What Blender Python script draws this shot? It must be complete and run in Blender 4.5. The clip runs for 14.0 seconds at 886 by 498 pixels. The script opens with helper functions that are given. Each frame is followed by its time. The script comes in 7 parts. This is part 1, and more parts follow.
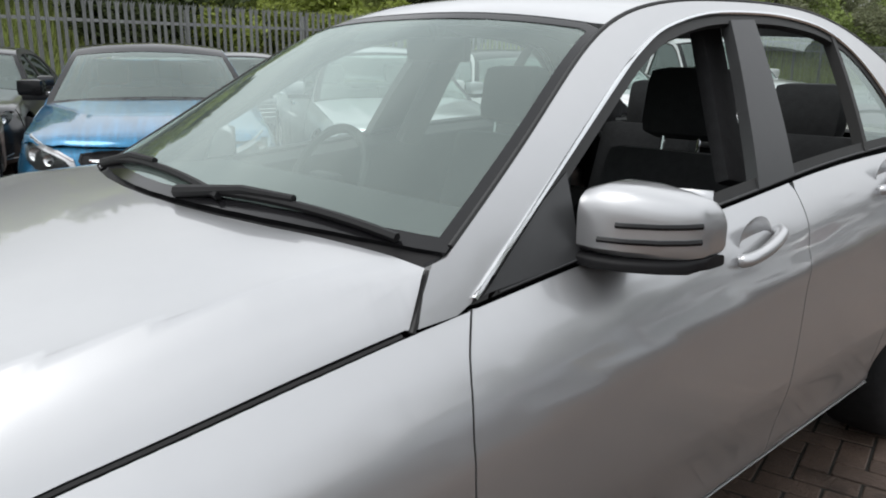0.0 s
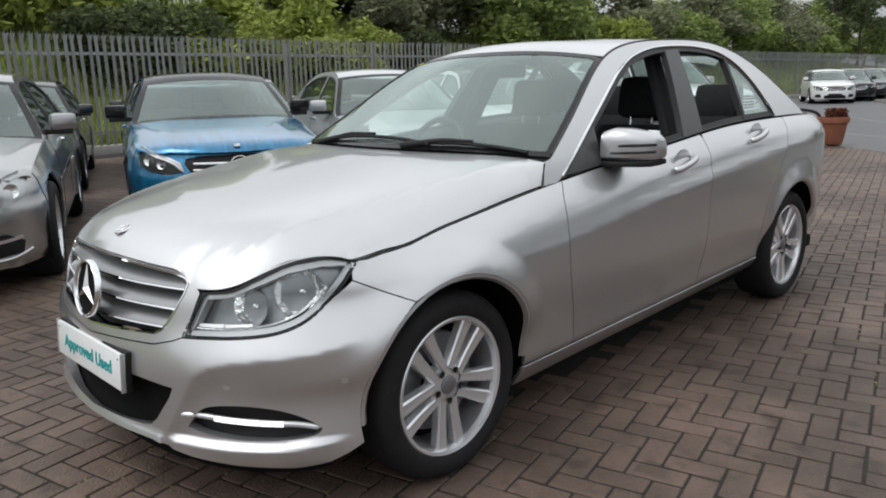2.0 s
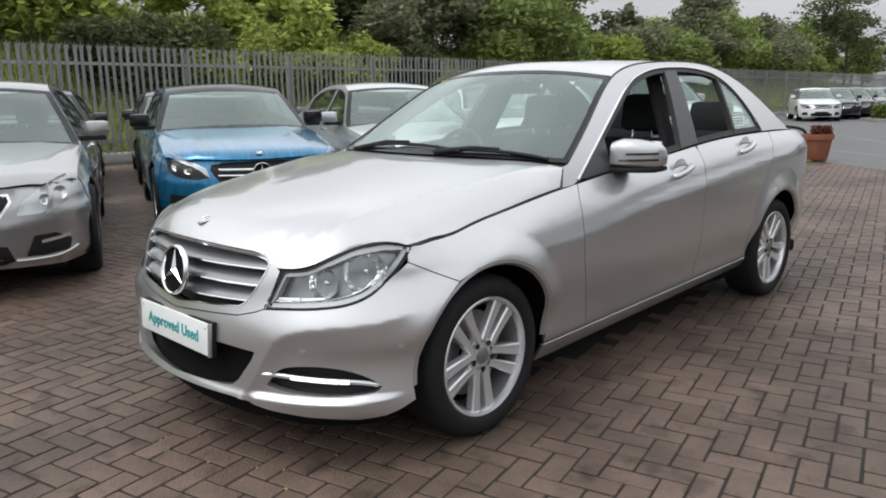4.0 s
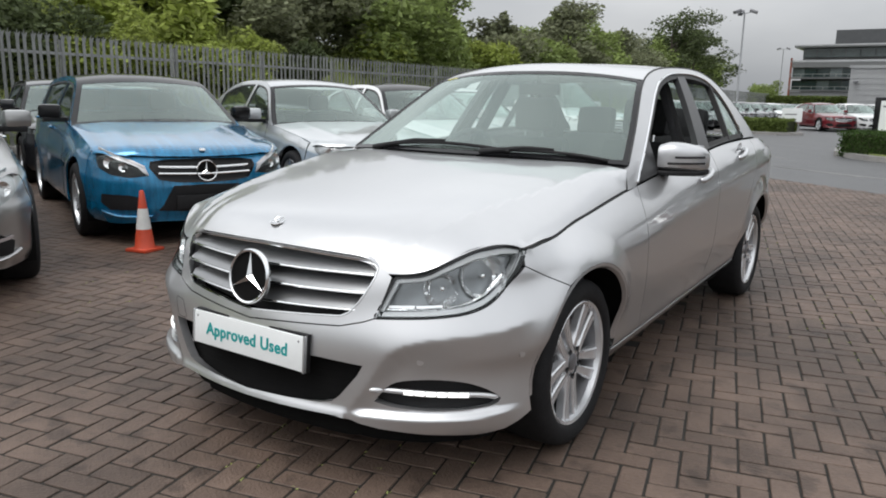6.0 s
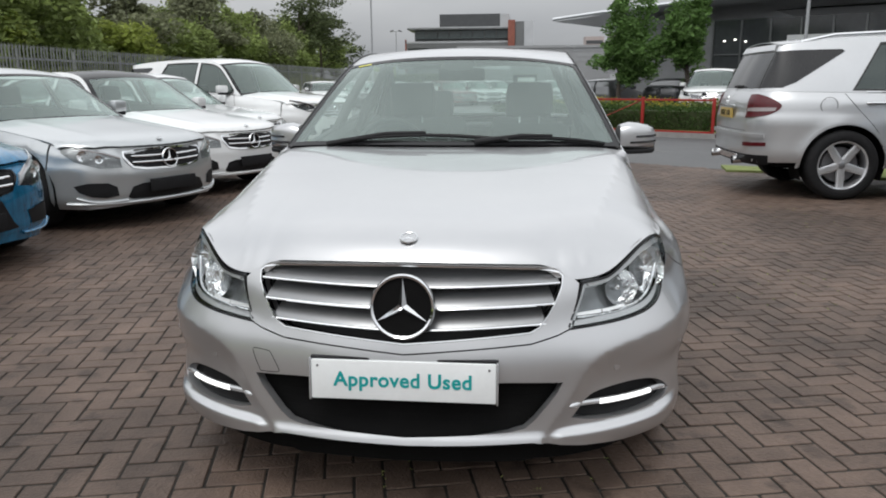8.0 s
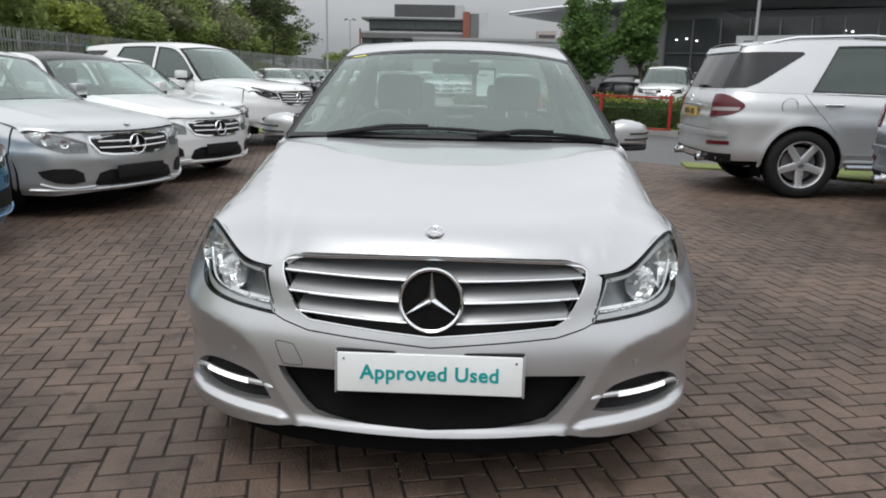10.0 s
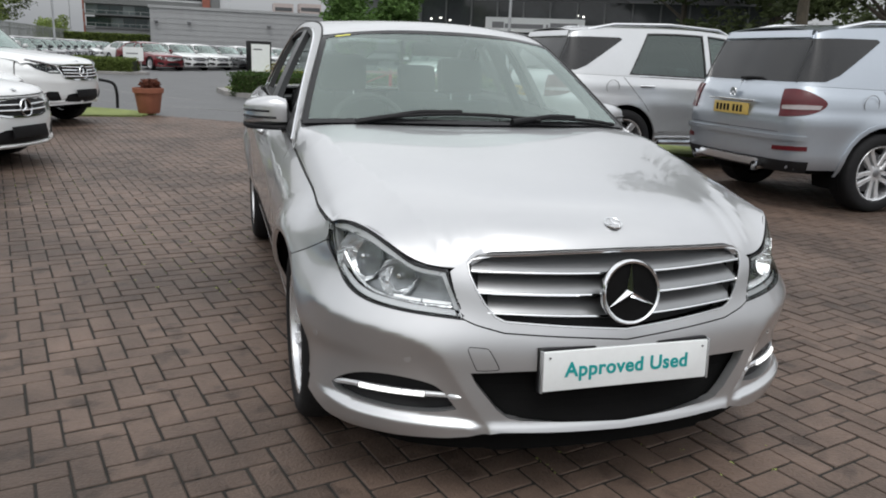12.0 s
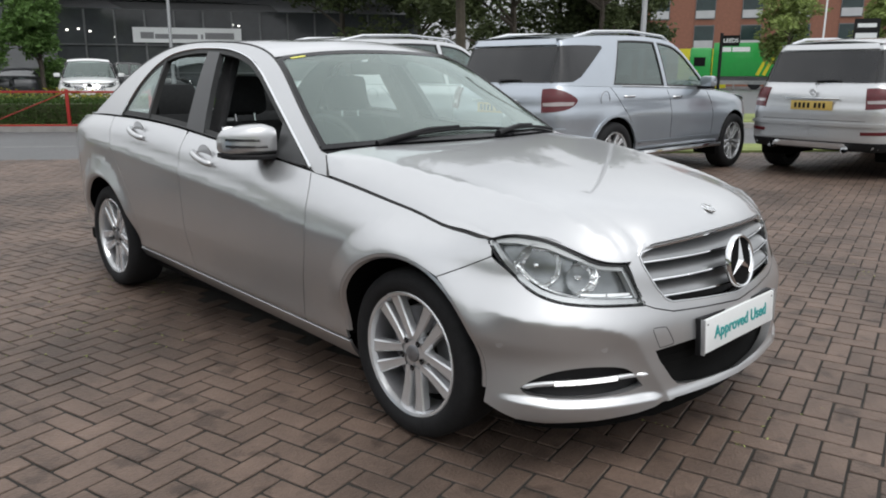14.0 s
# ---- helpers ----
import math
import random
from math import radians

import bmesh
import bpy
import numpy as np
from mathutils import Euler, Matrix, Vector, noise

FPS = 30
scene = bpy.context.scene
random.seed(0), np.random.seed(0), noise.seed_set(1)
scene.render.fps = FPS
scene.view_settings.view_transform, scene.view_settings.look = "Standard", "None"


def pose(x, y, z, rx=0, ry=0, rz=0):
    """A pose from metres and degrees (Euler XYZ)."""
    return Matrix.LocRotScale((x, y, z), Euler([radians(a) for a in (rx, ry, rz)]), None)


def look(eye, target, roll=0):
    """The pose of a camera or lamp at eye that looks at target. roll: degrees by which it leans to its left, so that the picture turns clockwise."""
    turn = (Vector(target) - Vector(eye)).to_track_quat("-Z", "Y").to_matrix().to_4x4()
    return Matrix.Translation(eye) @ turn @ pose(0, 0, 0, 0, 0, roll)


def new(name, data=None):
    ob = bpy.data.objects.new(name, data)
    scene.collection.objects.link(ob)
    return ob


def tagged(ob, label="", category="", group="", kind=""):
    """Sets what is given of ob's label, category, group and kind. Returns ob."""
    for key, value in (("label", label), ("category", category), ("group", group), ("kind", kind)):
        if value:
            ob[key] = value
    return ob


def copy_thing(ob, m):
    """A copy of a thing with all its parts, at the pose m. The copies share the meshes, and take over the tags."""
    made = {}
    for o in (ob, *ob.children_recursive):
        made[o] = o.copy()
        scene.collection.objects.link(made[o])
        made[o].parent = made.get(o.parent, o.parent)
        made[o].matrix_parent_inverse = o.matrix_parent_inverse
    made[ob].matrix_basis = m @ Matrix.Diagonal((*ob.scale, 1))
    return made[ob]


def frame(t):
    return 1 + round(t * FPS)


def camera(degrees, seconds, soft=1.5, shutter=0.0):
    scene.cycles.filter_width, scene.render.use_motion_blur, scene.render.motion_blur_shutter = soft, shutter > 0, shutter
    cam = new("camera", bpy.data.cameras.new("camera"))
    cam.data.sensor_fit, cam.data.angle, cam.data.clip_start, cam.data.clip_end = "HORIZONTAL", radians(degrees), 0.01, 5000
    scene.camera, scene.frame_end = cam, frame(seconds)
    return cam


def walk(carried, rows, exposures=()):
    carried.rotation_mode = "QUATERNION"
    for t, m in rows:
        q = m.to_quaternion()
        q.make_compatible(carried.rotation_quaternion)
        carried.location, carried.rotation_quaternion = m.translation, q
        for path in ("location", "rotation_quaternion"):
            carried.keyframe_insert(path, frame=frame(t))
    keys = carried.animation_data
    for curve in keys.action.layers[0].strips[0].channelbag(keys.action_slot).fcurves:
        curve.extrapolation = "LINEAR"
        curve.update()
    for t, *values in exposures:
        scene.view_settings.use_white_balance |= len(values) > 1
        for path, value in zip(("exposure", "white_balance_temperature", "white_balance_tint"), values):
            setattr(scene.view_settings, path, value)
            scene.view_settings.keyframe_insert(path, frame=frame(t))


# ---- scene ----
cam = camera(61.2, 14.0, soft=1.9)
PATH = [
    (0, (1.586, -0.076, 1.257), (0.131, 1.21, 0.781), 0.5),
    (0.5, (1.859, -0.477, 1.242), (0.4, 0.821, 0.808), -1.4),
    (1, (2.059, -0.877, 1.243), (0.621, 0.439, 0.797), -2.1),
    (1.5, (2.23, -1.221, 1.252), (0.822, 0.138, 0.84), -2.4),
    (2, (2.415, -1.54, 1.249), (1.026, -0.166, 0.817), -1.5),
    (2.5, (2.504, -1.826, 1.252), (1.144, -0.416, 0.851), -0.9),
    (2.7, (2.601, -1.919, 1.257), (1.236, -0.514, 0.857), -2.0),
    (4.8, (2.547, -1.991, 1.258), (1.197, -0.568, 0.867), 1.1),
    (5, (2.471, -2.033, 1.25), (1.152, -0.581, 0.863), 2.3),
    (5.5, (2.241, -2.23, 1.253), (1.048, -0.672, 0.869), 2.3),
    (6, (1.869, -2.371, 1.231), (0.775, -0.744, 0.84), 1.1),
    (6.5, (1.505, -2.528, 1.236), (0.554, -0.82, 0.815), 2.2),
    (6.7, (1.331, -2.641, 1.258), (0.466, -0.891, 0.823), 1.3),
    (7, (1.096, -2.662, 1.244), (0.376, -0.851, 0.794), 1.4),
    (7.5, (0.688, -2.653, 1.247), (0.201, -0.769, 0.783), 0.8),
    (8, (0.326, -2.702, 1.251), (0.117, -0.76, 0.82), -0.4),
    (8.2, (0.206, -2.705, 1.263), (0.085, -0.759, 0.821), -0.9),
    (10.3, (0.062, -2.729, 1.26), (0.01, -0.783, 0.803), 1.9),
    (10.5, (-0.001, -2.715, 1.273), (-0.021, -0.773, 0.796), 2.7),
    (11, (-0.347, -2.698, 1.276), (-0.153, -0.764, 0.806), 4.7),
    (11.5, (-0.706, -2.611, 1.251), (-0.336, -0.709, 0.756), 5.4),
    (12, (-1.109, -2.488, 1.262), (-0.527, -0.64, 0.767), 2.4),
    (12.5, (-1.522, -2.376, 1.284), (-0.694, -0.615, 0.823), 0.9),
    (13, (-1.871, -2.153, 1.264), (-0.813, -0.516, 0.817), 1.9),
    (13.5, (-2.176, -1.985, 1.256), (-0.975, -0.452, 0.803), 2.0),
    (14, (-2.477, -1.831, 1.274), (-1.128, -0.427, 0.817), 0.2),
]
walk(cam, [(t, look(eye, target, roll)) for t, eye, target, roll in PATH],
     [(0, .12), (.5, .06), (1.5, -.02), (2.0, .08), (2.5, .16), (4.0, .22), (5.0, .26), (5.6, .22), (6.5, .08), (7.5, .03), (8.5, .0), (10.5, .03), (11.5, .04), (12.5, .0), (13.3, .07), (14, .13)])


# ---- daylight: a bright overcast sky ----
world = bpy.data.worlds.new("overcast")
scene.world = world
world.use_nodes = True
wn, wl = world.node_tree.nodes, world.node_tree.links
sky = wn.new("ShaderNodeTexSky")
sky.sky_type, sky.sun_disc, sky.sun_elevation, sky.sun_rotation = "NISHITA", False, radians(52), radians(200)
sky.air_density, sky.dust_density, sky.ozone_density = 1.0, 4.0, 1.0
pale = wn.new("ShaderNodeHueSaturation")
pale.inputs["Saturation"].default_value = 0.12
cloud, stretch, where, ramp, mixed = (wn.new(k) for k in ("ShaderNodeTexNoise", "ShaderNodeMapping", "ShaderNodeTexCoord", "ShaderNodeValToRGB", "ShaderNodeMix"))
cloud.inputs["Scale"].default_value, cloud.inputs["Detail"].default_value = 2.2, 5
stretch.inputs["Scale"].default_value = (1, 1, 3)
ramp.color_ramp.elements[0].position, ramp.color_ramp.elements[1].position = 0.3, 0.75
ramp.color_ramp.elements[0].color, ramp.color_ramp.elements[1].color = (6.2, 6.5, 6.9, 1), (9.6, 9.8, 10.0, 1)
mixed.data_type = "RGBA"
mixed.inputs["Factor"].default_value = 0.75
wl.new(where.outputs["Generated"], stretch.inputs["Vector"])
wl.new(stretch.outputs["Vector"], cloud.inputs["Vector"])
wl.new(cloud.outputs["Fac"], ramp.inputs["Fac"])
wl.new(sky.outputs["Color"], pale.inputs["Color"])
wl.new(pale.outputs["Color"], mixed.inputs["A"])
wl.new(ramp.outputs["Color"], mixed.inputs["B"])
# an overcast sky is brightest overhead
high, lift_, glow = wn.new("ShaderNodeSeparateXYZ"), wn.new("ShaderNodeMapRange"), wn.new("ShaderNodeVectorMath")
lift_.inputs["From Max"].default_value = 0.5
lift_.inputs["To Min"].default_value, lift_.inputs["To Max"].default_value = 0.53, 1.60
glow.operation = "SCALE"
wl.new(where.outputs["Generated"], high.inputs["Vector"])
wl.new(high.outputs["Z"], lift_.inputs["Value"])
wl.new(mixed.outputs["Result"], glow.inputs[0])
wl.new(lift_.outputs["Result"], glow.inputs["Scale"])
wl.new(glow.outputs[0], wn["Background"].inputs["Color"])
wn["Background"].inputs["Strength"].default_value = 0.105
sun = new("sun", bpy.data.lights.new("sun", "SUN"))
sun.data.energy, sun.data.angle, sun.data.color = 0.9, radians(25), (1.0, 0.98, 0.95)
sun.matrix_world = look((0, 0, 30), (3, 14, 0))


from mathutils.geometry import delaunay_2d_cdt


# ---- materials ----
def material(name, colour, rough=0.5, metal=0.0, vary=0.12, scale=8.0, bump=0.0, bump_scale=60.0, coat=0.0, island=0.0, spread=0.0, emit=None, spec=0.5, stretch=None):
    """A principled surface with variation at two scales; island and spread vary joined pieces and whole objects."""
    m = bpy.data.materials.new(name)
    m.use_nodes = True
    n, l = m.node_tree.nodes, m.node_tree.links
    p = n["Principled BSDF"]
    p.inputs["Roughness"].default_value, p.inputs["Metallic"].default_value = rough, metal
    p.inputs["Coat Weight"].default_value, p.inputs["Coat Roughness"].default_value = coat, 0.04
    p.inputs["Specular IOR Level"].default_value = spec
    if emit:
        p.inputs["Emission Color"].default_value, p.inputs["Emission Strength"].default_value = (*emit[:3], 1), emit[3]
    tc = n.new("ShaderNodeTexCoord")
    big, small = n.new("ShaderNodeTexNoise"), n.new("ShaderNodeTexNoise")
    big.inputs["Scale"].default_value, big.inputs["Detail"].default_value = scale, 4
    small.inputs["Scale"].default_value, small.inputs["Detail"].default_value = scale * 9, 3
    where_ = tc.outputs["Object"]
    if stretch:
        mp = n.new("ShaderNodeMapping")
        mp.inputs["Scale"].default_value = stretch
        l.new(where_, mp.inputs["Vector"])
        where_ = mp.outputs["Vector"]
    l.new(where_, big.inputs["Vector"])
    l.new(where_, small.inputs["Vector"])
    add = n.new("ShaderNodeMath")
    add.operation = "MULTIPLY_ADD"
    add.inputs[1].default_value = 0.5
    l.new(small.outputs["Fac"], add.inputs[0])
    l.new(big.outputs["Fac"], add.inputs[2])
    span = n.new("ShaderNodeMapRange")
    span.inputs["From Min"].default_value, span.inputs["From Max"].default_value = 0.45, 1.05
    span.inputs["To Min"].default_value, span.inputs["To Max"].default_value = 1 - vary, 1 + vary
    l.new(add.outputs[0], span.inputs["Value"])
    value = span.outputs["Result"]
    for amount, kind, out in ((island, "ShaderNodeNewGeometry", "Random Per Island"), (spread, "ShaderNodeObjectInfo", "Random")):
        if amount:
            g, r, k = n.new(kind), n.new("ShaderNodeMapRange"), n.new("ShaderNodeMath")
            r.inputs["To Min"].default_value, r.inputs["To Max"].default_value = 1 - amount, 1 + amount
            k.operation = "MULTIPLY"
            l.new(g.outputs[out], r.inputs["Value"])
            l.new(r.outputs["Result"], k.inputs[0])
            l.new(value, k.inputs[1])
            value = k.outputs[0]
    tint = n.new("ShaderNodeVectorMath")
    tint.operation = "SCALE"
    tint.inputs[0].default_value = colour
    l.new(value, tint.inputs["Scale"])
    l.new(tint.outputs[0], p.inputs["Base Color"])
    if bump:
        b, t = n.new("ShaderNodeBump"), n.new("ShaderNodeTexNoise")
        b.inputs["Strength"].default_value, b.inputs["Distance"].default_value = bump, 0.01
        t.inputs["Scale"].default_value, t.inputs["Detail"].default_value = bump_scale, 4
        l.new(tc.outputs["Object"], t.inputs["Vector"])
        l.new(t.outputs["Fac"], b.inputs["Height"])
        l.new(b.outputs["Normal"], p.inputs["Normal"])
    return m


def glazing(name, colour, gloss=1.0, haze=0.0, low=.095):
    """Thin clear sheet: lets light straight through, tinted, with a Fresnel gloss."""
    m = bpy.data.materials.new(name)
    m.use_nodes = True
    n, l = m.node_tree.nodes, m.node_tree.links
    n.remove(n["Principled BSDF"])
    a, b, f, mix = n.new("ShaderNodeBsdfTransparent"), n.new("ShaderNodeBsdfGlossy"), n.new("ShaderNodeLayerWeight"), n.new("ShaderNodeMixShader")
    a.inputs["Color"].default_value = (*colour, 1)
    b.inputs["Roughness"].default_value = 0.01
    b.inputs["Color"].default_value = (gloss * .88, gloss, gloss * .96, 1)
    f.inputs["Blend"].default_value = 0.5
    power, scaled = n.new("ShaderNodeMath"), n.new("ShaderNodeMath")
    power.operation, scaled.operation = "POWER", "MULTIPLY_ADD"
    power.inputs[1].default_value = 3.4
    scaled.inputs[1].default_value, scaled.inputs[2].default_value = .88, low
    l.new(f.outputs["Facing"], power.inputs[0])
    l.new(power.outputs[0], scaled.inputs[0])
    l.new(scaled.outputs[0], mix.inputs[0])
    l.new(a.outputs[0], mix.inputs[1])
    l.new(b.outputs[0], mix.inputs[2])
    # a pale green diffuse share paints a hazy sky reflection over the pane
    veiled, veil = n.new("ShaderNodeMixShader"), n.new("ShaderNodeBsdfDiffuse")
    veil.inputs["Color"].default_value = (.52, .62, .58, 1)
    veiled.inputs[0].default_value = haze
    l.new(mix.outputs[0], veiled.inputs[1])
    l.new(veil.outputs[0], veiled.inputs[2])
    l.new(veiled.outputs[0], n["Material Output"].inputs["Surface"])
    return m


SILVER = material("silver_paint", (.545, .55, .56), .34, .80, .02, 3, coat=1.0, bump=.004, bump_scale=900)
SILVER.node_tree.nodes["Principled BSDF"].inputs["Coat IOR"].default_value = 1.65
GRILLE_SILVER = material("satin_silver", (.27, .275, .28), .33, .8, .03, 6, coat=.3)
CHROME = material("chrome", (.82, .83, .84), .08, 1.0, .02, 5)
ALLOY = material("alloy", (.70, .71, .725), .27, .66, .04, 9, coat=.5)
# darker than ALLOY: the shade behind the spokes is in this colour
BARREL = material("shade_toned_barrel_metal", (.30, .30, .31), .38, .7, .1, 9)
DARK_ALLOY = material("alloy_shade", (.22, .22, .23), .4, .6, .08, 9)
RUBBER = material("tyre_rubber", (.011, .011, .012), .8, 0, .25, 30, bump=.25, bump_scale=140, spec=.3)
BLACK = material("black_plastic", (.010, .010, .011), .55, 0, .2, 20, bump=.1, bump_scale=300, spec=.25)
GLOSS_BLACK = material("gloss_black", (.010, .010, .011), .15, 0, .1, 10, spec=.3)
SEAL_AND_GAP = material("rubber_and_gap_black", (.02, .02, .02), .55, 0, .15, 20)
PILLAR = material("pillar_trim", (.045, .046, .048), .35, 0, .08, 12)
LINER = material("underside_black", (.006, .006, .006), .9, 0, .2, 12, spec=.1)
CLOTH = material("seat_cloth", (.022, .022, .024), .9, 0, .25, 40, bump=.3, bump_scale=260)
TRIM = material("dashboard_plastic", (.045, .046, .048), .6, 0, .15, 25, bump=.15, bump_scale=200)
LAMP_GREY = material("lamp_bezel", (.52, .53, .54), .26, .6, .08, 14)
MIRROR = material("bright_reflector", (.92, .93, .94), .10, 1.0, .01, 5, bump=.5, bump_scale=70)
REFLECTOR = material("lamp_reflector", (.95, .96, .97), .18, .45, .02, 9)
BROW = material("lamp_brow_grey", (.46, .465, .47), .30, .45, .06, 14)
HOUSING = material("lamp_housing_silver", (.25, .26, .27), .26, .75, .25, 22)
LAMP_DIM = material("dim_lamp_housing", (.20, .205, .21), .3, .6, .3, 22)
LED = material("daylight_leds", (.9, .9, .9), .2, 0, .02, 10, emit=(1, 1, .97, 1.15))
GLASS = glazing("window_glass", (.80, .87, .85), haze=.02)
SCREEN = glazing("tinted_windscreen", (.57, .67, .635), haze=.10)
TEAL_GLASS = glazing("green_tinted_glass", (.30, .43, .42), haze=.04)
LAMP_GLASS = glazing("clear_lamp_cover", (.97, .98, .98), gloss=.65, low=.03)
DARK_GLASS = glazing("privacy_glass", (.10, .11, .11))
PLATE_WHITE = material("plate_white", (.78, .80, .80), .35, 0, .04, 9, coat=.3)
TEAL = material("teal_lettering", (.0, .30, .30), .4, 0, .03, 9)
YELLOW_PLATE = material("plate_yellow", (.56, .40, .11), .4, 0, .05, 9)
YELLOW = material("yellow_sticker", (.75, .72, .12), .5, 0, .05, 9)
RED_LAMP = material("red_lamp_cover", (.085, .002, .006), .28, 0, .15, 20, coat=.1)
WHITE_LAMP = material("clear_lamp_band", (.36, .32, .32), .15, .1, .1, 20, coat=1.0)


# ---- mesh helpers ----
def link(name, mesh, mat, parent, label=""):
    ob = new(name, mesh)
    if mat and not mesh.materials:
        mesh.materials.append(mat)
    if parent:
        ob.parent = parent
    return tagged(ob, label)


def part(name, bm, mat, parent, label="", smooth=True):
    """One bmesh as one object under a thing or under a part."""
    mesh = bpy.data.meshes.new(name)
    bm.to_mesh(mesh)
    bm.free()
    if smooth:
        for f in mesh.polygons:
            f.use_smooth = True
        mesh.set_sharp_from_angle(angle=radians(38))
    return link(name, mesh, mat, parent, label)


def thing(name, m, label, category, group="", kind=""):
    ob = new(name)
    ob.matrix_world = m
    return tagged(ob, label, category, group, kind)


def box(bm, x0, x1, y0, y1, z0, z1, bevel=0.0, m=None):
    made = bmesh.ops.create_cube(bm, size=1)["verts"]
    for v in made:
        v.co = Vector((x0 + (v.co.x + .5) * (x1 - x0), y0 + (v.co.y + .5) * (y1 - y0), z0 + (v.co.z + .5) * (z1 - z0)))
    if bevel:
        edges = list({e for v in made for e in v.link_edges})
        made = [v for v in bmesh.ops.bevel(bm, geom=edges, offset=bevel, segments=2, affect="EDGES", profile=.6)["verts"]]
    if m is not None:
        bmesh.ops.transform(bm, matrix=m, verts=list({v for v in made if v.is_valid}))
    return made


def boxed(x0, x1, y0, y1, z0, z1, bevel=0.0, m=None):
    bm = bmesh.new()
    box(bm, x0, x1, y0, y1, z0, z1, bevel)
    if m is not None:
        bm.transform(m)
    return bm


def lathe(bm, profile, n=48, m=None, close=False):
    """Turns (radius, height) pairs round the z axis."""
    rings = []
    for r, h in profile:
        rings.append([bm.verts.new((r * math.cos(2 * math.pi * i / n), r * math.sin(2 * math.pi * i / n), h)) for i in range(n)])
    pairs = list(zip(rings, rings[1:])) + ([(rings[-1], rings[0])] if close else [])
    for a, b in pairs:
        for i in range(n):
            bm.faces.new((a[i], a[(i + 1) % n], b[(i + 1) % n], b[i]))
    if m is not None:
        for ring in rings:
            for v in ring:
                v.co = m @ v.co
    return rings


def tube(bm, pts, radius, n=8, cap=True):
    """A round bar along the points; radius may be a list."""
    pts = [Vector(p) for p in pts]
    rads = radius if isinstance(radius, (list, tuple)) else [radius] * len(pts)
    rings, up = [], Vector((0, 0, 1))
    for i, p in enumerate(pts):
        d = (pts[min(i + 1, len(pts) - 1)] - pts[max(i - 1, 0)]).normalized()
        a = d.cross(up if abs(d.z) < .95 else Vector((1, 0, 0))).normalized()
        b = d.cross(a)
        rings.append([bm.verts.new(p + (a * math.cos(2 * math.pi * k / n) + b * math.sin(2 * math.pi * k / n)) * rads[i]) for k in range(n)])
    for a, b in zip(rings, rings[1:]):
        for k in range(n):
            bm.faces.new((a[k], a[(k + 1) % n], b[(k + 1) % n], b[k]))
    if cap:
        bm.faces.new(rings[0][::-1])
        bm.faces.new(rings[-1])


def curve(pts, n=6):
    """Catmull-Rom points through the given ones."""
    p = [np.array(q, float) for q in pts]
    p = [2 * p[0] - p[1], *p, 2 * p[-1] - p[-2]]
    out = []
    for i in range(1, len(p) - 2):
        for k in range(n):
            t = k / n
            out.append(.5 * (2 * p[i] + (p[i + 1] - p[i - 1]) * t + (2 * p[i - 1] - 5 * p[i] + 4 * p[i + 1] - p[i + 2]) * t * t
                             + (3 * p[i] - p[i - 1] - 3 * p[i + 1] + p[i + 2]) * t ** 3))
    out.append(p[-2])
    return [tuple(q) for q in out]


def inside(pts, poly):
    pts, poly = np.asarray(pts), np.asarray(poly)
    x, y = pts[:, 0], pts[:, 1]
    hit = np.zeros(len(pts), bool)
    for (x0, y0), (x1, y1) in zip(poly, np.roll(poly, -1, 0)):
        if y0 != y1:
            c = (y0 > y) != (y1 > y)
            hit ^= c & (x < (x1 - x0) * (y - y0) / (y1 - y0) + x0)
    return hit


def dense(poly, gap):
    out = []
    for a, b in zip(poly, poly[1:] + poly[:1]):
        a, b = np.array(a, float), np.array(b, float)
        k = max(1, int(np.ceil(np.hypot(*(b - a)) / gap)))
        out += [tuple(a + (b - a) * i / k) for i in range(k)]
    return out


def shrunk(poly, d):
    """The outline moved inwards by d."""
    p = np.array(poly, float)
    if np.sum(p[:, 0] * np.roll(p[:, 1], -1) - np.roll(p[:, 0], -1) * p[:, 1]) < 0:
        p = p[::-1]
    t = np.roll(p, -1, 0) - p
    t /= np.linalg.norm(t, axis=1)[:, None] + 1e-9
    nl = np.stack([-t[:, 1], t[:, 0]], 1)
    q = nl + np.roll(nl, 1, 0)
    q /= np.maximum(np.sum(q * nl, 1), .35)[:, None] + 1e-9
    return [tuple(v) for v in p + q * d]


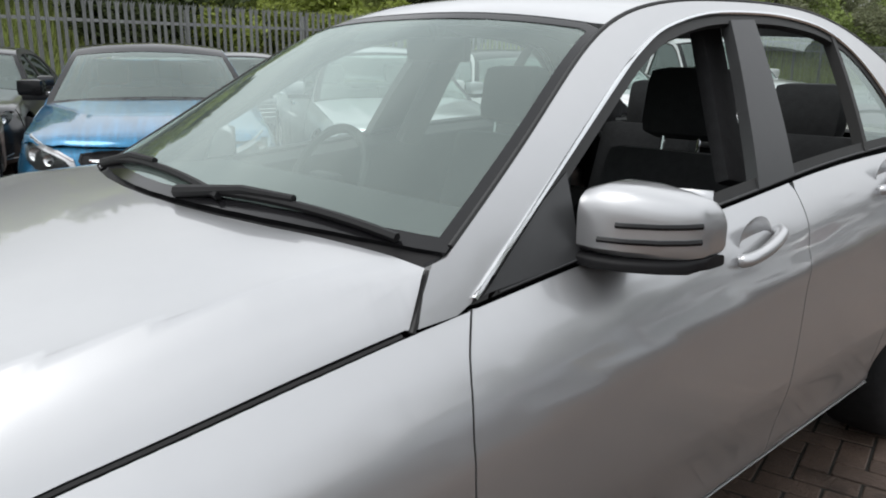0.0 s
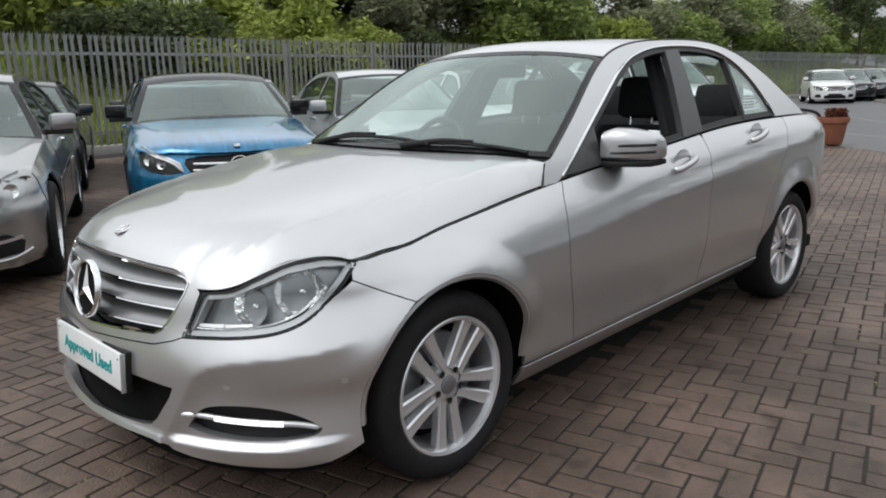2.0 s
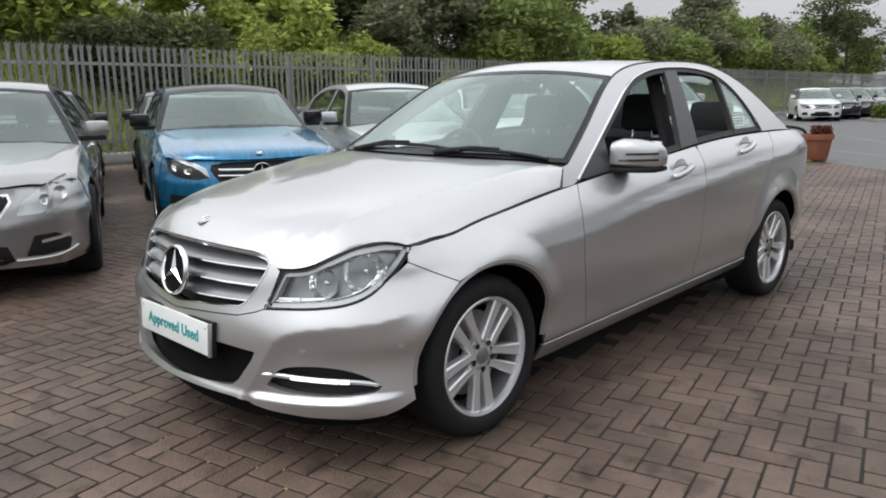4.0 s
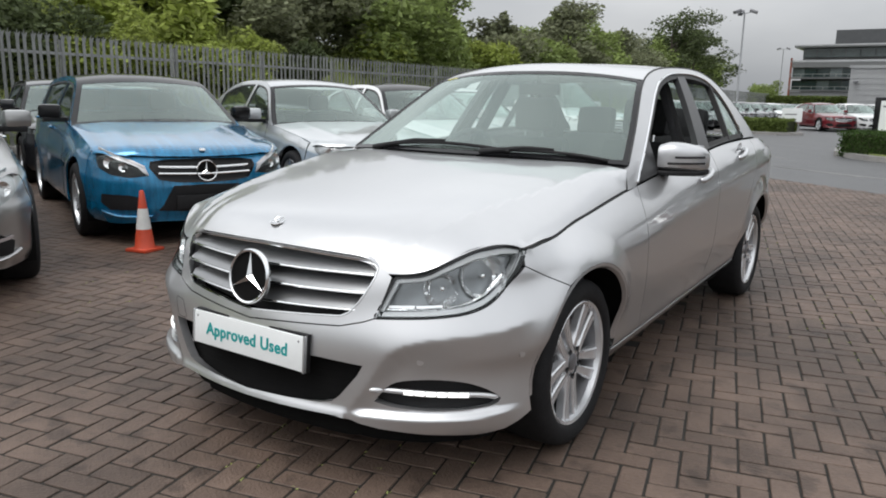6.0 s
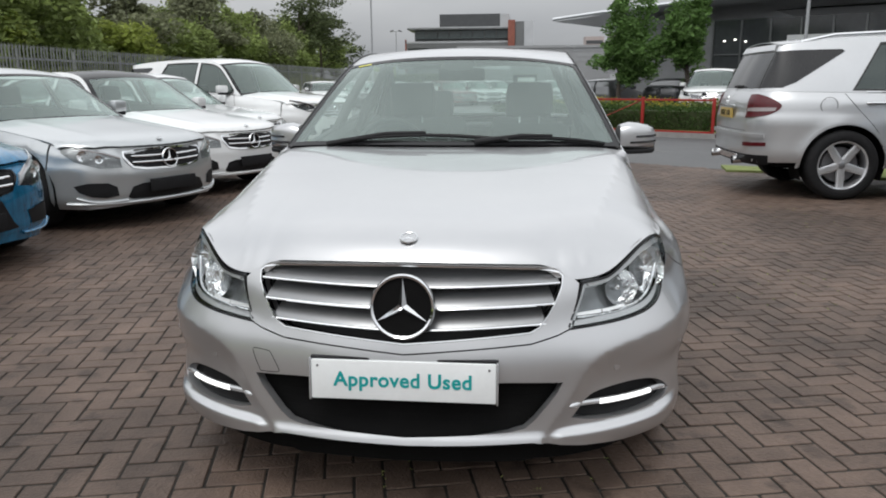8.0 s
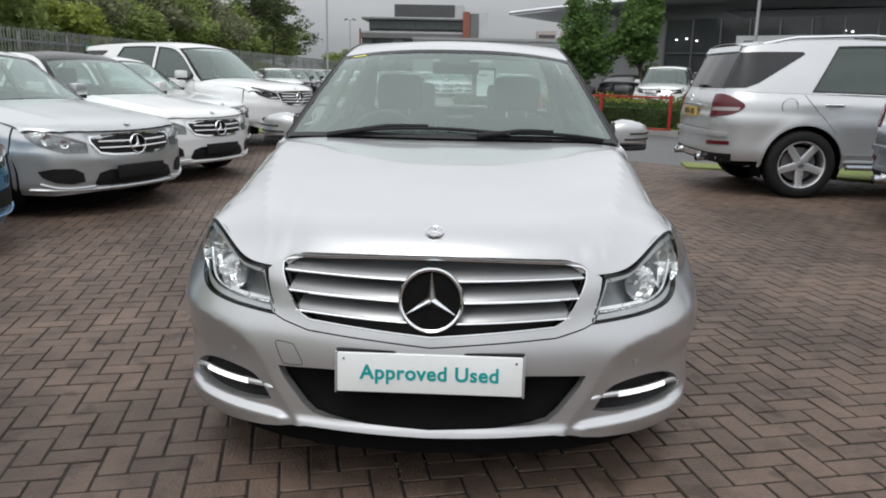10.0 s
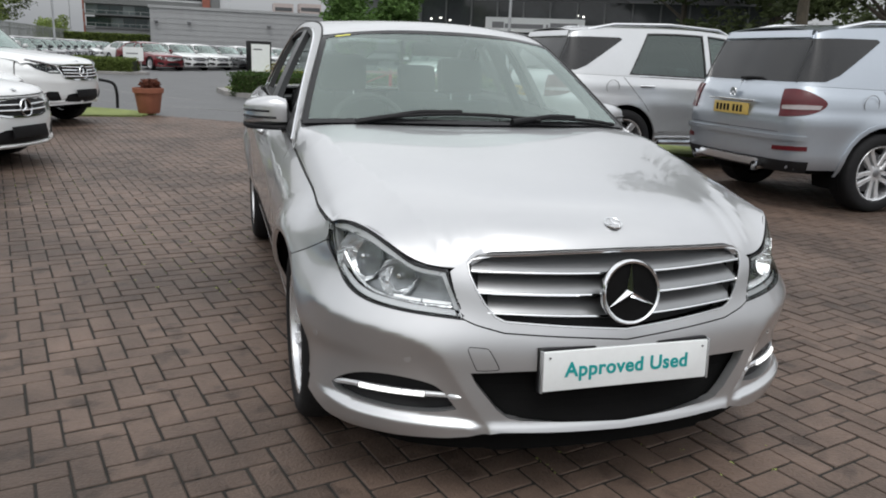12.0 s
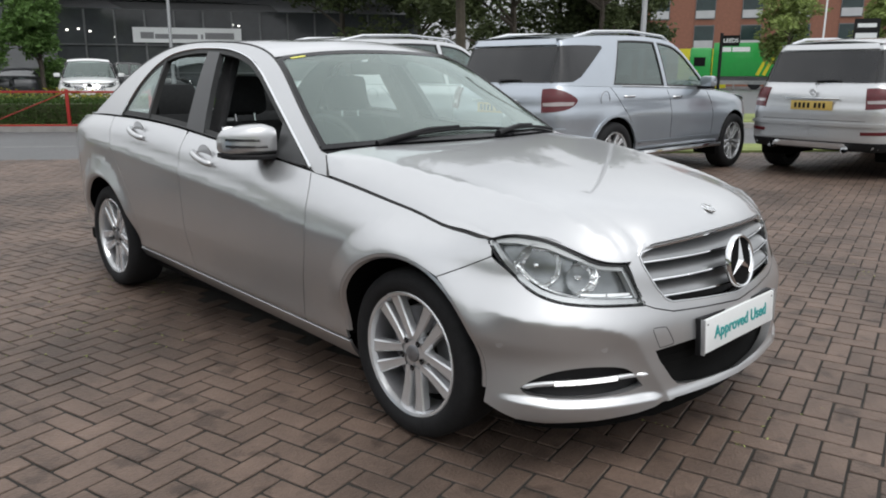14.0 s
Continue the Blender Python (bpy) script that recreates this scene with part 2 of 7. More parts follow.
def patch(outline, fn, gap=.035, holes=(), skirt=.012, inset=.002, centre=(0, 1.4, .6), lift=0.0):
    """A panel: the outline in the two coordinates of the surface fn, filled with small triangles, its edges folded inwards."""
    loops = [shrunk(dense(list(outline), gap * .7), inset)] + [dense(list(h), gap * .7) for h in holes]
    outer = np.array(loops[0])
    g = np.stack(np.meshgrid(np.arange(outer[:, 0].min(), outer[:, 0].max(), gap), np.arange(outer[:, 1].min(), outer[:, 1].max(), gap)), -1).reshape(-1, 2) + gap * .37
    g = g[inside(g, outer)] if len(g) else g
    for h in loops[1:]:
        g = g[~inside(g, h)] if len(g) else g
    rim = np.concatenate([np.array(q) for q in loops])
    if len(g):
        g = g[[np.min(np.sum((rim - q) ** 2, 1)) > (gap * .45) ** 2 for q in g]]
    pts, edges = [], []
    for q in loops:
        b = len(pts)
        pts += [Vector(v) for v in q]
        edges += [(b + i, b + (i + 1) % len(q)) for i in range(len(q))]
    pts += [Vector(v) for v in g]
    co, _, tris, *_ = delaunay_2d_cdt(pts, edges, [], 1, 1e-6)
    uv = np.array([tuple(c) for c in co])
    tri = np.array([t for t in tris if len(t) == 3])
    mid = uv[tri].mean(1)
    keep = inside(mid, outer)
    for h in loops[1:]:
        keep &= ~inside(mid, h)
    tri = tri[keep]
    e = 2e-3
    a, b = uv[:, 0], uv[:, 1]
    pos = np.asarray(fn(a, b))
    nor = np.cross(np.asarray(fn(a + e, b)) - np.asarray(fn(a - e, b)), np.asarray(fn(a, b + e)) - np.asarray(fn(a, b - e)))
    nor /= np.linalg.norm(nor, axis=1)[:, None] + 1e-12
    flip = np.sum((pos - np.array(centre)) * nor, 1) < 0
    nor[flip] *= -1
    pos = pos + nor * lift
    fn_n = np.cross(pos[tri[:, 1]] - pos[tri[:, 0]], pos[tri[:, 2]] - pos[tri[:, 0]])
    bad = np.sum(fn_n * nor[tri[:, 0]], 1) < 0
    tri[bad] = tri[bad][:, ::-1]
    verts, normals, faces = list(map(tuple, pos)), list(map(tuple, nor)), [tuple(int(k) for k in t) for t in tri]
    if skirt:
        count = {}
        for t in faces:
            for i in range(3):
                k = (t[i], t[(i + 1) % 3])
                count[k] = count.get(k, 0) + 1
        for (i, j) in [k for k in count if (k[1], k[0]) not in count]:
            b0 = len(verts)
            q = [pos[i], pos[j], pos[j] - nor[j] * skirt, pos[i] - nor[i] * skirt]
            side = np.cross(q[1] - q[0], nor[i])
            side = side / (np.linalg.norm(side) + 1e-12)
            bend = [side, side, side, side]
            verts += [tuple(v) for v in q]
            normals += [tuple(v) for v in bend]
            faces.append((b0 + 1, b0, b0 + 3, b0 + 2))
    return verts, normals, faces


def panel(name, data, mat, parent, label="", flip=False):
    """Links a patch as a part; flip makes the one for the other side."""
    verts, normals, faces = data
    if flip:
        verts = [(-x, y, z) for x, y, z in verts]
        normals = [(-x, y, z) for x, y, z in normals]
        faces = [f[::-1] for f in faces]
    mesh = bpy.data.meshes.new(name)
    mesh.from_pydata(verts, [], faces)
    for f in mesh.polygons:
        f.use_smooth = True
    mesh.normals_split_custom_set_from_vertices(normals)
    return link(name, mesh, mat, parent, label)


# ---- the shape of the silver saloon, front axle at y = 0, nose towards -y ----
def spline(px, py):
    """Natural cubic spline through the points, as a function."""
    px, py = np.asarray(px, float), np.asarray(py, float)
    n, h = len(px), np.diff(px)
    a, b = np.zeros((n, n)), np.zeros(n)
    a[0, 0] = a[-1, -1] = 1
    for i in range(1, n - 1):
        a[i, i - 1:i + 2] = h[i - 1], 2 * (h[i - 1] + h[i]), h[i]
        b[i] = 6 * ((py[i + 1] - py[i]) / h[i] - (py[i] - py[i - 1]) / h[i - 1])
    m = np.linalg.solve(a, b)

    def f(q):
        q = np.clip(np.asarray(q, float), px[0], px[-1])
        i = np.clip(np.searchsorted(px, q) - 1, 0, n - 2)
        d, l, r = h[i], q - px[i], px[i + 1] - q
        return (m[i] * r ** 3 + m[i + 1] * l ** 3) / (6 * d) + (py[i] / d - m[i] * d / 6) * r + (py[i + 1] / d - m[i + 1] * d / 6) * l
    return f


def step(a, b, q):
    s = np.clip((np.asarray(q, float) - a) / (b - a), 0, 1)
    return s * s * (3 - 2 * s)


# the plan of the body at bumper height, from the nose along the flank to the tail
PLAN = [(0, -.735), (.15, -.728), (.30, -.706), (.45, -.664), (.58, -.595), (.69, -.50), (.775, -.385), (.83, -.25), (.858, -.1), (.872, .1), (.878, .35), (.878, .8),
        (.878, 1.4), (.878, 2.0), (.878, 2.6), (.868, 2.9), (.835, 3.2), (.775, 3.42), (.68, 3.58), (.5, 3.70), (.25, 3.755), (0, 3.77)]
_p = np.array(PLAN)
ARC = np.concatenate([[0], np.cumsum(np.hypot(*np.diff(_p, axis=0).T))])
plan_x, plan_y = spline(ARC, _p[:, 0]), spline(ARC, _p[:, 1])
ARC_END = ARC[-1]
S_CORNER, S_TAIL = ARC[6], ARC[16]
belt = spline([-.4, -.28, -.1, .1, .3, .57, .69, 1.1, 1.51, 1.87, 2.37, 2.75, 3.2, 3.5, 3.8], [.748, .759, .784, .8125, .842, .878, .891, .933, .968, 1.0, 1.022, 1.024, 1.015, 1.0, .99])
char_line = spline([-.3, .2, .62, .95, 1.5, 2.2, 3.03, 3.8], [.655, .665, .69, .737, .79, .846, .89, .90])
KNOTS = [0, .1, .2, .4, .6, .68, .84, 1]
HEIGHT = {"f": [.225, .27, .33, .42, .52, .565, .65, .73], "k": [.19, .225, .31, .42, .54, .62, .69, .757]}
OUT = {"f": [.036, .020, .018, .017, .003, -.012, -.035, -.07], "k": [.034, .052, .046, .045, .043, .003, -.018, -.045],
       "s": [-.115, -.06, -.045, -.008, 0, -.007, -.035, -.09], "t": [-.08, -.03, 0, 0, 0, -.01, -.03, -.06]}


# the bumper's crease: under the lamp, then down beside the intake to the lower lip, in (s, z)
RIDGE = np.array([(1.10, .577), (1.02, .567), (.93, .553), (.85, .539), (.72, .527), (.63, .514), (.57, .497), (.525, .468), (.485, .405), (.445, .338), (.415, .295), (.39, .262)])


def wing(s, z):
    """How far the bumper stands proud: the hollow below its crease, the ledge under the fog lamps and the lip."""
    s, z = np.broadcast_arrays(np.asarray(s, float), np.asarray(z, float))
    p = np.stack([s.ravel(), z.ravel()], 1)
    o = np.zeros(len(p))
    near = (p[:, 0] < 1.12) & (p[:, 1] < .66)
    if not near.any():
        return o.reshape(s.shape)
    q = p[near]
    d = np.full(len(q), 9.0)
    for a, b in zip(RIDGE, RIDGE[1:]):
        t = np.clip(((q - a) @ (b - a)) / ((b - a) @ (b - a)), 0, 1)
        d = np.minimum(d, np.hypot(*(q - a - t[:, None] * (b - a)).T))
    low = inside(q, np.concatenate([RIDGE, [(.385, .1), (1.3, .1), (1.3, .575)]]))
    end = 1 - step(.90, 1.03, q[:, 0])
    d = np.where(low, d, -d)
    deep = .5 * (d + np.sqrt(d * d + .014 ** 2))
    hollow = 1 - (1 - np.clip(deep / .075, 0, 1)) ** 2
    w = .009 * np.exp(np.minimum(d, 0) / .04) - .021 * hollow
    w = w * end
    top = np.interp(q[:, 0], [.39, .46, .55, .64, .73, .84, .93], [.258, .262, .262, .262, .266, .272, .276])
    ledge = step(.395, .45, q[:, 0]) * (1 - step(.80, .96, q[:, 0]))
    w = w + ledge * .022 * (1 - step(top - .003, top + .020, q[:, 1]))
    w = w - ledge * .25 * np.maximum(top - .004 - q[:, 1], 0)
    w = w + (1 - step(.37, .42, q[:, 0])) * .007 * (1 - step(.256, .282, q[:, 1]))
    o[near] = w
    return o.reshape(s.shape)


def body(s, v, inset=0.0):
    """The flank of the car's left side: s along the plan, v from the sill (0) to the shoulder (1)."""
    s, v = np.broadcast_arrays(np.asarray(s, float), np.asarray(v, float))
    bx, by = plan_x(s), plan_y(s)
    e = 1e-3
    tx, ty = plan_x(s + e) - plan_x(s - e), plan_y(s + e) - plan_y(s - e)
    l = np.hypot(tx, ty) + 1e-9
    nx, ny = ty / l, -tx / l
    y = by
    top, mid = belt(y), char_line(y)
    sill = np.interp(y, [.45, 2.4], [.17, .23])
    crease = np.interp(y, [.45, 2.4], [.255, .30])
    hs = [sill, crease, crease + .045, np.full_like(y, .5), mid, mid + .03, (mid + top) / 2 + .01, top]
    wf = 1 - step(ARC[2], S_CORNER, s)
    wk = step(ARC[2], S_CORNER, s) * (1 - step(S_CORNER, ARC[9], s))
    ws = step(S_CORNER, ARC[9], s) * (1 - step(S_TAIL, ARC[18], s))
    wt = step(S_TAIL, ARC[18], s)
    z, o = 0, 0
    i = np.clip(np.searchsorted(KNOTS, v) - 1, 0, len(KNOTS) - 2)
    fs = [(spline(KNOTS, HEIGHT["f"]), spline(KNOTS, OUT["f"]), wf), (spline(KNOTS, HEIGHT["k"]), spline(KNOTS, OUT["k"]), wk)]
    for fz, fo, w in fs:
        z = z + w * fz(v)
        o = o + w * fo(v)
    k = np.array(KNOTS)
    hz = np.stack(hs)
    a = np.take_along_axis(hz, i[None], 0)[0]
    b = np.take_along_axis(hz, i[None] + 1, 0)[0]
    zs = a + (b - a) * (v - k[i]) / (k[i + 1] - k[i])
    z = z + (ws + wt) * zs
    o = o + ws * spline(KNOTS, OUT["s"])(v) + wt * spline(KNOTS, OUT["t"])(v)
    for cy in (0.0, 2.76):
        r = np.hypot(y - cy - .03, z - .31)
        f = np.clip((.485 - r) / .11, 0, 1)
        o = o + .027 * (.6 * f + .4 * f * f * (3 - 2 * f)) * step(.34, .50, z) * ws * np.exp(-(np.maximum(f - 1, 0)))
    o = o + ws * (1 - step(S_TAIL - .3, S_TAIL, s)) * (.003 * step(.5, 1.1, y) * np.exp(-((z - char_line(y) + .015) / .035) ** 2) - .0045 * step(.6, 1.3, y) * np.exp(-((z - char_line(y) - .040) / .035) ** 2))
    z = z + (.032 * np.exp(-((s - .86) / .11) ** 2) + .009 * np.exp(-((s - 1.11) / .07) ** 2)) * step(.7, 1, v)
    o = o - .010 * np.exp(-((s - .86) / .11) ** 2) * step(.55, 1, v)
    o = o + wing(s, z)
    o = o - inset
    return np.stack([bx + nx * o, by + ny * o, z], -1)


# greenhouse
edge = spline([.3, .655, .95, 1.248, 1.45, 1.75, 2.06, 2.34, 2.62, 2.91, 3.17, 3.5], [.74, .966, 1.155, 1.333, 1.392, 1.42, 1.425, 1.403, 1.331, 1.200, 1.058, .96])
crown = spline([.3, .655, .95, 1.248, 1.45, 1.75, 2.06, 2.34, 2.62, 2.91, 3.17, 3.5], [.145, .115, .095, .078, .045, .028, .024, .03, .055, .075, .06, .05])
sill_x = spline([.3, .69, 1.2, 1.9, 2.5, 2.9, 3.3, 3.6], [.80, .792, .79, .785, .765, .735, .70, .66])


def cabin_side(y, z):
    """The half width of the greenhouse at that height."""
    b = belt(y)
    d = np.maximum(z - b, -.1)
    return sill_x(y) - .42 * d - .25 * d * np.maximum(d, 0)


def cabin_top(x, y):
    """The height of windscreen, roof and rear screen."""
    e = edge(y)
    w = cabin_side(y, e)
    q = np.abs(x) / w
    return e + crown(y) * (1 - q ** 2.2)


hood_mid = spline([-.75, -.6, -.45, -.2, .2, .5, .75], [.80, .835, .862, .899, .953, .988, 1.006])


_lamp_s = [0, .2, .40, .455, .477, .492, .53, .62, .70, .80, .905, .955, .985]
_lamp_z = [.757, .753, .745, .737, .716, .698, .698, .709, .738, .775, .787, .779, .768]
_nose = None


def nose_line():
    """The bonnet's front edge, along the grille and the upper edge of the lamps."""
    global _nose
    if _nose is None:
        s = np.linspace(0, .985, 80)
        z = np.where(s < .53, np.interp(s, _lamp_s, _lamp_z), spline(_lamp_s[6:], _lamp_z[6:])(s))
        vg = np.linspace(0, 1, 160)
        p = []
        for a, b in zip(s, z):
            g = body(np.full(160, a), vg)
            v = np.interp(b, g[:, 2], vg)
            p.append(body(np.array([a]), np.array([v]))[0] * (1, 1, 0) + (0, 0, b))
        _nose = np.array(p)
    return _nose


def hood_front(x):
    n = nose_line()
    return np.interp(np.abs(x), n[:, 0], n[:, 1])


_rim = None


def hood_rim():
    """The upper edge of the front wing, which the bonnet meets."""
    global _rim
    if _rim is None:
        s = np.linspace(.985, 1.95, 500)
        _rim = body(s, np.ones(500))
    return _rim


def hood_base(x, y):
    r = hood_rim()
    e, b = np.interp(y, r[:, 1], r[:, 0]) + .001, np.interp(y, r[:, 1], r[:, 2])
    low = np.minimum(y - r[0, 1], 0)
    b = b + low * .22
    a, c = hood_mid(y), np.interp(y, [-.6, .1, .6], [.024, .024, .016])
    m = np.minimum(np.interp(y, [-.62, -.5, -.3, .05, .6], [.485, .525, .575, .652, .735]), e - .09)
    t = np.clip((x - m) / (e - m), 0, 1.2)
    z = np.where(x < m, a - c * (x / m) ** 2, a - c - (a - c - b) * (.50 * t + .50 * t ** 3))
    wr = step(.30, .625, y) * step(.25, .72, x) * (1 - step(.738, .790, x - .45 * (y - .566)))
    z = z * (1 - wr) + (a - .036 * (x / .76) ** 4) * wr
    u = x - m
    return z + .0055 * np.interp(y, [-.65, -.45, .2, .6], [1.0, 1.0, .7, .2]) * np.where(u < 0, np.exp(u / .06), np.exp(-u / .03))


def hood(x, y):
    x, y = np.abs(np.asarray(x, float)), np.asarray(y, float)
    n = nose_line()
    yf, zf = np.interp(x, n[:, 0], n[:, 1]), np.interp(x, n[:, 0], n[:, 2])
    d = np.maximum(y - yf, 0)
    # the notch beside the grille stays close to the edge
    zs = sum(w * np.interp(np.abs(x + k), n[:, 0], n[:, 2]) for k, w in ((-.08, .12), (-.055, .18), (-.027, .2), (.0, .2), (.027, .16), (.055, .14)))
    zs = zs + (zf - zs) * step(.55, .63, x)
    reach = .06 + .05 * step(.30, .55, x)
    return hood_base(x, y) + (zs - hood_base(x, yf)) * np.exp(-d / reach) + (zf - zs) * np.exp(-d / .016)


_sg = np.linspace(0, ARC_END, 1400)
_vg = np.linspace(0, 1, 220)
_zg = body(_sg[:, None], _vg[None, :])[..., 2]


def flank(s, z, inset=0.0):
    """The point of the body side at s along the plan (negative on the right side) and at height z."""
    s, z = np.asarray(s, float), np.asarray(z, float)
    a = np.abs(s)
    i = np.clip(np.round(a / ARC_END * 1399).astype(int), 0, 1399)
    v = np.array([np.interp(q, _zg[k], _vg) for q, k in zip(z, i)])
    over = z - _zg[i, -1]
    p = body(a, v, inset)
    p[:, 2] += np.maximum(over, 0)
    p[:, 0] *= np.where(s < 0, -1, 1)
    return p


def s_at(y):
    q = np.linspace(ARC[6], ARC[17], 600)
    return float(np.interp(y, plan_y(q), q))


def on_side(pts):
    """Outline points (y, z) of the flank in its own coordinates."""
    return [(s_at(y), z) for y, z in pts]


def cabin(y, z):
    e = edge(y)
    return np.stack([cabin_side(y, z), y, z], -1)


def top(x, y):
    return np.stack([x, y, cabin_top(x, y)], -1)


def bonnet(x, y):
    return np.stack([x, y, hood(x, y)], -1)


def arch(cy, r=.372, a0=-30, a1=210, cz=.315, n=30, sy=1.0):
    """Points (y, z) of a wheel arch, from behind the wheel over it to the front."""
    return [(cy + r * sy * math.cos(radians(a0 + (a1 - a0) * i / n)), cz + r * math.sin(radians(a0 + (a1 - a0) * i / n))) for i in range(n + 1)]


SPOKES = {}


def wheel_at(car, x, y, z, r, w, rim_r, style="twin", side=1, name="wheel", label="", bolts=False):
    """A wheel: the rim with its spokes, and as its parts the tyre, the brake disc and the hub cap."""
    m = pose(x, y, z, 0, 90 * side, 0)
    bm = bmesh.new()
    h = w / 2
    lathe(bm, [(rim_r * .99, h * .86), (rim_r * 1.02, h * .93), (rim_r * 1.0, h * .97), (rim_r * .955, h * .93), (rim_r * .93, h * .74)], 56)
    hub_h, lip_h = h * .76, h * .84

    def spoke(bm, off0, off1, w0, w1, r0, r1, drop):
        """A blade from the hub out to the rim, off to one side of its axis, with raised edges and a hollow face."""
        rows = []
        for t in np.linspace(0, 1, 6):
            rr, ww, oo = r0 + (r1 - r0) * t, w0 + (w1 - w0) * t ** 1.5, off0 + (off1 - off0) * t ** 1.3
            hh = hub_h + (lip_h - hub_h) * t + drop * math.sin(math.pi * t)
            rows.append([bm.verts.new((rr, oo + ww * k, hh - d)) for k, d in ((-1, .032), (-.93, .006), (-.70, .0012), (-.30, .0022), (.30, .0022), (.70, .0012), (.93, .006), (1, .032))])
        for p, q in zip(rows, rows[1:]):
            for i in range(7):
                bm.faces.new((p[i], q[i], q[i + 1], p[i + 1]))
    key = (round(rim_r, 3), style)
    if key not in SPOKES:
        sb = bmesh.new()
        if style == "twin":
            for d in (-1, 1):
                spoke(sb, d * rim_r * .112, d * rim_r * .190, rim_r * .074, rim_r * .122, rim_r * .22, rim_r * .965, -.003)
        else:
            spoke(sb, 0, 0, rim_r * .17, rim_r * .15, rim_r * .2, rim_r * .96, -.004)
        me = bpy.data.meshes.new("spoke")
        sb.to_mesh(me)
        sb.free()
        for f in me.polygons:
            f.use_smooth = True
        me.set_sharp_from_angle(angle=radians(38))
        me.materials.append(ALLOY)
        SPOKES[key] = me
    lathe(bm, [(0.001, hub_h - .006), (rim_r * .20, hub_h - .004), (rim_r * .31, hub_h - .012), (rim_r * .33, hub_h - .04)], 40)
    rim = part(name, bm, ALLOY, car, label)
    rim.matrix_basis = m
    for k in range(5):
        link("spoke", SPOKES[key], None, rim).matrix_basis = pose(0, 0, 0, 0, 0, 72 * k + (0 if side > 0 else 180))
    bm = bmesh.new()
    lathe(bm, [(rim_r * .98, h * .80), (rim_r * 1.03, h * .98), (rim_r * 1.10, h * 1.06), (r * .90, h * 1.05), (r * .965, h * .92), (r * .992, h * .74), (r, h * .4), (r, 0),
               (r, -h * .4), (r * .985, -h * .8), (r * .9, -h), (rim_r * 1.02, -h * .95), (rim_r * .97, -h * .8)], 64)
    part("tyre", bm, RUBBER, rim, "black rubber tyre")
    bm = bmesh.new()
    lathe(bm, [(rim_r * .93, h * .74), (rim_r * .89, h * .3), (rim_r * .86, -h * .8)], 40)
    part("rim_barrel", bm, BARREL, rim, "rim barrel coloured dark for its shade")
    bm = bmesh.new()
    lathe(bm, [(rim_r * .3, h * .18), (rim_r * .72, h * .18), (rim_r * .74, h * .08), (rim_r * .3, h * .08)], 40)
    part("brake_disc", bm, DARK_ALLOY, rim, "dull grey brake disc")
    bm = bmesh.new()
    lathe(bm, [(0.001, -h * .1), (rim_r * .87, -h * .1)], 32)
    part("rim_back", bm, LINER, rim)
    bm = bmesh.new()
    lathe(bm, [(.001, hub_h + .006), (rim_r * .10, hub_h + .005), (rim_r * .135, hub_h + .001), (rim_r * .14, hub_h - .008)], 32)
    part("hub_cap", bm, DARK_ALLOY, rim, "grey hub cap")
    for k in range(5 if bolts else 0):
        a = 2 * math.pi * k / 5 + (0 if side > 0 else math.pi)
        bm = bmesh.new()
        lathe(bm, [(.001, -.004), (rim_r * .035, -.004), (rim_r * .05, .002)], 12)
        bm.transform(Matrix.Translation((rim_r * .235 * math.cos(a), rim_r * .235 * math.sin(a), hub_h + .001)))
        part("wheel_bolt", bm, GLOSS_BLACK, rim)
    return rim


def star_badge(name, r, m, parent, label, back=GLOSS_BLACK):
    """A round badge: chrome ring, dark disc, three tapering arms."""
    bm = bmesh.new()
    t = r / .092
    lathe(bm, [(r * .87, .004 * t), (r * .89, .011 * t), (r * .95, .014 * t), (r, .008 * t), (r, -.004 * t)], 48)
    ring = part(name, bm, CHROME, parent, label)
    ring.matrix_basis = m
    bm = bmesh.new()
    lathe(bm, [(.0005, .004 * t), (r * .90, .003 * t)], 40)
    part("badge_disc", bm, LINER if back is GLOSS_BLACK else back, ring, "black disc" if back is GLOSS_BLACK else "grey disc")
    bm = bmesh.new()
    c = bm.verts.new((0, 0, .018 * t))
    for k in range(3):
        a = math.pi / 2 + k * 2 * math.pi / 3
        tip = bm.verts.new((r * .90 * math.cos(a), r * .90 * math.sin(a), .009 * t))
        base = [bm.verts.new((r * .145 * math.cos(a + d), r * .145 * math.sin(a + d), .005 * t)) for d in (-math.pi / 3, math.pi / 3)]
        bm.faces.new((c, base[0], tip))
        bm.faces.new((c, tip, base[1]))
    part("badge_emblem", bm, CHROME, ring, "bright three-armed shape", smooth=False)
    return ring


def seat(name, parent, x, y, rear=False, head=True):
    bm = bmesh.new()
    w = .26
    box(bm, -w, w, -.27, .25, .32, .50, .05)
    cushion = part(name, bm, CLOTH, parent, "black cloth car seat")
    cushion.location = (x, y, 0)
    bm = bmesh.new()
    box(bm, -.24, .24, 0, .13, 0, .60, .055)
    bm.transform(pose(0, .2, .46, -18, 0, 0))
    part("backrest", bm, CLOTH, cushion)
    if head:
        bm = bmesh.new()
        box(bm, -.14, .14, .0, .11, .0, .215, .05)
        bm.transform(pose(0, .40, 1.055 if not rear else 1.0, -10, 0, 0))
        part("headrest", bm, CLOTH, cushion)
        for d in (-.06, .06):
            bm = bmesh.new()
            tube(bm, [(d, .42, .95), (d, .445, 1.09)], .006, 8)
            part("headrest_post", bm, CHROME, cushion, "chrome headrest post")
    return cushion


saloon = thing("saloon_car", pose(0, 0, 0), "silver four-door saloon car with open side windows, parked on block paving", "car")

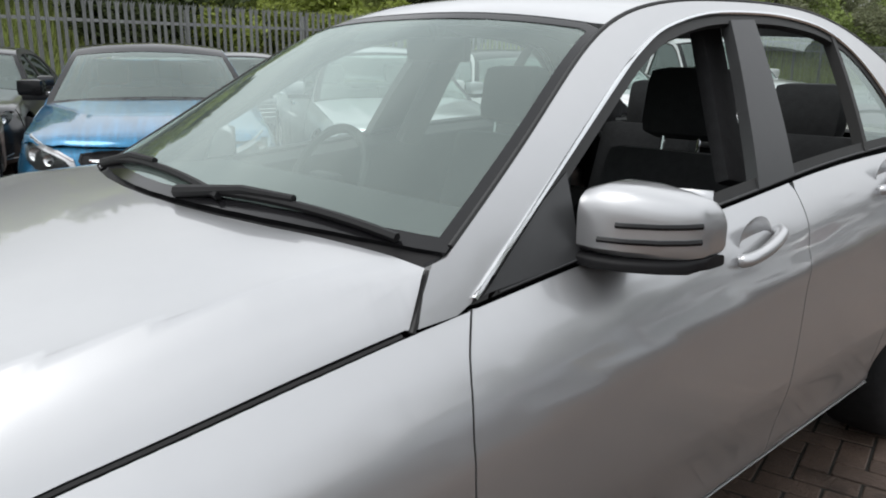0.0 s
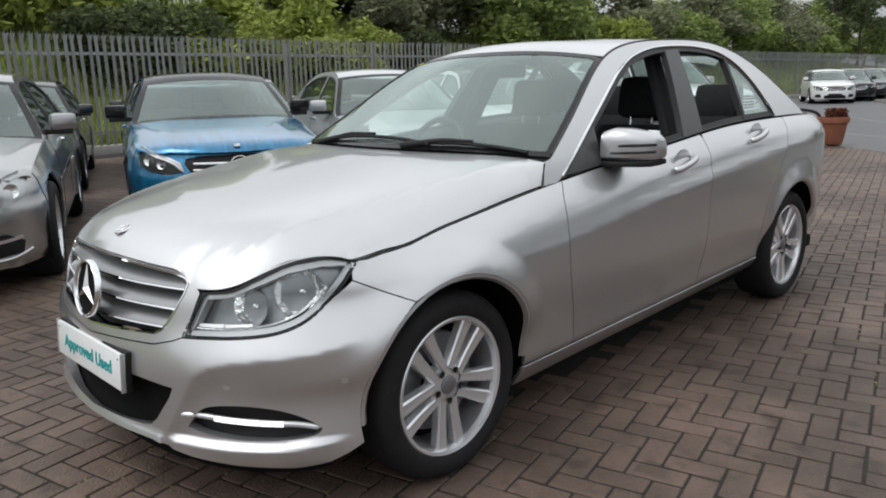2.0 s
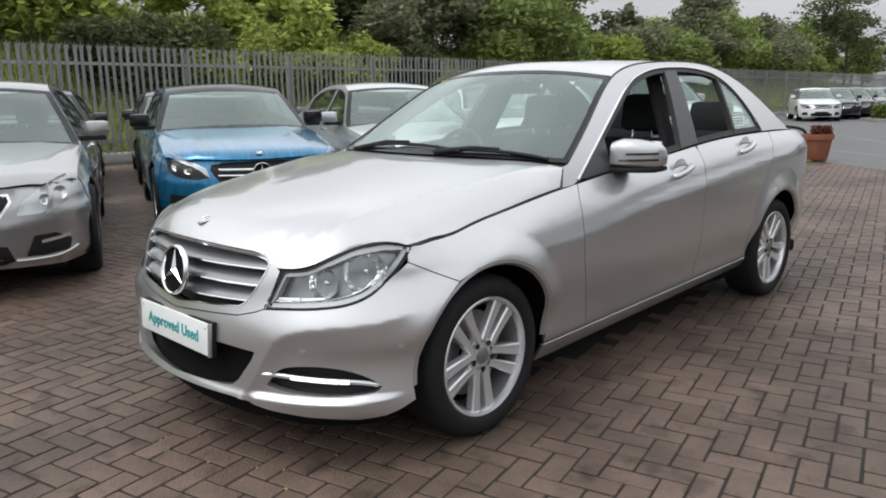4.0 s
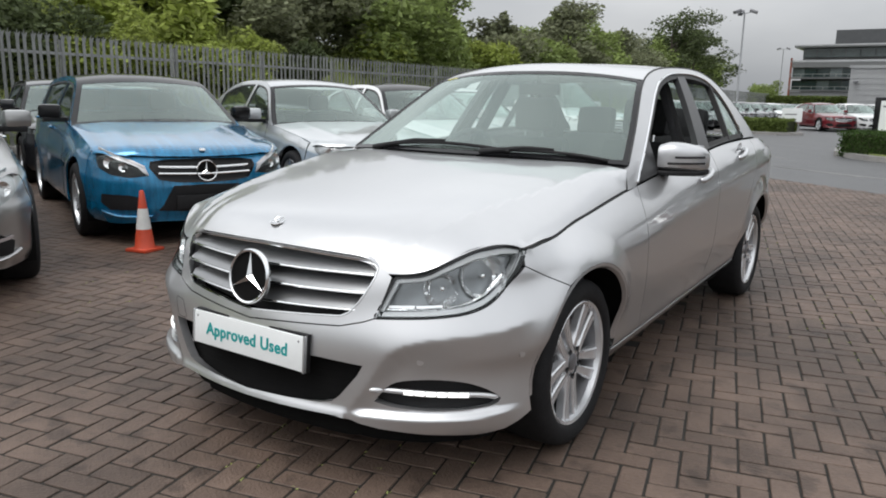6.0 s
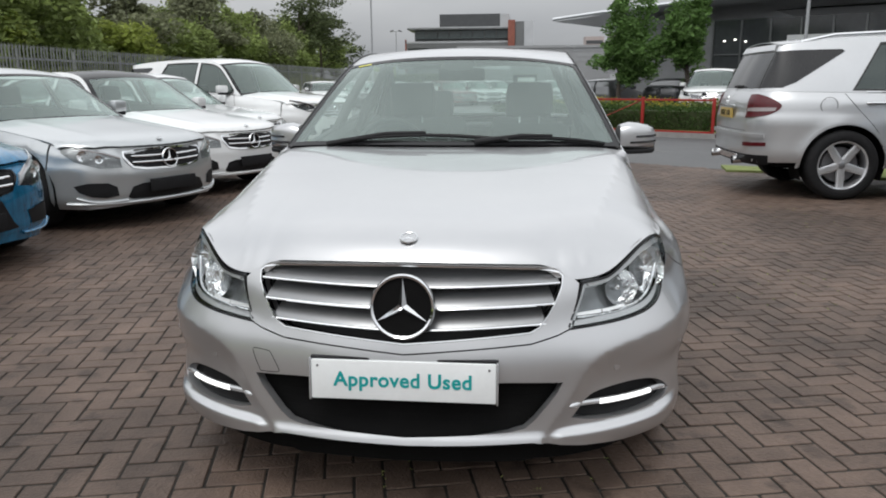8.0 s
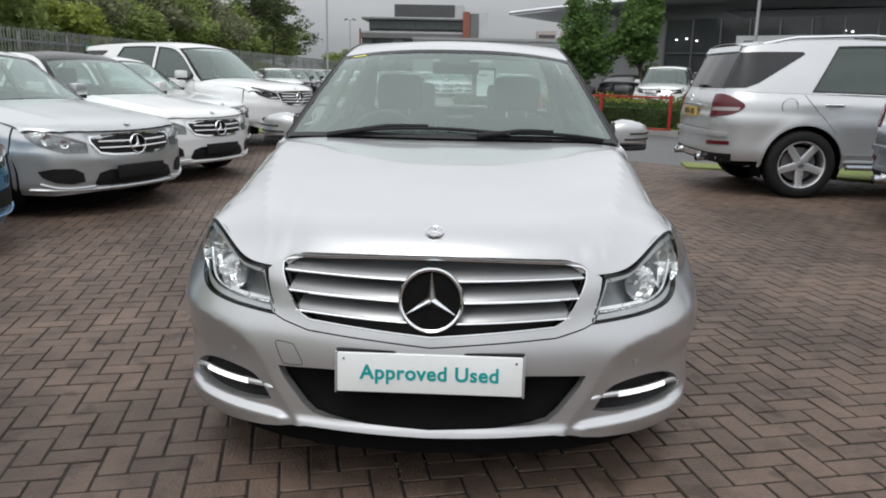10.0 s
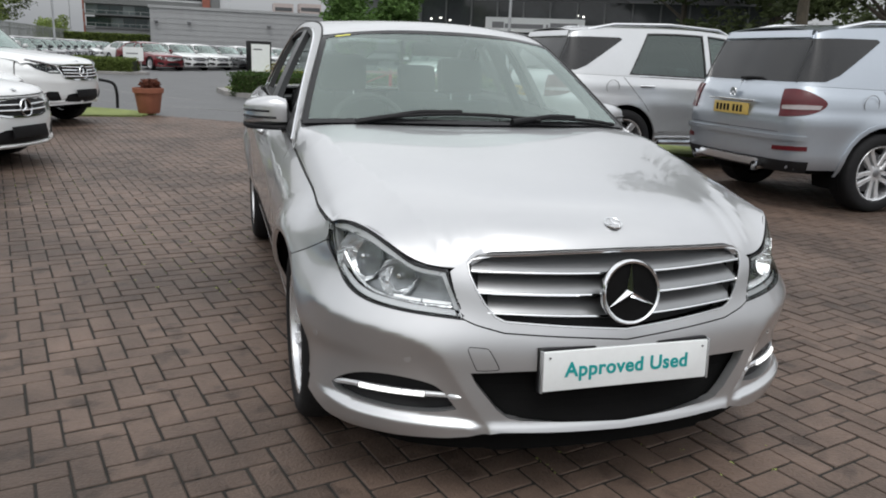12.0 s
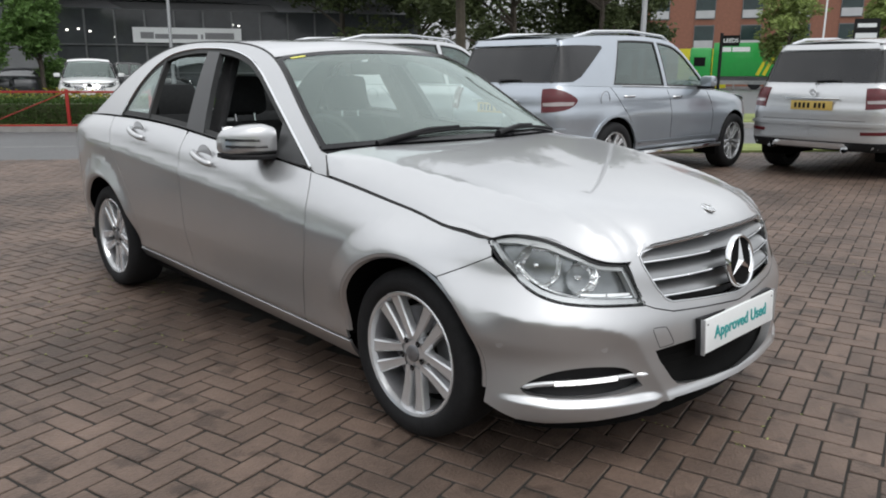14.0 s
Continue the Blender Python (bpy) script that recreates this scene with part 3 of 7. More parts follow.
# flank outlines (y, z)
RIM_LINE = [(s, float(body(np.array([s]), np.array([1.0]))[0][2])) for s in np.linspace(.992, s_at(.555), 16)]
DOOR_F = curve([(.69, .893), (.645, .815), (.618, .70), (.628, .56), (.69, .38), (.715, .275)])
DOOR_M = curve([(1.755, .985), (1.742, .90), (1.712, .80), (1.70, .68), (1.70, .5), (1.705, .30)])
DOOR_R = curve([(2.70, 1.022), (2.60, .915), (2.49, .775), (2.37, .62), (2.33, .50), (2.345, .38), (2.375, .30)])
ARCH_F, ARCH_R = arch(.052, .362, -25, 205, sy=1.01), arch(2.735, .374, -12, 200)
sill_top = lambda y: float(np.interp(y, [.45, 2.4], [.262, .307]))
belt_run = lambda a, b, n=14: [(y, float(belt(y))) for y in np.linspace(a, b, n)]
JOINT = [(1.163, .634), (1.07, .676), (.985, .716)]
FENDER = on_side([(.57, float(belt(.57))), *belt_run(.57, .69, 3)[1:], *DOOR_F[1:], (.715, sill_top(.7)), (.416, sill_top(.42) + .002)])
FENDER += [p for p in on_side(ARCH_F) if p[0] > 1.16 and p[1] > .268]
FENDER += JOINT + RIM_LINE
FRONT_DOOR = on_side([*belt_run(.70, 1.745), *DOOR_M[1:], (1.70, sill_top(1.70)), (1.2, sill_top(1.2)), (.73, sill_top(.73)), *DOOR_F[::-1]])
REAR_DOOR = on_side([*belt_run(1.765, 2.69), *DOOR_R[1:], (2.3, sill_top(2.3)), (1.71, sill_top(1.71)), *DOOR_M[::-1][:-1]])
rear_arch = [p for p in ARCH_R[::-1] if p[1] > .29]
QUARTER = on_side([*DOOR_R, (2.39, .29)]) + [p for p in on_side(rear_arch) if p[1] > .30]
QUARTER += on_side([(3.17, .30), (3.4, .30)]) + [(ARC[18], .30), (ARC_END, .30), (ARC_END, .985), (ARC[18], .985)] + on_side(belt_run(3.5, 2.72, 9))
SILL = on_side([(.411, .256), (1.2, sill_top(1.2) - .008), (2.39, .296), (2.44, .235), (1.5, .205), (.419, .172)])

for flip in (False, True):
    panel("front_wing", patch(FENDER, flank, gap=.022), SILVER, saloon, flip=flip)
    panel("front_door", patch(FRONT_DOOR, flank, gap=.024), SILVER, saloon, flip=flip)
    panel("rear_door", patch(REAR_DOOR, flank, gap=.024), SILVER, saloon, flip=flip)
    panel("rear_wing", patch(QUARTER, flank, gap=.028), SILVER, saloon, flip=flip)
    panel("side_skirt", patch(SILL, flank, gap=.05, lift=.004), SILVER, saloon, flip=flip)

# nose: bumper, with openings in (s, z)
HEADLAMP = curve([(1.010, .761), (.965, .773), (.905, .781), (.805, .770), (.71, .735), (.63, .702), (.537, .692)], 4) + [(.533, .688), (.503, .63), (.474, .572)] \
    + curve([(.476, .568), (.56, .573), (.66, .579), (.765, .592), (.845, .620), (.915, .670), (.962, .714), (1.010, .761)], 5)[:-1]
lamp_low = curve([(.474, .568), (.56, .573), (.66, .579), (.765, .592), (.845, .620), (.915, .670), (.985, .716)], 5)
GRILLE = [(0, .752), (.2, .748), (.40, .738), (.462, .728), (.476, .715), (.468, .686), (.444, .645), (.42, .61), (.388, .575), (.36, .562), (.155, .547), (0, .535)]
FRAME_LOW = [(.468, .566), (.44, .555), (.36, .535), (.155, .522), (0, .510)]
INTAKE = [(0, .435), (.30, .43), (.447, .423), (.43, .39), (.37, .315), (.34, .29), (.30, .281), (.19, .275), (0, .268)]
FOG = curve([(.518, .357), (.548, .374), (.60, .384), (.68, .386), (.76, .374), (.825, .348), (.868, .318)], 3)[:-1] + curve([(.868, .315), (.845, .297), (.76, .289), (.65, .287), (.54, .294), (.480, .307)], 3)
both = lambda half: half + [(-a, b) for a, b in half[::-1] if abs(a) > 1e-6]
LOW = [(0, .246), (.2, .248), (.36, .250), (.40, .243), (.5, .226), (.64, .212), (.79, .205), (.88, .214), (.93, .231)]
af2 = [p for p in ARCH_F if p[0] < -.14 and .245 < p[1] < .64]
BUMPER_HALF = LOW + [(s_at(y), z) for y, z in af2[::-1]] + JOINT + lamp_low[::-1][1:] + FRAME_LOW
# black strips as shade in the shut lines; rolled lips round the arches
shut = lambda pts, d: [tuple(p) for p in flank([q[0] for q in pts], [q[1] for q in pts], d)]
for m in (1, -1):
    for run, d, r in ((RIM_LINE, .006, .0045), (on_side(DOOR_F[1:]), .009, .005), (on_side(DOOR_M[1:]), .009, .005), (on_side(DOOR_R[2:]), .009, .005), (JOINT, .005, .004)):
        bm = bmesh.new()
        tube(bm, [(m * p[0], p[1], p[2]) for p in shut(run, d)], r, 6)
        part("shut_line_shade", bm, SEAL_AND_GAP, saloon, "black strip standing in for the shade in the shut line")
    bm = bmesh.new()
    tube(bm, [(m * x, y, z) for x, y, z in ((.787, .571, .878), (.770, .600, .920), (.752, .628, .955))], .006, 6)
    part("shut_line_shade", bm, SEAL_AND_GAP, saloon)
    bm = bmesh.new()
    tube(bm, [tuple(np.array(p) * (m, 1, 1)) for p in shut([(s_at(y), sill_top(y) - .007) for y in np.linspace(.418, 2.38, 30)], -.0035)], .0035, 6)
    part("sill_edge", bm, SILVER, saloon, "bright rounded sill edge")
    for cy, rad, a0, a1, sy in ((.052, .362, -25, 205, 1.01), (2.735, .374, -12, 200, 1.0)):
        bm = bmesh.new()
        rings = [arch(cy, rad - k, a0, a1, sy=sy) for k in (-.001, .010, .018)]
        rows = []
        for i in range(len(rings[0])):
            if rings[0][i][1] > .262:
                rows.append([bm.verts.new((m * q[0], q[1], q[2])) for q in (flank([s_at(g[i][0])], [g[i][1]], d)[0] for g, d in zip(rings, (.0005, .003, .016)))])
        for p, q in zip(rows, rows[1:]):
            for i in range(2):
                bm.faces.new((p[i], p[i + 1], q[i + 1], q[i]))
        part("arch_lip", bm, SILVER, saloon, "rolled silver wheel-arch lip")
bumper = panel("front_bumper", patch(both(BUMPER_HALF), flank, gap=.0095, skirt=.03, holes=[both(INTAKE), FOG, [(-a, b) for a, b in FOG][::-1]]), SILVER, saloon)
# lamps of the nose
for flip in (False, True):
    m = -1 if flip else 1
    # fog slot: dark back, chrome bar and a row of white daytime lamps
    inner = patch(FOG, lambda a, b: flank(a, b, .034), gap=.03, skirt=0, inset=-.01)
    panel("lamp_recess", inner, BLACK, bumper, flip=flip)
    bm = bmesh.new()
    bar = [flank([a], [z], .002 if a < .50 else .008)[0] for a, z in curve([(.468, .347), (.52, .345), (.64, .340), (.74, .335), (.81, .329), (.862, .317)], 5)]
    bar = [(m * p[0], p[1], p[2]) for p in bar]
    tube(bm, bar, [.004] + [.0085] * (len(bar) - 2) + [.004], 10)
    strip = part("chrome_strip", bm, ALLOY, bumper, "chrome strip with daytime lamps")
    for k in range(6):
        p = flank([.572 + k * .033], [.3425 - k * .0016], .003)[0]
        q = flank([.572 + k * .033 + .029], [.3410 - k * .0016], .003)[0]
        bm = bmesh.new()
        tube(bm, [(m * p[0], p[1], p[2]), (m * q[0], q[1], q[2])], .0078, 8)
        part("daytime_lamp", bm, LED, strip, "lit white daytime lamp")
    # headlamp
    lamp = panel("headlamp", patch(HEADLAMP, flank, gap=.02, skirt=.01, inset=.003), LAMP_GLASS, saloon, "clear headlamp with chrome reflectors", flip=flip)
    lamp.visible_shadow = False
    panel("lamp_housing", patch(HEADLAMP, lambda a, b: flank(a, b, .05), gap=.025, skirt=-.04, inset=.006), HOUSING, lamp, "silvered lamp housing", flip=flip)
    panel("lamp_gasket", patch(HEADLAMP, flank, gap=.015, skirt=.02, inset=-.003, holes=[shrunk(HEADLAMP, .0035)], lift=.0), GLOSS_BLACK, lamp, "black gasket", flip=flip)
    panel("lamp_bezel", patch(shrunk(HEADLAMP, .004), lambda a, b: flank(a, b, .012), gap=.015, skirt=.03, inset=0, holes=[shrunk(HEADLAMP, .018)]), LAMP_GREY, lamp, "silver bezel", flip=flip)
    facet = random.Random(5)
    for a, z, r, d, ay in ((.835, .690, .070, .034, 36), (.690, .655, .052, .032, 26)):
        c = flank([a], [z], d)[0]
        bm = bmesh.new()
        lathe(bm, [(.001, -.036), (r * .3, -.034), (r * .6, -.024), (r * .85, -.005), (r * 1.05, .018)], 14)
        for v in bm.verts:
            v.co.z += facet.uniform(-.0045, .0045)
        bm.transform(pose(m * c[0], c[1], c[2], 90 - 8, 0, m * ay))
        bowl = part("reflector", bm, MIRROR, lamp, "bright fluted reflector", smooth=False)
        bm = bmesh.new()
        lathe(bm, [(.001, .000), (.006, -.001), (.0085, -.006), (.0085, -.034)], 16)
        bm.transform(pose(m * c[0], c[1], c[2], 90 - 8, 0, m * ay))
        part("bulb", bm, MIRROR, bowl, "bulb cap")
    p = [flank([a], [z], .02)[0] for a, z in curve([(.512, .592), (.60, .594), (.70, .602), (.78, .618), (.85, .652), (.91, .702)], 5)]
    bm = bmesh.new()
    tube(bm, [(m * q[0], q[1], q[2]) for q in p], .006, 8)
    part("light_guide", bm, MIRROR, lamp, "bright strip along the lamp's lower edge")
    brow = [(.985, .764), (.96, .769), (.905, .777), (.805, .766), (.71, .731), (.63, .699), (.55, .689)]
    panel("brow_strip", patch(brow + [(.56, .680), (.63, .688), (.71, .716), (.80, .748), (.90, .760), (.97, .757)], lambda a, b: flank(a, b, .006), gap=.02, skirt=.03, inset=0), BROW, lamp, "grey brow strip", flip=flip)
    for a0, a1, z0, z1 in ((.515, .60, .585, .604), (.605, .69, .586, .607)):
        panel("lamp_tile", patch([(a0, z0), (a1, z0 + .006), (a1, z1 + .004), (a0, z1)], lambda a, b: flank(a, b, .022), gap=.03, skirt=.02, inset=0), REFLECTOR, lamp, "bright faceted reflector tile", flip=flip)
    # parking sensor and towing cover
    for a, z in ((.93, .455), (.62, .445)):
        p, q = flank([a], [z], -.001)[0], flank([a], [z], .006)[0]
        bm = bmesh.new()
        tube(bm, [(m * q[0], q[1], q[2]), (m * p[0], p[1], p[2])], .011, 16)
        part("parking_sensor", bm, SILVER, bumper, "round parking sensor")
bm = bmesh.new()
tow = curve([(-.452, .497), (-.412, .494), (-.398, .487), (-.372, .442), (-.378, .433), (-.425, .431), (-.434, .438), (-.456, .488), (-.452, .497)], 4)
tube(bm, [tuple(flank([a], [z], .0006)[0]) for a, z in tow], .0016, 5, cap=False)
part("tow_cover", bm, SEAL_AND_GAP, bumper, "thin rounded seam of the towing eye cover")
panel("lower_intake", patch(both(INTAKE), lambda a, b: flank(a, b, .07), gap=.05, skirt=0, inset=-.03), LINER, bumper, "black mesh air intake")
for k in range(5):
    z = .295 + k * .026
    w = float(np.interp(z, [.28, .31, .42], [.30, .36, .43]))
    bm = bmesh.new()
    tube(bm, [tuple(flank([a], [z], .05)[0]) for a in np.linspace(-w, w, 15)], .006, 6)
    part("intake_bar", bm, LINER, bumper)
# black valance under the bumper
panel("valance", patch(both([(0, .262), (.36, .26), (.64, .23), (.90, .23), (.90, .15), (.64, .14), (.2, .15), (0, .15)]), lambda a, b: flank(a, np.maximum(b, .23), .10) + np.stack([0 * a, 0 * a, np.minimum(b - .23, 0)], -1), gap=.06, skirt=0), LINER, bumper)

# grille
shell = panel("grille", patch(both([(0, .757), (.2, .753), (.40, .744), (.47, .733), (.505, .710), (.525, .692), (.503, .63), (.483, .571), (.44, .555), (.36, .535), (.155, .522), (0, .510)]), flank, gap=.02, skirt=.05,
                             holes=[both(GRILLE)]), SILVER, saloon, "silver grille frame with three louvres")
panel("grille_back", patch(both(GRILLE), lambda a, b: flank(a, b, .055), gap=.05, skirt=0, inset=-.01), BLACK, shell, "black grille back")
panel("chrome_rim", patch(both(GRILLE), flank, gap=.02, skirt=.02, inset=.001, holes=[shrunk(both(GRILLE), .005)], lift=.002), CHROME, shell, "thin chrome rim")
for ze, zc, w in ((.703, .697, .462), (.648, .640, .440), (.594, .580, .408)):
    bm, bm2, rows, line = bmesh.new(), bmesh.new(), [], []
    for a in np.linspace(-w, w, 61):
        z = zc + (ze - zc) * abs(a) / w
        q = [flank([a], [z + d], o)[0] for d, o in ((.040, .052), (.030, .044), (.018, .030), (.006, .017), (-.004, .008), (-.009, .006), (-.013, .012), (-.014, .034))]
        rows.append([bm.verts.new(tuple(p)) for p in q])
        line.append(tuple(flank([a], [z - .008], .0035)[0]))
    for p, q in zip(rows, rows[1:]):
        for i in range(7):
            bm.faces.new((p[i], p[i + 1], q[i + 1], q[i]))
    louvre = part("louvre", bm, GRILLE_SILVER, shell, "silver louvre with a chrome edge")
    tube(bm2, line, .0042, 6)
    part("louvre_edge", bm2, CHROME, louvre, "chrome edge")
star_badge("grille_badge", .092, pose(0, -.728, .647, 80, 0, 0), shell, "large chrome ring badge")

# bonnet
hx = np.linspace(0, .455, 8)
HOOD_F = [(x, float(hood_front(x))) for x in hx] + [(x, float(hood_front(x))) for x in np.linspace(.47, .764, 22)]
cowl = lambda x: .487 + .140 * (x / .76) ** 2
HOOD_HALF = HOOD_F + [(p[0] - .001, p[1]) for p in hood_rim()[8::20] if p[1] < .56] + [(.789, .566), (.776, .596), (.760, .622)] + [(x, cowl(x)) for x in (.70, .6, .45, .3, .15, 0)]
bonnet_panel = panel("bonnet", patch(both(HOOD_HALF), bonnet, gap=.020, skirt=.02), SILVER, saloon)
bz = float(hood(0, -.6))
star_badge("bonnet_badge", .027, pose(0, -.600, bz + .002, 22, 0, 0), bonnet_panel, "small round grey badge", back=LAMP_GREY)

# cabin frame: pillars and roof rails round the window opening
DLO = curve([(.69, .900), (.715, .92), (.856, 1.010), (1.03, 1.118), (1.22, 1.231), (1.33, 1.290), (1.46, 1.343), (1.66, 1.384), (1.885, 1.397), (2.08, 1.394), (2.28, 1.370), (2.43, 1.312), (2.55, 1.22), (2.63, 1.12), (2.672, 1.035)], 4)
belt_back = [(y, float(belt(y)) + .008) for y in np.linspace(2.66, .70, 24)]
rail = [(y, float(edge(y))) for y in np.linspace(.665, 3.19, 60)]
FRAME = [(.578, float(belt(.578)) + .004), (.604, .930), (.634, .966)] + rail + [(3.23, float(belt(3.23)))] + [(y, float(belt(y)) + .002) for y in np.linspace(3.15, 2.72, 6)] + [(2.682, float(belt(2.68)) + .004)] + [(y, z) for y, z in DLO[::-1]] + [(.655, .887)]
for flip in (False, True):
    m = -1 if flip else 1
    panel("side_frame", patch(FRAME, cabin, gap=.03, skirt=.02, inset=.001, centre=(0, 1.6, .9)), SILVER, saloon, flip=flip)
    lining = lambda y, z: cabin(y, z) - np.stack([np.full_like(np.asarray(y, float), .022), 0 * y, 0 * y], -1)
    panel("inner_lining", patch(FRAME, lining, gap=.05, skirt=0, inset=.004, centre=(0, 1.6, .9)), CLOTH, saloon, "dark inner frame lining", flip=flip)
    ring = DLO + belt_back
    panel("window_surround", patch(ring, cabin, gap=.03, skirt=.02, inset=-.002, holes=[shrunk(ring, .026)], lift=-.002), SEAL_AND_GAP, saloon, "black rubber window surround", flip=flip)
    bm = bmesh.new()
    tube(bm, [(m * (float(cabin_side(y, z)) + .003), y, z) for y, z in DLO[2:]], .0055, 6)
    part("chrome_window_strip", bm, CHROME, saloon, "thin chrome strip")
    BP = [(1.60, .985), (1.665, 1.16), (1.755, 1.372), (1.875, 1.378), (1.82, 1.16), (1.782, 1.002)]
    panel("door_pillar", patch(BP, cabin, gap=.03, skirt=.03, lift=.003, inset=0), PILLAR, saloon, "dark grey door pillar", flip=flip)
    panel("window_divider", patch([(2.245, 1.026), (2.320, 1.352), (2.345, 1.345), (2.275, 1.026)], cabin, gap=.03, skirt=.03, lift=.002), SEAL_AND_GAP, saloon, flip=flip)
    g = panel("quarter_window", patch([(2.268, 1.033), (2.338, 1.340), (2.43, 1.298), (2.54, 1.21), (2.62, 1.11), (2.66, 1.04)], cabin, gap=.05, skirt=0, lift=-.004), GLASS, saloon, "fixed rear quarter window", flip=flip)
    g.visible_shadow = False
    panel("mirror_triangle", patch([(.71, .905), (.80, .965), (.90, 1.03), (.985, 1.075), (.955, .925)], cabin, gap=.03, skirt=.02, lift=.002), PILLAR, saloon, "black mirror mount panel", flip=flip)
    # door tops and inner sills
    bm = bmesh.new()
    rows = []
    for y in np.linspace(.75, 2.72, 30):
        z, x = float(belt(y)), float(sill_x(y))
        rows.append([bm.verts.new((m * (x - d), y, z + h)) for d, h in ((.0, .010), (.03, .016), (.075, -.01), (.09, -.12), (.09, -.6))])
    for p, q in zip(rows, rows[1:]):
        for i in range(4):
            bm.faces.new((p[i], p[i + 1], q[i + 1], q[i]))
    part("door_card", bm, TRIM, saloon, "black door lining")
    bm = bmesh.new()
    rows = []
    for y in np.linspace(.66, 3.1, 50):
        z = float(edge(y)) - .012
        x = float(cabin_side(y, z))
        zl = z - (.05 if y < 2.5 else .05 + (y - 2.5) * .55)
        rows.append([bm.verts.new((m * (float(cabin_side(y, q)) - d), y, q)) for q, d in ((z, .01), (z - .01, .035), (zl, .04), (zl, .012))])
    for p, q in zip(rows, rows[1:]):
        for i in range(3):
            bm.faces.new((p[i], p[i + 1], q[i + 1], q[i]))
    part("pillar_lining", bm, CLOTH, saloon, "dark inner pillar lining")
    bm = bmesh.new()
    box(bm, -.02, .02, -.05, .05, 0, .45, .01)
    bm.transform(pose(m * .66, 1.72, .97, -13, -m * 24, 0))
    part("pillar_lining", bm, CLOTH, saloon)

# screens and roof
ws_low = lambda x: .50 + .155 * (x / .716) ** 2
ws_top = lambda x: 1.165 + .083 * (x / .566) ** 2
side_run = lambda y0, y1, n, d: [(float(cabin_side(y, edge(y))) - d, y) for y in np.linspace(y0, y1, n)]
WS = [(x, ws_low(x)) for x in np.linspace(0, .70, 8)] + side_run(.67, 1.235, 12, .008) + [(x, ws_top(x)) for x in np.linspace(.545, 0, 7)]
ws = panel("windscreen", patch(both(WS), top, gap=.05, skirt=0, inset=.0, centre=(0, 1.6, .5)), SCREEN, saloon, "clear greenish windscreen")
ws.visible_shadow = False
panel("screen_border", patch(both(WS), top, gap=.03, skirt=.015, inset=-.004, holes=[shrunk(both(WS), .022)], lift=.0015, centre=(0, 1.6, .5)), GLOSS_BLACK, ws, "black screen border")
panel("sensor_patch", patch(both([(0, 1.155), (.06, 1.155), (.09, 1.10), (.06, 1.06), (0, 1.05)]), top, gap=.03, skirt=0, lift=-.004, centre=(0, 1.6, .5)), BLACK, ws, "dark sensor patch behind the glass")
panel("sticker", patch([(-.53, 1.222), (-.455, 1.208), (-.452, 1.192), (-.525, 1.206)], top, gap=.03, skirt=0, lift=.002, centre=(0, 1.6, .5)), YELLOW, ws, "small yellow sticker")
rs_top = lambda x: 2.55 - .06 * (x / .55) ** 2
rs_low = lambda x: 3.17 - .10 * (x / .6) ** 2
ROOF = [(x, ws_top(x) + .012) for x in np.linspace(0, .553, 8)] + side_run(1.27, 2.48, 30, .004) + [(x, rs_top(x)) for x in np.linspace(.52, 0, 7)]
panel("roof", patch(both(ROOF), top, gap=.05, skirt=.012, centre=(0, 1.6, .5)), SILVER, saloon)
RS = [(x, rs_top(x) + .02) for x in np.linspace(0, .5, 7)] + side_run(2.53, 3.05, 12, .03) + [(x, rs_low(x)) for x in np.linspace(.6, 0, 7)]
rs = panel("rear_screen", patch(both(RS), top, gap=.05, skirt=0, centre=(0, 1.6, .5)), GLASS, saloon, "clear rear window")
rs.visible_shadow = False
for m in (-1, 1):
    bm = bmesh.new()
    tube(bm, [(m * (float(cabin_side(y, edge(y))) - .004), y, float(edge(y)) + .002) for y in np.linspace(.68, 3.03, 50)], .005, 6)
    part("roof_gutter", bm, SEAL_AND_GAP, saloon, "black gutter strip")
boot = lambda x, y: np.stack([x, y, 1.03 - .02 * (x / .75) ** 2 - .03 * np.maximum(y - 3.3, 0) - .5 * np.maximum(y - 3.72, 0) + 0 * x], -1)
panel("boot_lid", patch(both([(0, 3.14), (.5, 3.10), (.62, 3.04), (.65, 3.02), (.675, 3.3), (.63, 3.52), (.50, 3.68), (.3, 3.76), (0, 3.77)]), boot, gap=.06), SILVER, saloon)

# dark inner shell, wheel housings and floor
bm = bmesh.new()
ss, vv = np.linspace(0, ARC_END, 150), np.linspace(.0, 1, 16)
for m in (-1, 1):
    g = body(ss[:, None], vv[None, :], .045)
    vs = [[bm.verts.new((m * p[0], p[1], p[2])) for p in row] for row in g]
    for i in range(len(ss) - 1):
        for j in range(len(vv) - 1):
            c = (g[i, j] + g[i + 1, j + 1]) / 2
            if min(math.hypot(c[1] - .02, c[2] - .3), math.hypot(c[1] - 2.76, c[2] - .3)) > .50 and not (ss[i] < 1.02 and c[2] > .52):
                bm.faces.new((vs[i][j], vs[i + 1][j], vs[i + 1][j + 1], vs[i][j + 1]))
part("inner_shell", bm, LINER, saloon, "dark inner body")
for cy in (.045, 2.737):
    for m in (-1, 1):
        bm = bmesh.new()
        rows = []
        for y, z in arch(cy, .385, -6, 186, n=24):
            rim_x = float(flank([s_at(y)], [z])[0][0]) - .022
            rows.append([bm.verts.new((m * x, y, z)) for x in (rim_x, .68, .50)])
        for p, q in zip(rows, rows[1:]):
            for i in range(2):
                bm.faces.new((p[i], p[i + 1], q[i + 1], q[i]))
        bm.faces.new([r[2] for r in rows])
        part("wheel_housing", bm, LINER, saloon, "black wheel housing")
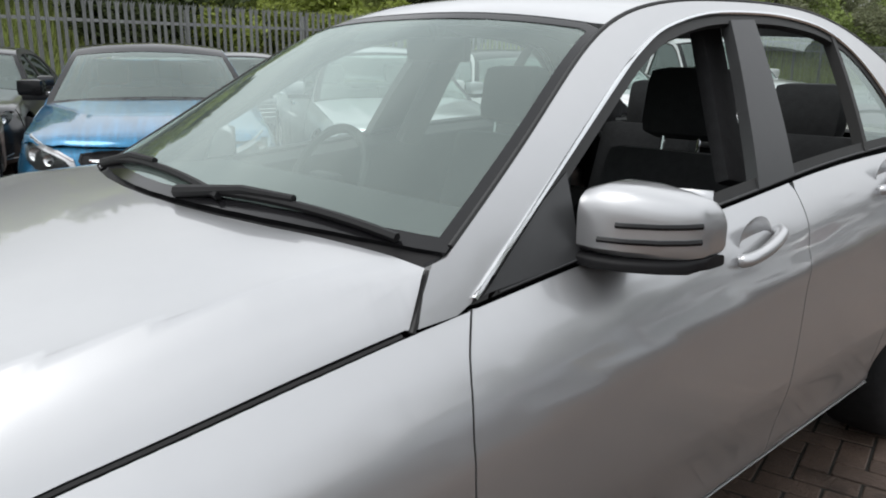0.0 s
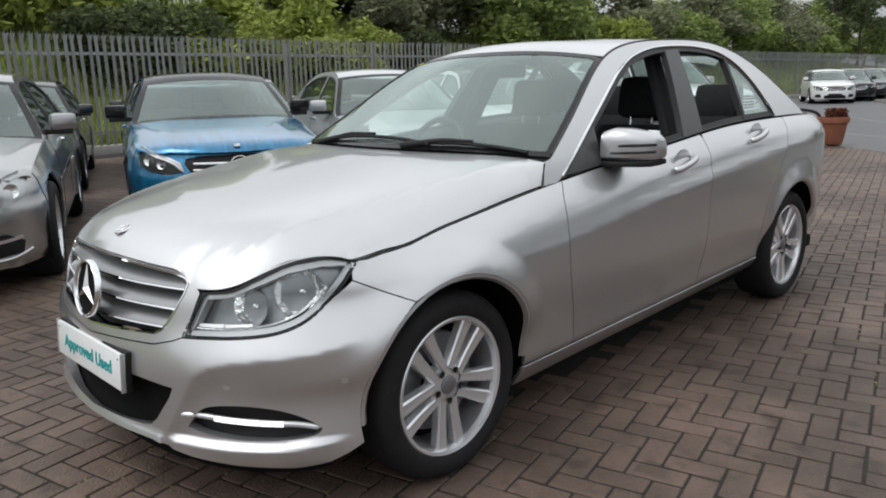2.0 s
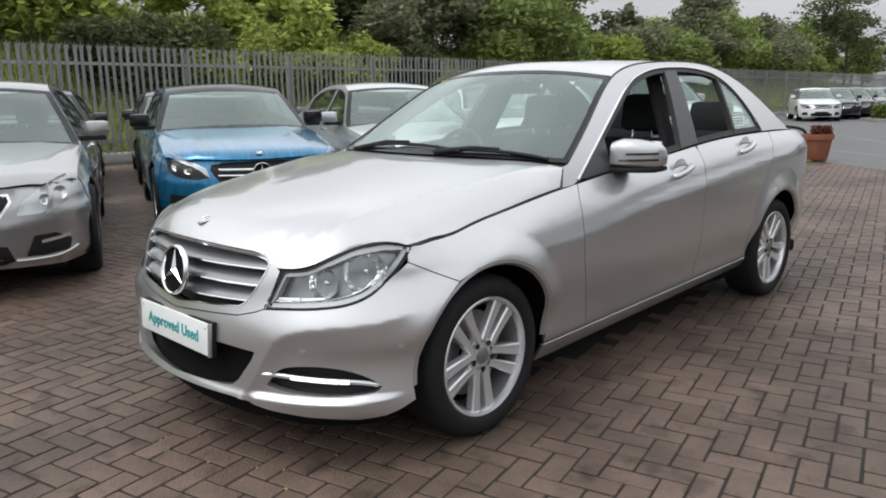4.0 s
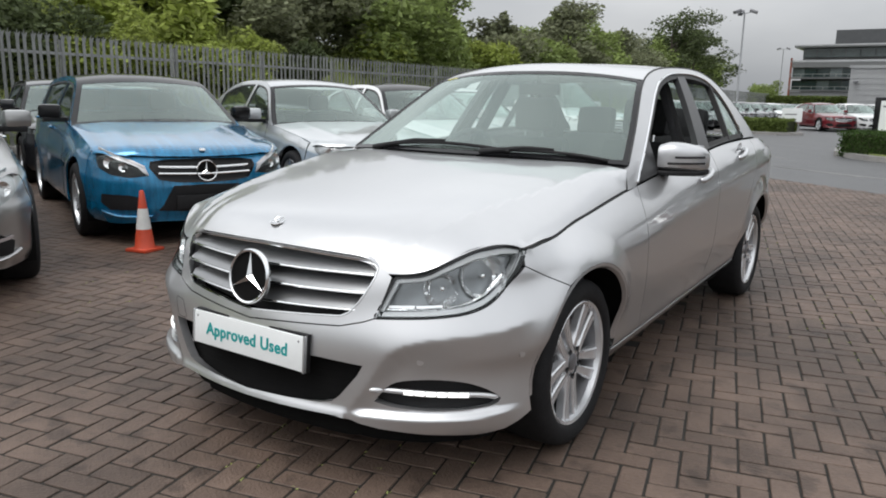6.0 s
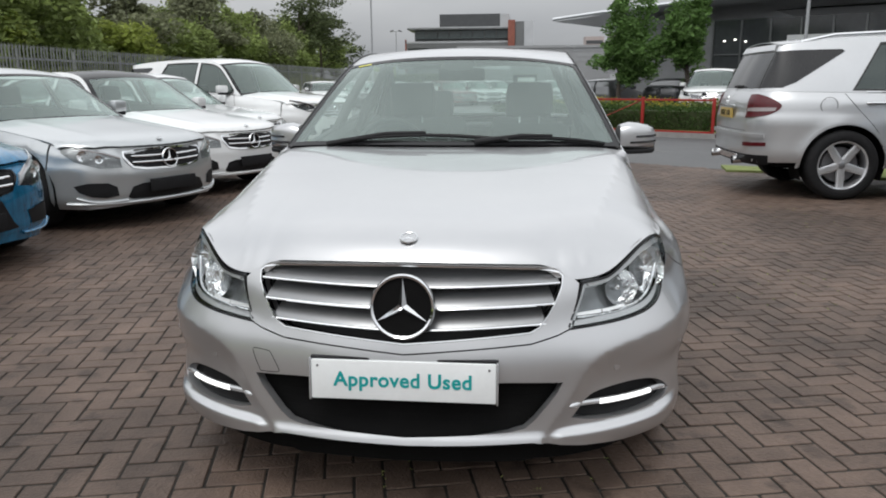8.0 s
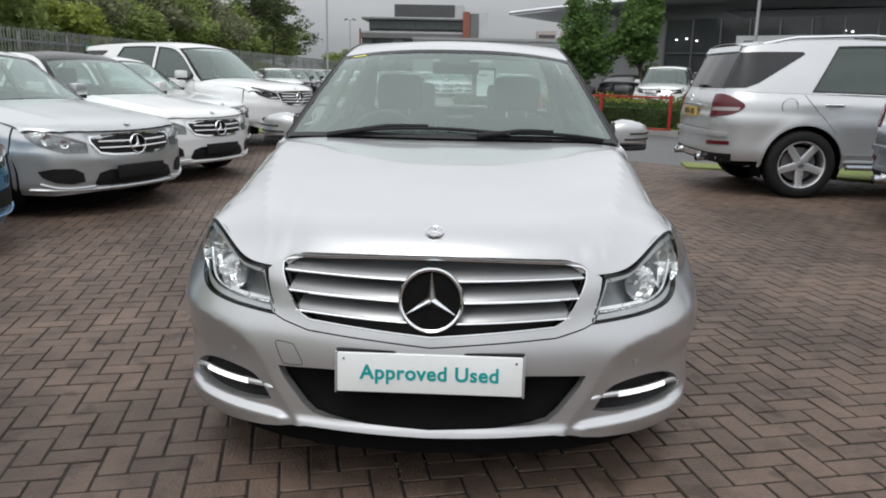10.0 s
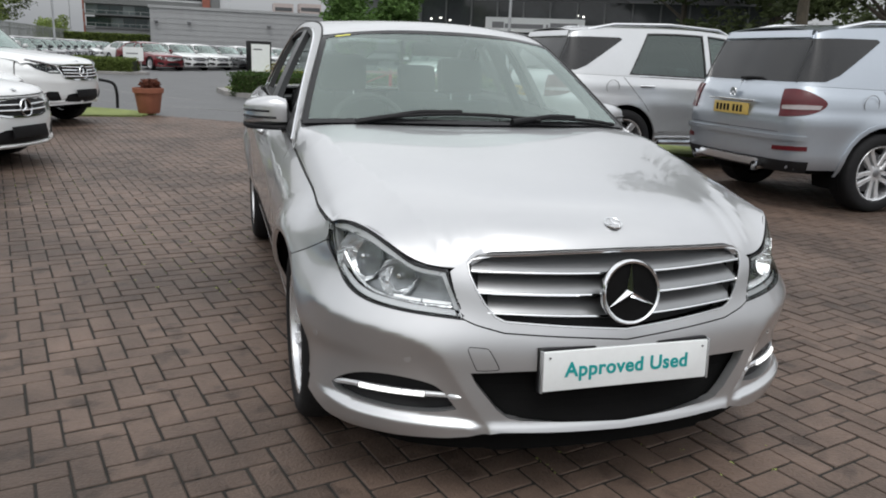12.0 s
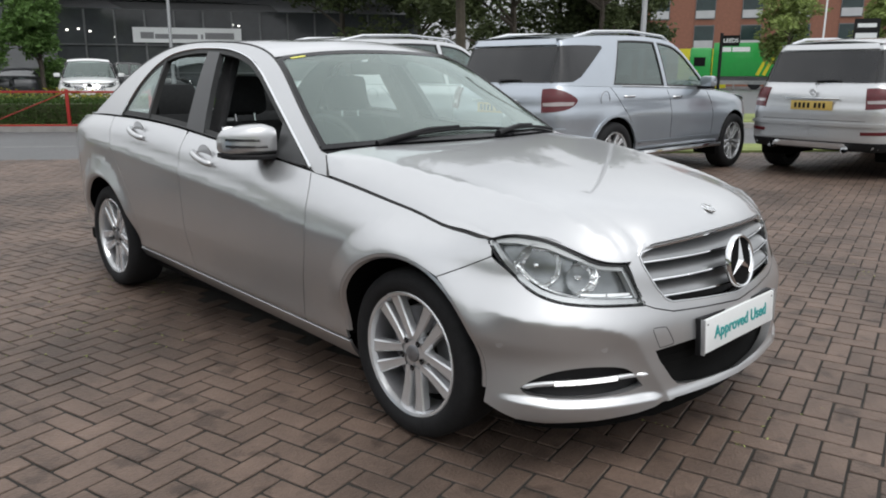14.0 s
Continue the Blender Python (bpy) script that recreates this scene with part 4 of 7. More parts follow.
part("floor_pan", boxed(-.72, .72, -.45, 3.5, .16, .24, .02), LINER, saloon, "dark underside")
part("engine_cover", boxed(-.60, .60, -.45, .62, .55, .76, .05), LINER, saloon)

for m in (1, -1):
    for y in (.047, 2.755):
        wheel_at(saloon, m * .742, y, .306, .308, .210, .225, "twin", m, label="silver alloy wheel with five twin spokes", bolts=True)
    # mirror
    bm = bmesh.new()
    SECS = ((-.004, .958, 1.035, -.045, .045), (.008, .944, 1.054, -.078, .052), (.05, .943, 1.066, -.094, .058), (.10, .943, 1.062, -.092, .058), (.150, .943, 1.050, -.074, .058), (.180, .943, 1.038, -.048, .056), (.192, .945, 1.022, -.026, .052), (.197, .952, 1.008, -.008, .048))

    def cap_ring(bm, sx, h0, h1, d0, d1):
        ring = []
        for k in range(28):
            a = 2 * math.pi * k / 28
            ca, sa = math.cos(a), math.sin(a)
            e = 3.2 if sa > 0 else 9.0
            f = (abs(ca) ** e + abs(sa) ** e) ** (-1 / e)
            ring.append(bm.verts.new((m * (.775 + sx * .96), 1.02 + sx * .30 + (d0 + d1) / 2 + (d1 - d0) / 2 * ca * f, (h0 + h1) / 2 + (h1 - h0) / 2 * sa * f)))
        return ring

    def lofted(bm, secs):
        for p, q in zip(secs, secs[1:]):
            for k in range(28):
                bm.faces.new((p[k], p[(k + 1) % 28], q[(k + 1) % 28], q[k]))
        bm.faces.new(secs[0])
        bm.faces.new(secs[-1][::-1])
        bmesh.ops.recalc_face_normals(bm, faces=bm.faces)
    lofted(bm, [cap_ring(bm, *q) for q in SECS])
    mirror = part("door_mirror", bm, SILVER, saloon, "silver door mirror with a split indicator")
    bm = bmesh.new()
    lofted(bm, [cap_ring(bm, -.03, .926, .940, -.055, .01)] + [cap_ring(bm, sx, .917 + .006 * (sx > .19), .944, d0 - .001, d1) for sx, h0, h1, d0, d1 in SECS])
    part("mirror_base", bm, BLACK, mirror, "black lower shell")
    bm = bmesh.new()
    tube(bm, [(m * .70, .97, .925), (m * .80, 1.0, .926)], .020, 10)
    part("mirror_arm", bm, BLACK, mirror, "black mirror arm")
    for z0, x0 in ((.972, .055), (.999, .085)):
        bm = bmesh.new()
        pts = []
        for sx in np.linspace(x0, .192, 14):
            d0 = np.interp(sx, [.008, .05, .10, .15, .18, .192], [-.078, -.094, -.092, -.074, -.048, -.026])
            pts.append((m * (.775 + sx * .96 + .001), 1.02 + sx * .30 + d0 - .001, z0 + .012 * sx))
        tube(bm, pts, .0055, 6)
        part("mirror_indicator", bm, GLOSS_BLACK, mirror, "dark indicator strip")
    bm = bmesh.new()
    box(bm, .0, .15, -.002, .002, .955, 1.05, .0)
    for v in bm.verts:
        v.co.y += v.co.x * .30
        v.co.x = m * (v.co.x + .785)
        v.co.y += 1.02 + .060
    part("mirror_glass", bm, CHROME, mirror, "mirror glass", smooth=False)
    # door handles with their bowls
    for y0, z0 in ((1.495, .894), (2.262, .966)):
        p = flank([s_at(y0)], [z0], 0)[0]
        bm = bmesh.new()
        lathe(bm, [(.001, -.004), (.035, -.003), (.046, .0), (.05, .003)], 28)
        bm.transform(pose(m * (p[0] - .001), p[1], p[2], 0, 90 * m, 0) @ Matrix.Diagonal((1.0, 1.45, 1, 1)))
        bowl = part("handle_recess", bm, SILVER, saloon, "shaded recess behind the handle")
        bm = bmesh.new()
        hp = [(m * (float(flank([s_at(y0 + d)], [z0 - .010 + d * .22], -o)[0][0])), y0 + d, z0 - .010 + d * .22) for d, o in ((-.098, .004), (-.08, .022), (-.03, .032), (.03, .032), (.075, .024), (.094, .004))]
        tube(bm, curve(hp, 4), [.010] + [.0145] * (len(curve(hp, 4)) - 2) + [.010], 10)
        part("door_handle", bm, SILVER, saloon, "silver door handle")

# wipers
def wiper(a, b, pivot):
    tp = lambda x, y, h: (x, y, float(cabin_top(x, y)) + h)
    bm = bmesh.new()
    tube(bm, [tp(a[0] + (b[0] - a[0]) * t, a[1] + (b[1] - a[1]) * t, .013) for t in np.linspace(0, 1, 14)], .0085, 6)
    w = part("wiper", bm, BLACK, saloon, "black flat wiper blade")
    bm = bmesh.new()
    mid = (a[0] + (b[0] - a[0]) * .5, a[1] + (b[1] - a[1]) * .5)
    tube(bm, [tp(*pivot, .01), tp((pivot[0] * .4 + mid[0] * .6), (pivot[1] * .4 + mid[1] * .6), .024), tp(*mid, .024)], [.014, .009, .007], 8)
    part("wiper_arm", bm, BLACK, w)


wiper((.26, .530), (-.45, .566), (-.54, .575))
wiper((.675, .632), (.22, .532), (.12, .507))
bm = bmesh.new()
rows = []
for x in np.linspace(-.74, .74, 40):
    y0, y1 = cowl(x) - .02, ws_low(x) + .02
    rows.append([bm.verts.new((x, y0, float(hood(x, y0)) - .03)), bm.verts.new((x, (y0 + y1) / 2, float(hood(x, y0)) - .018)), bm.verts.new((x, y1, float(cabin_top(x, y1)) - .004))])
for p, q in zip(rows, rows[1:]):
    for i in range(2):
        bm.faces.new((p[i], p[i + 1], q[i + 1], q[i]))
part("scuttle", bm, BLACK, saloon, "black scuttle panel under the wipers")

# number plate with its lettering
plate = part("number_plate", boxed(-.262, .262, -.006, .006, -.057, .057, .004), PLATE_WHITE, saloon, "white plate with teal lettering")
plate.matrix_basis = pose(0, -.752, .437, -4, 0, 0)
part("plate_holder", boxed(-.268, .268, .007, .026, -.063, .063, .004), BLACK, plate, "black plate holder")
for x in (-.243, .243):
    bm = bmesh.new()
    tube(bm, [(x, -.0078, .040), (x, -.0055, .040)], .0035, 10)
    part("screw", bm, DARK_ALLOY, plate, "small dark screw")
part("plate_rim", boxed(-.268, -.2625, -.008, .006, -.060, .060, .001), LAMP_GREY, plate, "grey rim")
part("plate_rim", boxed(.2625, .268, -.008, .006, -.060, .060, .001), LAMP_GREY, plate, "grey rim")
txt = bpy.data.curves.new("lettering", "FONT")
txt.body, txt.size, txt.align_x, txt.align_y, txt.extrude, txt.offset = "Approved Used", .058, "CENTER", "CENTER", .0008, .0013
txt.space_character = 1.06
word = new("lettering", txt)
word.parent, word.matrix_basis = plate, pose(0, -.0072, .001, 90, 0, 0)
txt.materials.append(TEAL)

# inside
seat("front_seat", saloon, .36, 1.52)
seat("front_seat", saloon, -.36, 1.52)
for x in (-.33, .33):
    seat("rear_seat", saloon, x, 2.42, True)
bm = bmesh.new()
rows = []
for x in np.linspace(-.70, .70, 24):
    b = ws_low(x) + .02
    rows.append([bm.verts.new((x, y, z)) for y, z in ((b, .955), (.85, .962), (1.02, .955), (1.07, .90), (1.08, .62))])
for p, q in zip(rows, rows[1:]):
    for i in range(4):
        bm.faces.new((p[i], p[i + 1], q[i + 1], q[i]))
part("dashboard", bm, TRIM, saloon, "dark grey dashboard")
bm = bmesh.new()
tube(bm, [(-.36 + .185 * math.cos(a), 1.16 + .185 * math.sin(a) * .42, .90 + .185 * math.sin(a) * .9) for a in np.linspace(0, 2 * math.pi, 33)], .015, 8, cap=False)
wheel = part("steering_wheel", bm, TRIM, saloon, "black steering wheel")
part("steering_hub", boxed(-.43, -.29, 1.13, 1.19, .85, .94, .025), TRIM, wheel)
part("centre_console", boxed(-.11, .11, .95, 1.9, .3, .62, .04), TRIM, saloon)
part("parcel_shelf", boxed(-.62, .62, 2.85, 3.28, .93, .96, .01), TRIM, saloon, "black parcel shelf")
part("bulkhead", boxed(-.7, .7, 2.86, 2.92, .3, .95, .02), LINER, saloon)
bm = bmesh.new()
tube(bm, [(0, 1.28, 1.365), (0, 1.30, 1.31)], .012, 8)
box(bm, -.12, .12, 1.285, 1.315, 1.265, 1.33, .012)
part("rear_view_mirror", bm, BLACK, saloon, "black rear-view mirror")
panel("headlining", patch(both([(0, 1.20), (.53, 1.30), (.53, 2.5), (0, 2.6)]), top, gap=.08, skirt=0, lift=-.03, centre=(0, 1.6, .5)), TRIM, saloon, "grey roof lining")


# ---- the other vehicles ----
def paint(name, colour, metal=.55, rough=.28):
    return material(name, colour, rough, metal, .03, 3, coat=1.0)


SPECS = {
    "hatch": dict(a=.90, b=2.70, c=.70, w=.885, sill=.17, nose=[.20, .68], belt=[(-.95, .66), (-.5, .765), (0, .85), (.55, .925), (1.2, .965), (2.2, 1.03), (3.5, 1.09)],
                  hood=[(-.95, .74), (-.6, .835), (-.2, .90), (.3, .96), (.7, 1.0)], ws=(.42, .62), hdr=(1.10, 1.22), rail=[(.62, .93), (.9, 1.13), (1.22, 1.325), (1.5, 1.385), (1.9, 1.40), (2.4, 1.385), (3.0, 1.33), (3.4, 1.27)],
                  crown=.045, side_lean=.42, rear_lean=.7, wheel=(.32, .226), tail=3.25),
    "saloon": dict(a=.85, b=2.874, c=1.12, w=.91, sill=.17, nose=[.21, .67], belt=[(-.95, .645), (-.5, .75), (0, .82), (.6, .89), (1.5, .95), (2.9, 1.02), (4.0, 1.0)],
                   hood=[(-.95, .72), (-.6, .815), (-.2, .87), (.3, .93), (.8, .975)], ws=(.55, .74), hdr=(1.28, 1.38), rail=[(.74, .90), (1.05, 1.12), (1.38, 1.345), (1.6, 1.405), (2.0, 1.43), (2.5, 1.40), (2.9, 1.28), (3.3, 1.08), (3.5, 1.03)],
                   crown=.035, side_lean=.5, rear_lean=1.2, wheel=(.33, .235), tail=3.45),
    "suv": dict(a=.88, b=2.915, c=.98, w=.945, sill=.34, nose=[.34, .92], belt=[(-.95, .83), (-.5, .95), (0, 1.01), (.6, 1.065), (1.5, 1.10), (2.9, 1.13), (4.0, 1.15)],
                hood=[(-.95, .93), (-.6, 1.03), (-.2, 1.08), (.3, 1.125), (.8, 1.16)], ws=(.42, .60), hdr=(1.12, 1.22), rail=[(.60, 1.07), (.9, 1.36), (1.22, 1.62), (1.5, 1.69), (2.0, 1.712), (2.8, 1.695), (3.4, 1.655), (3.9, 1.60)],
                crown=.045, side_lean=.30, rear_lean=.42, wheel=(.372, .255), tail=3.62),
}


class Shape:
    """The skin of a car: body sides, cabin sides and roof."""

    def __init__(self, k):
        self.k = k
        a, w, e = k["a"], k["w"], k["b"] + k["c"]
        p = np.array([(0, -a), (.17 * w, -a + .006), (.4 * w, -a + .045), (.62 * w, -a + .12), (.80 * w, -a + .235), (.91 * w, -a + .39), (.97 * w, -a + .60), (w, -a + .95), (w, .8), (w, 1.6), (w, 2.3),
                      (w, e - .9), (.985 * w, e - .55), (.94 * w, e - .28), (.82 * w, e - .10), (.5 * w, e - .02), (.2 * w, e), (0, e)])
        self.arc = np.concatenate([[0], np.cumsum(np.hypot(*np.diff(p, axis=0).T))])
        self.px, self.py, self.end = spline(self.arc, p[:, 0]), spline(self.arc, p[:, 1]), self.arc[-1]
        self.belt = spline(*zip(*k["belt"]))
        self.rail = spline(*zip(*k["rail"]))
        self.hood_mid = spline(*zip(*k["hood"]))
        self.out = spline([0, .12, .28, .5, .66, .72, .86, 1], [-.06, -.012, .0, .004, .0, -.012, -.03, -.085])

    def plan(self, s):
        e = 1e-3
        tx, ty = self.px(s + e) - self.px(s - e), self.py(s + e) - self.py(s - e)
        l = np.hypot(tx, ty) + 1e-9
        return self.px(s), self.py(s), ty / l, -tx / l

    def flank(self, s, z, inset=0.0):
        s, z = np.asarray(s, float), np.asarray(z, float)
        x, y, nx, ny = self.plan(np.abs(s))
        front = 1 - step(self.arc[3], self.arc[6], np.abs(s))
        z0 = self.k["sill"] + .04 * front
        v = np.clip((z - z0) / (self.belt(y) - z0), -.05, 1.05)
        o = self.out(v) * (1 - .35 * front) - inset
        for cy in (0, self.k["b"]):
            r = np.hypot(y - cy, z - self.k["wheel"][0])
            o = o + .012 * np.exp(-((r - self.k["wheel"][0] - .05) / .07) ** 2)
        return np.stack([(x + nx * o) * np.where(s < 0, -1, 1), y + ny * o, z], -1)

    def s_at(self, y):
        q = np.linspace(self.arc[4], self.arc[14], 500)
        return float(np.interp(y, self.py(q), q))

    def cabin(self, s, z):
        s, z = np.asarray(s, float), np.asarray(z, float)
        x, y, nx, ny = self.plan(np.abs(s))
        r = step(self.arc[12], self.arc[15], np.abs(s))
        d = z - self.belt(y)
        lean = self.k["side_lean"] * (1 - r) + self.k["rear_lean"] * r
        back = .085 + lean * np.maximum(d, -.05) + .12 * np.maximum(d, 0) ** 2
        x1 = x - nx * (.085 + self.k["side_lean"] * np.maximum(d, -.05) + .12 * np.maximum(d, 0) ** 2)
        return np.stack([np.maximum(x1, 0) * np.where(s < 0, -1, 1), y - ny * back, z], -1)

    def half(self, y):
        return float(self.cabin([self.s_at(y)], [float(self.rail(y))])[0][0])

    def roof(self, x, y):
        q = np.linspace(self.k["ws"][1], self.k["b"] + self.k["c"] - .3, 60)
        w = np.interp(y, q, [self.half(t) for t in q])
        return np.stack([x, y, self.rail(y) + self.k["crown"] * (1 - np.minimum(np.abs(x) / w, 1) ** 2.2)], -1)

    def screen(self, q, t):
        """Windscreen: q across from -1 to 1, t from its foot to its head."""
        k = self.k
        y = k["ws"][1] + (k["hdr"][1] - k["ws"][1]) * t
        w = np.array([self.half(v) for v in np.atleast_1d(y)])
        fy = (k["ws"][1] - k["ws"][0]) * (1 - t) + (k["hdr"][1] - k["hdr"][0]) * t
        return np.stack([q * w, y - fy * (1 - q * q), self.rail(y) + (k["crown"] * .5 + .02) * (1 - q * q)], -1)

    def front(self, x):
        """Where the bonnet's front edge lies."""
        q = np.linspace(0, self.arc[7], 200)
        return np.interp(np.abs(x), self.px(q), self.py(q)) + .060

    def bonnet(self, x, y):
        w = self.k["w"] - .085
        t = np.clip(np.abs(x) / w, 0, 1)
        a, b = self.hood_mid(y), self.belt(y)
        z = b + (a - b) * (1 - t ** 2.6) ** .8 + .006 * np.exp(-((np.abs(x) - .52) / .05) ** 2)
        return np.stack([x, y, z - .05 * np.exp(-np.maximum(y - self.front(x), 0) / .03)], -1)


def plate_bars(parent, m, yellow=True, blank=False):
    p = part("number_plate", boxed(-.26, .26, -.008, .008, -.057, .057, .004), BLACK if blank else (YELLOW_PLATE if yellow else PLATE_WHITE), parent, "blank black plate holder" if blank else "yellow number plate with dark bars")
    p.matrix_basis = m
    if not blank:
        for x0 in (-.215, -.16, -.105, -.05, .035, .09, .145):
            part("plate_bar", boxed(x0, x0 + .032, -.0105, -.008, -.032, .032), GLOSS_BLACK, p)
    return p


def make_car(name, kind, colour, m, label, lamps=None, style="twin", roof=None, dark=False, rear=False, mirrors=None, detail=1.0, group="", sporty=False, lamp_back=None, twin=False):
    """A parked car of the given kind, its front axle at the pose m, nose towards -y."""
    k, g = SPECS[kind], .06 * detail
    sh = Shape(k)
    car = thing(name, m, label, "car", group)
    r, rr = k["wheel"]
    fl, cs = sh.flank, sh.s_at
    low, high = k["nose"]
    ar = r + .055
    fa = [(cs(y), z) for y, z in arch(0, ar, -22, 202, cz=r, n=18)]
    ra = [(cs(y), z) for y, z in arch(k["b"], ar, -22, 202, cz=r, n=18)]
    sl = k["sill"] + .03
    bt = lambda y0, y1, n=10: [(cs(y), float(sh.belt(y))) for y in np.linspace(y0, y1, n)]
    ws1, tail = k["ws"][1], k["tail"]
    side = [(cs(ws1), float(sh.belt(ws1)))] + bt(ws1 + .05, tail + .1) + [(sh.arc[13], float(sh.belt(tail + .1))), (sh.end, float(sh.belt(tail + .2))), (sh.end, sl + .02), (sh.arc[13], sl + .02)]
    side += [p for p in ra if p[1] > sl] + [p for p in fa if p[1] > sl and p[0] > sh.arc[5] - .1]
    split = -k["a"] + .52
    nose_top = [(s, float(sh.belt(float(sh.py(s)))) if s > sh.arc[4] else float(np.interp(s, [0, sh.arc[4]], [high + .05, float(sh.belt(float(sh.py(sh.arc[4]))))]))) for s in np.linspace(cs(split), 0, 9)]
    hw = k["w"] - .088
    nose_top = [(s, float(sh.bonnet(np.array([float(sh.px(s))]), np.array([float(sh.front(float(sh.px(s))))]))[0][2]) - .004 if float(sh.px(s)) < hw - .03 else z) for s, z in nose_top]
    wing_top = bt(split + .02, ws1, 7)
    cut = cs(split)
    fa_hi = [p for p in fa if p[1] > sl]
    outline = wing_top[:-1] + side
    back = [p for p in outline]
    outline = back + [(cut, fa_hi[-1][1])] if fa_hi[-1][0] < cut else back + [(cut, fa_hi[-1][1] + .02)]
    body_col = colour
    for flip in (False, True):
        panel("body_side", patch([p for p in outline], fl, gap=g, inset=.001, skirt=.015), body_col, car, flip=flip)
    nose = nose_top[::-1] + [(cut, sl + .0), (cut - .06, low - .01), (sh.arc[2], low), (0, low)]
    nose = [(0, nose_top[-1][1])] + nose_top[::-1][1:] + [(cut - .002, fa_hi[-1][1]), (cut - .03, sl), (sh.arc[4], low - .02), (sh.arc[2], low), (0, low)]
    bumper = panel("front_bumper", patch(both(nose), fl, gap=g, skirt=.02), body_col, car)
    # bonnet
    w = k["w"] - .088
    hx = np.linspace(0, w, 9)
    cowl_y = lambda x: k["ws"][0] - .03 + (k["ws"][1] - k["ws"][0]) * (x / w) ** 2
    hood_out = [(x, float(sh.front(x)) + .002) for x in hx] + [(w, cowl_y(w))] + [(x, cowl_y(x)) for x in hx[::-1][1:]]
    bon = panel("bonnet", patch(both(hood_out), sh.bonnet, gap=g, skirt=.02), body_col, car)
    # cabin
    top_z = lambda y: float(sh.rail(y))
    ys = np.linspace(ws1 - .02, tail, 26)
    frame = [(cs(y), top_z(y)) for y in ys] + ([(sh.arc[14], top_z(tail)), (sh.end, top_z(tail))] if kind != "saloon" else [])
    if kind != "saloon":
        frame += [(sh.end, float(sh.belt(tail)) + .002), (sh.arc[14], float(sh.belt(tail)) + .002)]
    frame += [(cs(y), float(sh.belt(y)) + .002) for y in ys[::-1][:-1]]
    mid = {"hatch": 1.72, "saloon": 1.85, "suv": 1.72}[kind]
    endw = {"hatch": 2.72, "saloon": 2.85, "suv": 2.72}[kind]
    holes = []
    for y0, y1 in ((ws1 + .16, mid - .04), (mid + .04, endw)):
        q = np.linspace(y0, y1, 10)
        bot = [(cs(y), float(sh.belt(y)) + .03) for y in q]
        tp = [(cs(y), max(top_z(y) - .055, float(sh.belt(y)) + .035)) for y in q[::-1]]
        holes.append(bot + tp)
    if kind == "suv":
        c0, c1 = cs(mid), cs(endw)
        holes[1] = [(a + (.13 if i < 10 else -.17) * max(0, (a - c0) / (c1 - c0)) ** 1.6, z) for i, (a, z) in enumerate(holes[1])]
    for flip in (False, True):
        panel("side_frame", patch(frame, sh.cabin, gap=g, skirt=.02, inset=0, holes=holes, centre=(0, 1.8, .9)), body_col, car, flip=flip)
        for h in holes:
            gl = panel("side_window", patch(h, sh.cabin, gap=.12, skirt=0, inset=-.004, lift=-.01, centre=(0, 1.8, .9)), DARK_GLASS if dark or (kind == "suv" and h is not holes[0]) else TEAL_GLASS if kind == "suv" else GLASS, car, "dark side window" if kind == "suv" and h is not holes[0] else "", flip=flip)
            gl.visible_shadow = False
            panel("window_trim", patch(h, sh.cabin, gap=.08, skirt=.01, inset=-.006, lift=.001, holes=[shrunk(h, .012)], centre=(0, 1.8, .9)), SEAL_AND_GAP, gl, flip=flip)
        bm = bmesh.new()
        mm = -1 if flip else 1
        tube(bm, [tuple(np.array(sh.cabin([cs(y)], [float(sh.belt(y)) + .015])[0]) * (mm, 1, 1) + (mm * .004, 0, 0)) for y in np.linspace(ws1 + .1, endw, 12)], .007, 6)
        part("chrome_window_strip", bm, CHROME if not dark else SEAL_AND_GAP, car)
    scr = panel("windscreen", patch([(-.985, .0), (.985, .0), (.975, .985), (-.975, .985)], sh.screen, gap=.12, skirt=0, centre=(0, 1.8, .6)), SCREEN, car, "clear windscreen")
    scr.visible_shadow = False
    panel("screen_border", patch([(-1, -.02), (1, -.02), (.995, 1), (-.995, 1)], sh.screen, gap=.08, skirt=.01, holes=[[(-.93, .05), (.93, .05), (.92, .93), (-.92, .93)]], lift=.002, centre=(0, 1.8, .6)), GLOSS_BLACK, scr)
    hd0, hd1 = k["hdr"]
    rf = [(x, hd0 + (hd1 - hd0) * (x / sh.half(hd1)) ** 2) for x in np.linspace(0, sh.half(hd1), 6)] + [(sh.half(y) - .002, y) for y in np.linspace(hd1 + .05, tail - .05, 16)]
    rear_end = tail - .02
    if kind == "saloon":
        rf = rf[:6] + [(sh.half(y) - .002, y) for y in np.linspace(hd1 + .05, 3.4, 16)]
        rear_end = 3.45
    else:
        rear_y = float(sh.cabin([sh.end], [top_z(tail)])[0][1])
        rear_end = max(rear_y, tail - .1)
    rf += [(x, rear_end) for x in (sh.half(min(rear_end, tail)) * .8, .3, 0)]
    panel("roof", patch(both(rf), sh.roof, gap=g * 1.3, skirt=.01, centre=(0, 1.8, .5)), roof or body_col, car, "dark glass roof" if roof else "")
    if kind == "saloon":
        panel("boot_lid", patch(both([(0, 3.3), (.6, 3.25), (.72, 3.4), (.66, 3.85), (0, 3.95)]), lambda x, y: np.stack([x, y, 1.03 - .05 * np.maximum(y - 3.4, 0) + 0 * x], -1), gap=.15), body_col, car)
    # dark inside, floor and arches
    part("floor_pan", boxed(-k["w"] + .16, k["w"] - .16, -k["a"] + .35, k["b"] + k["c"] - .3, sl - .03, sl + .06, .03), LINER, car)
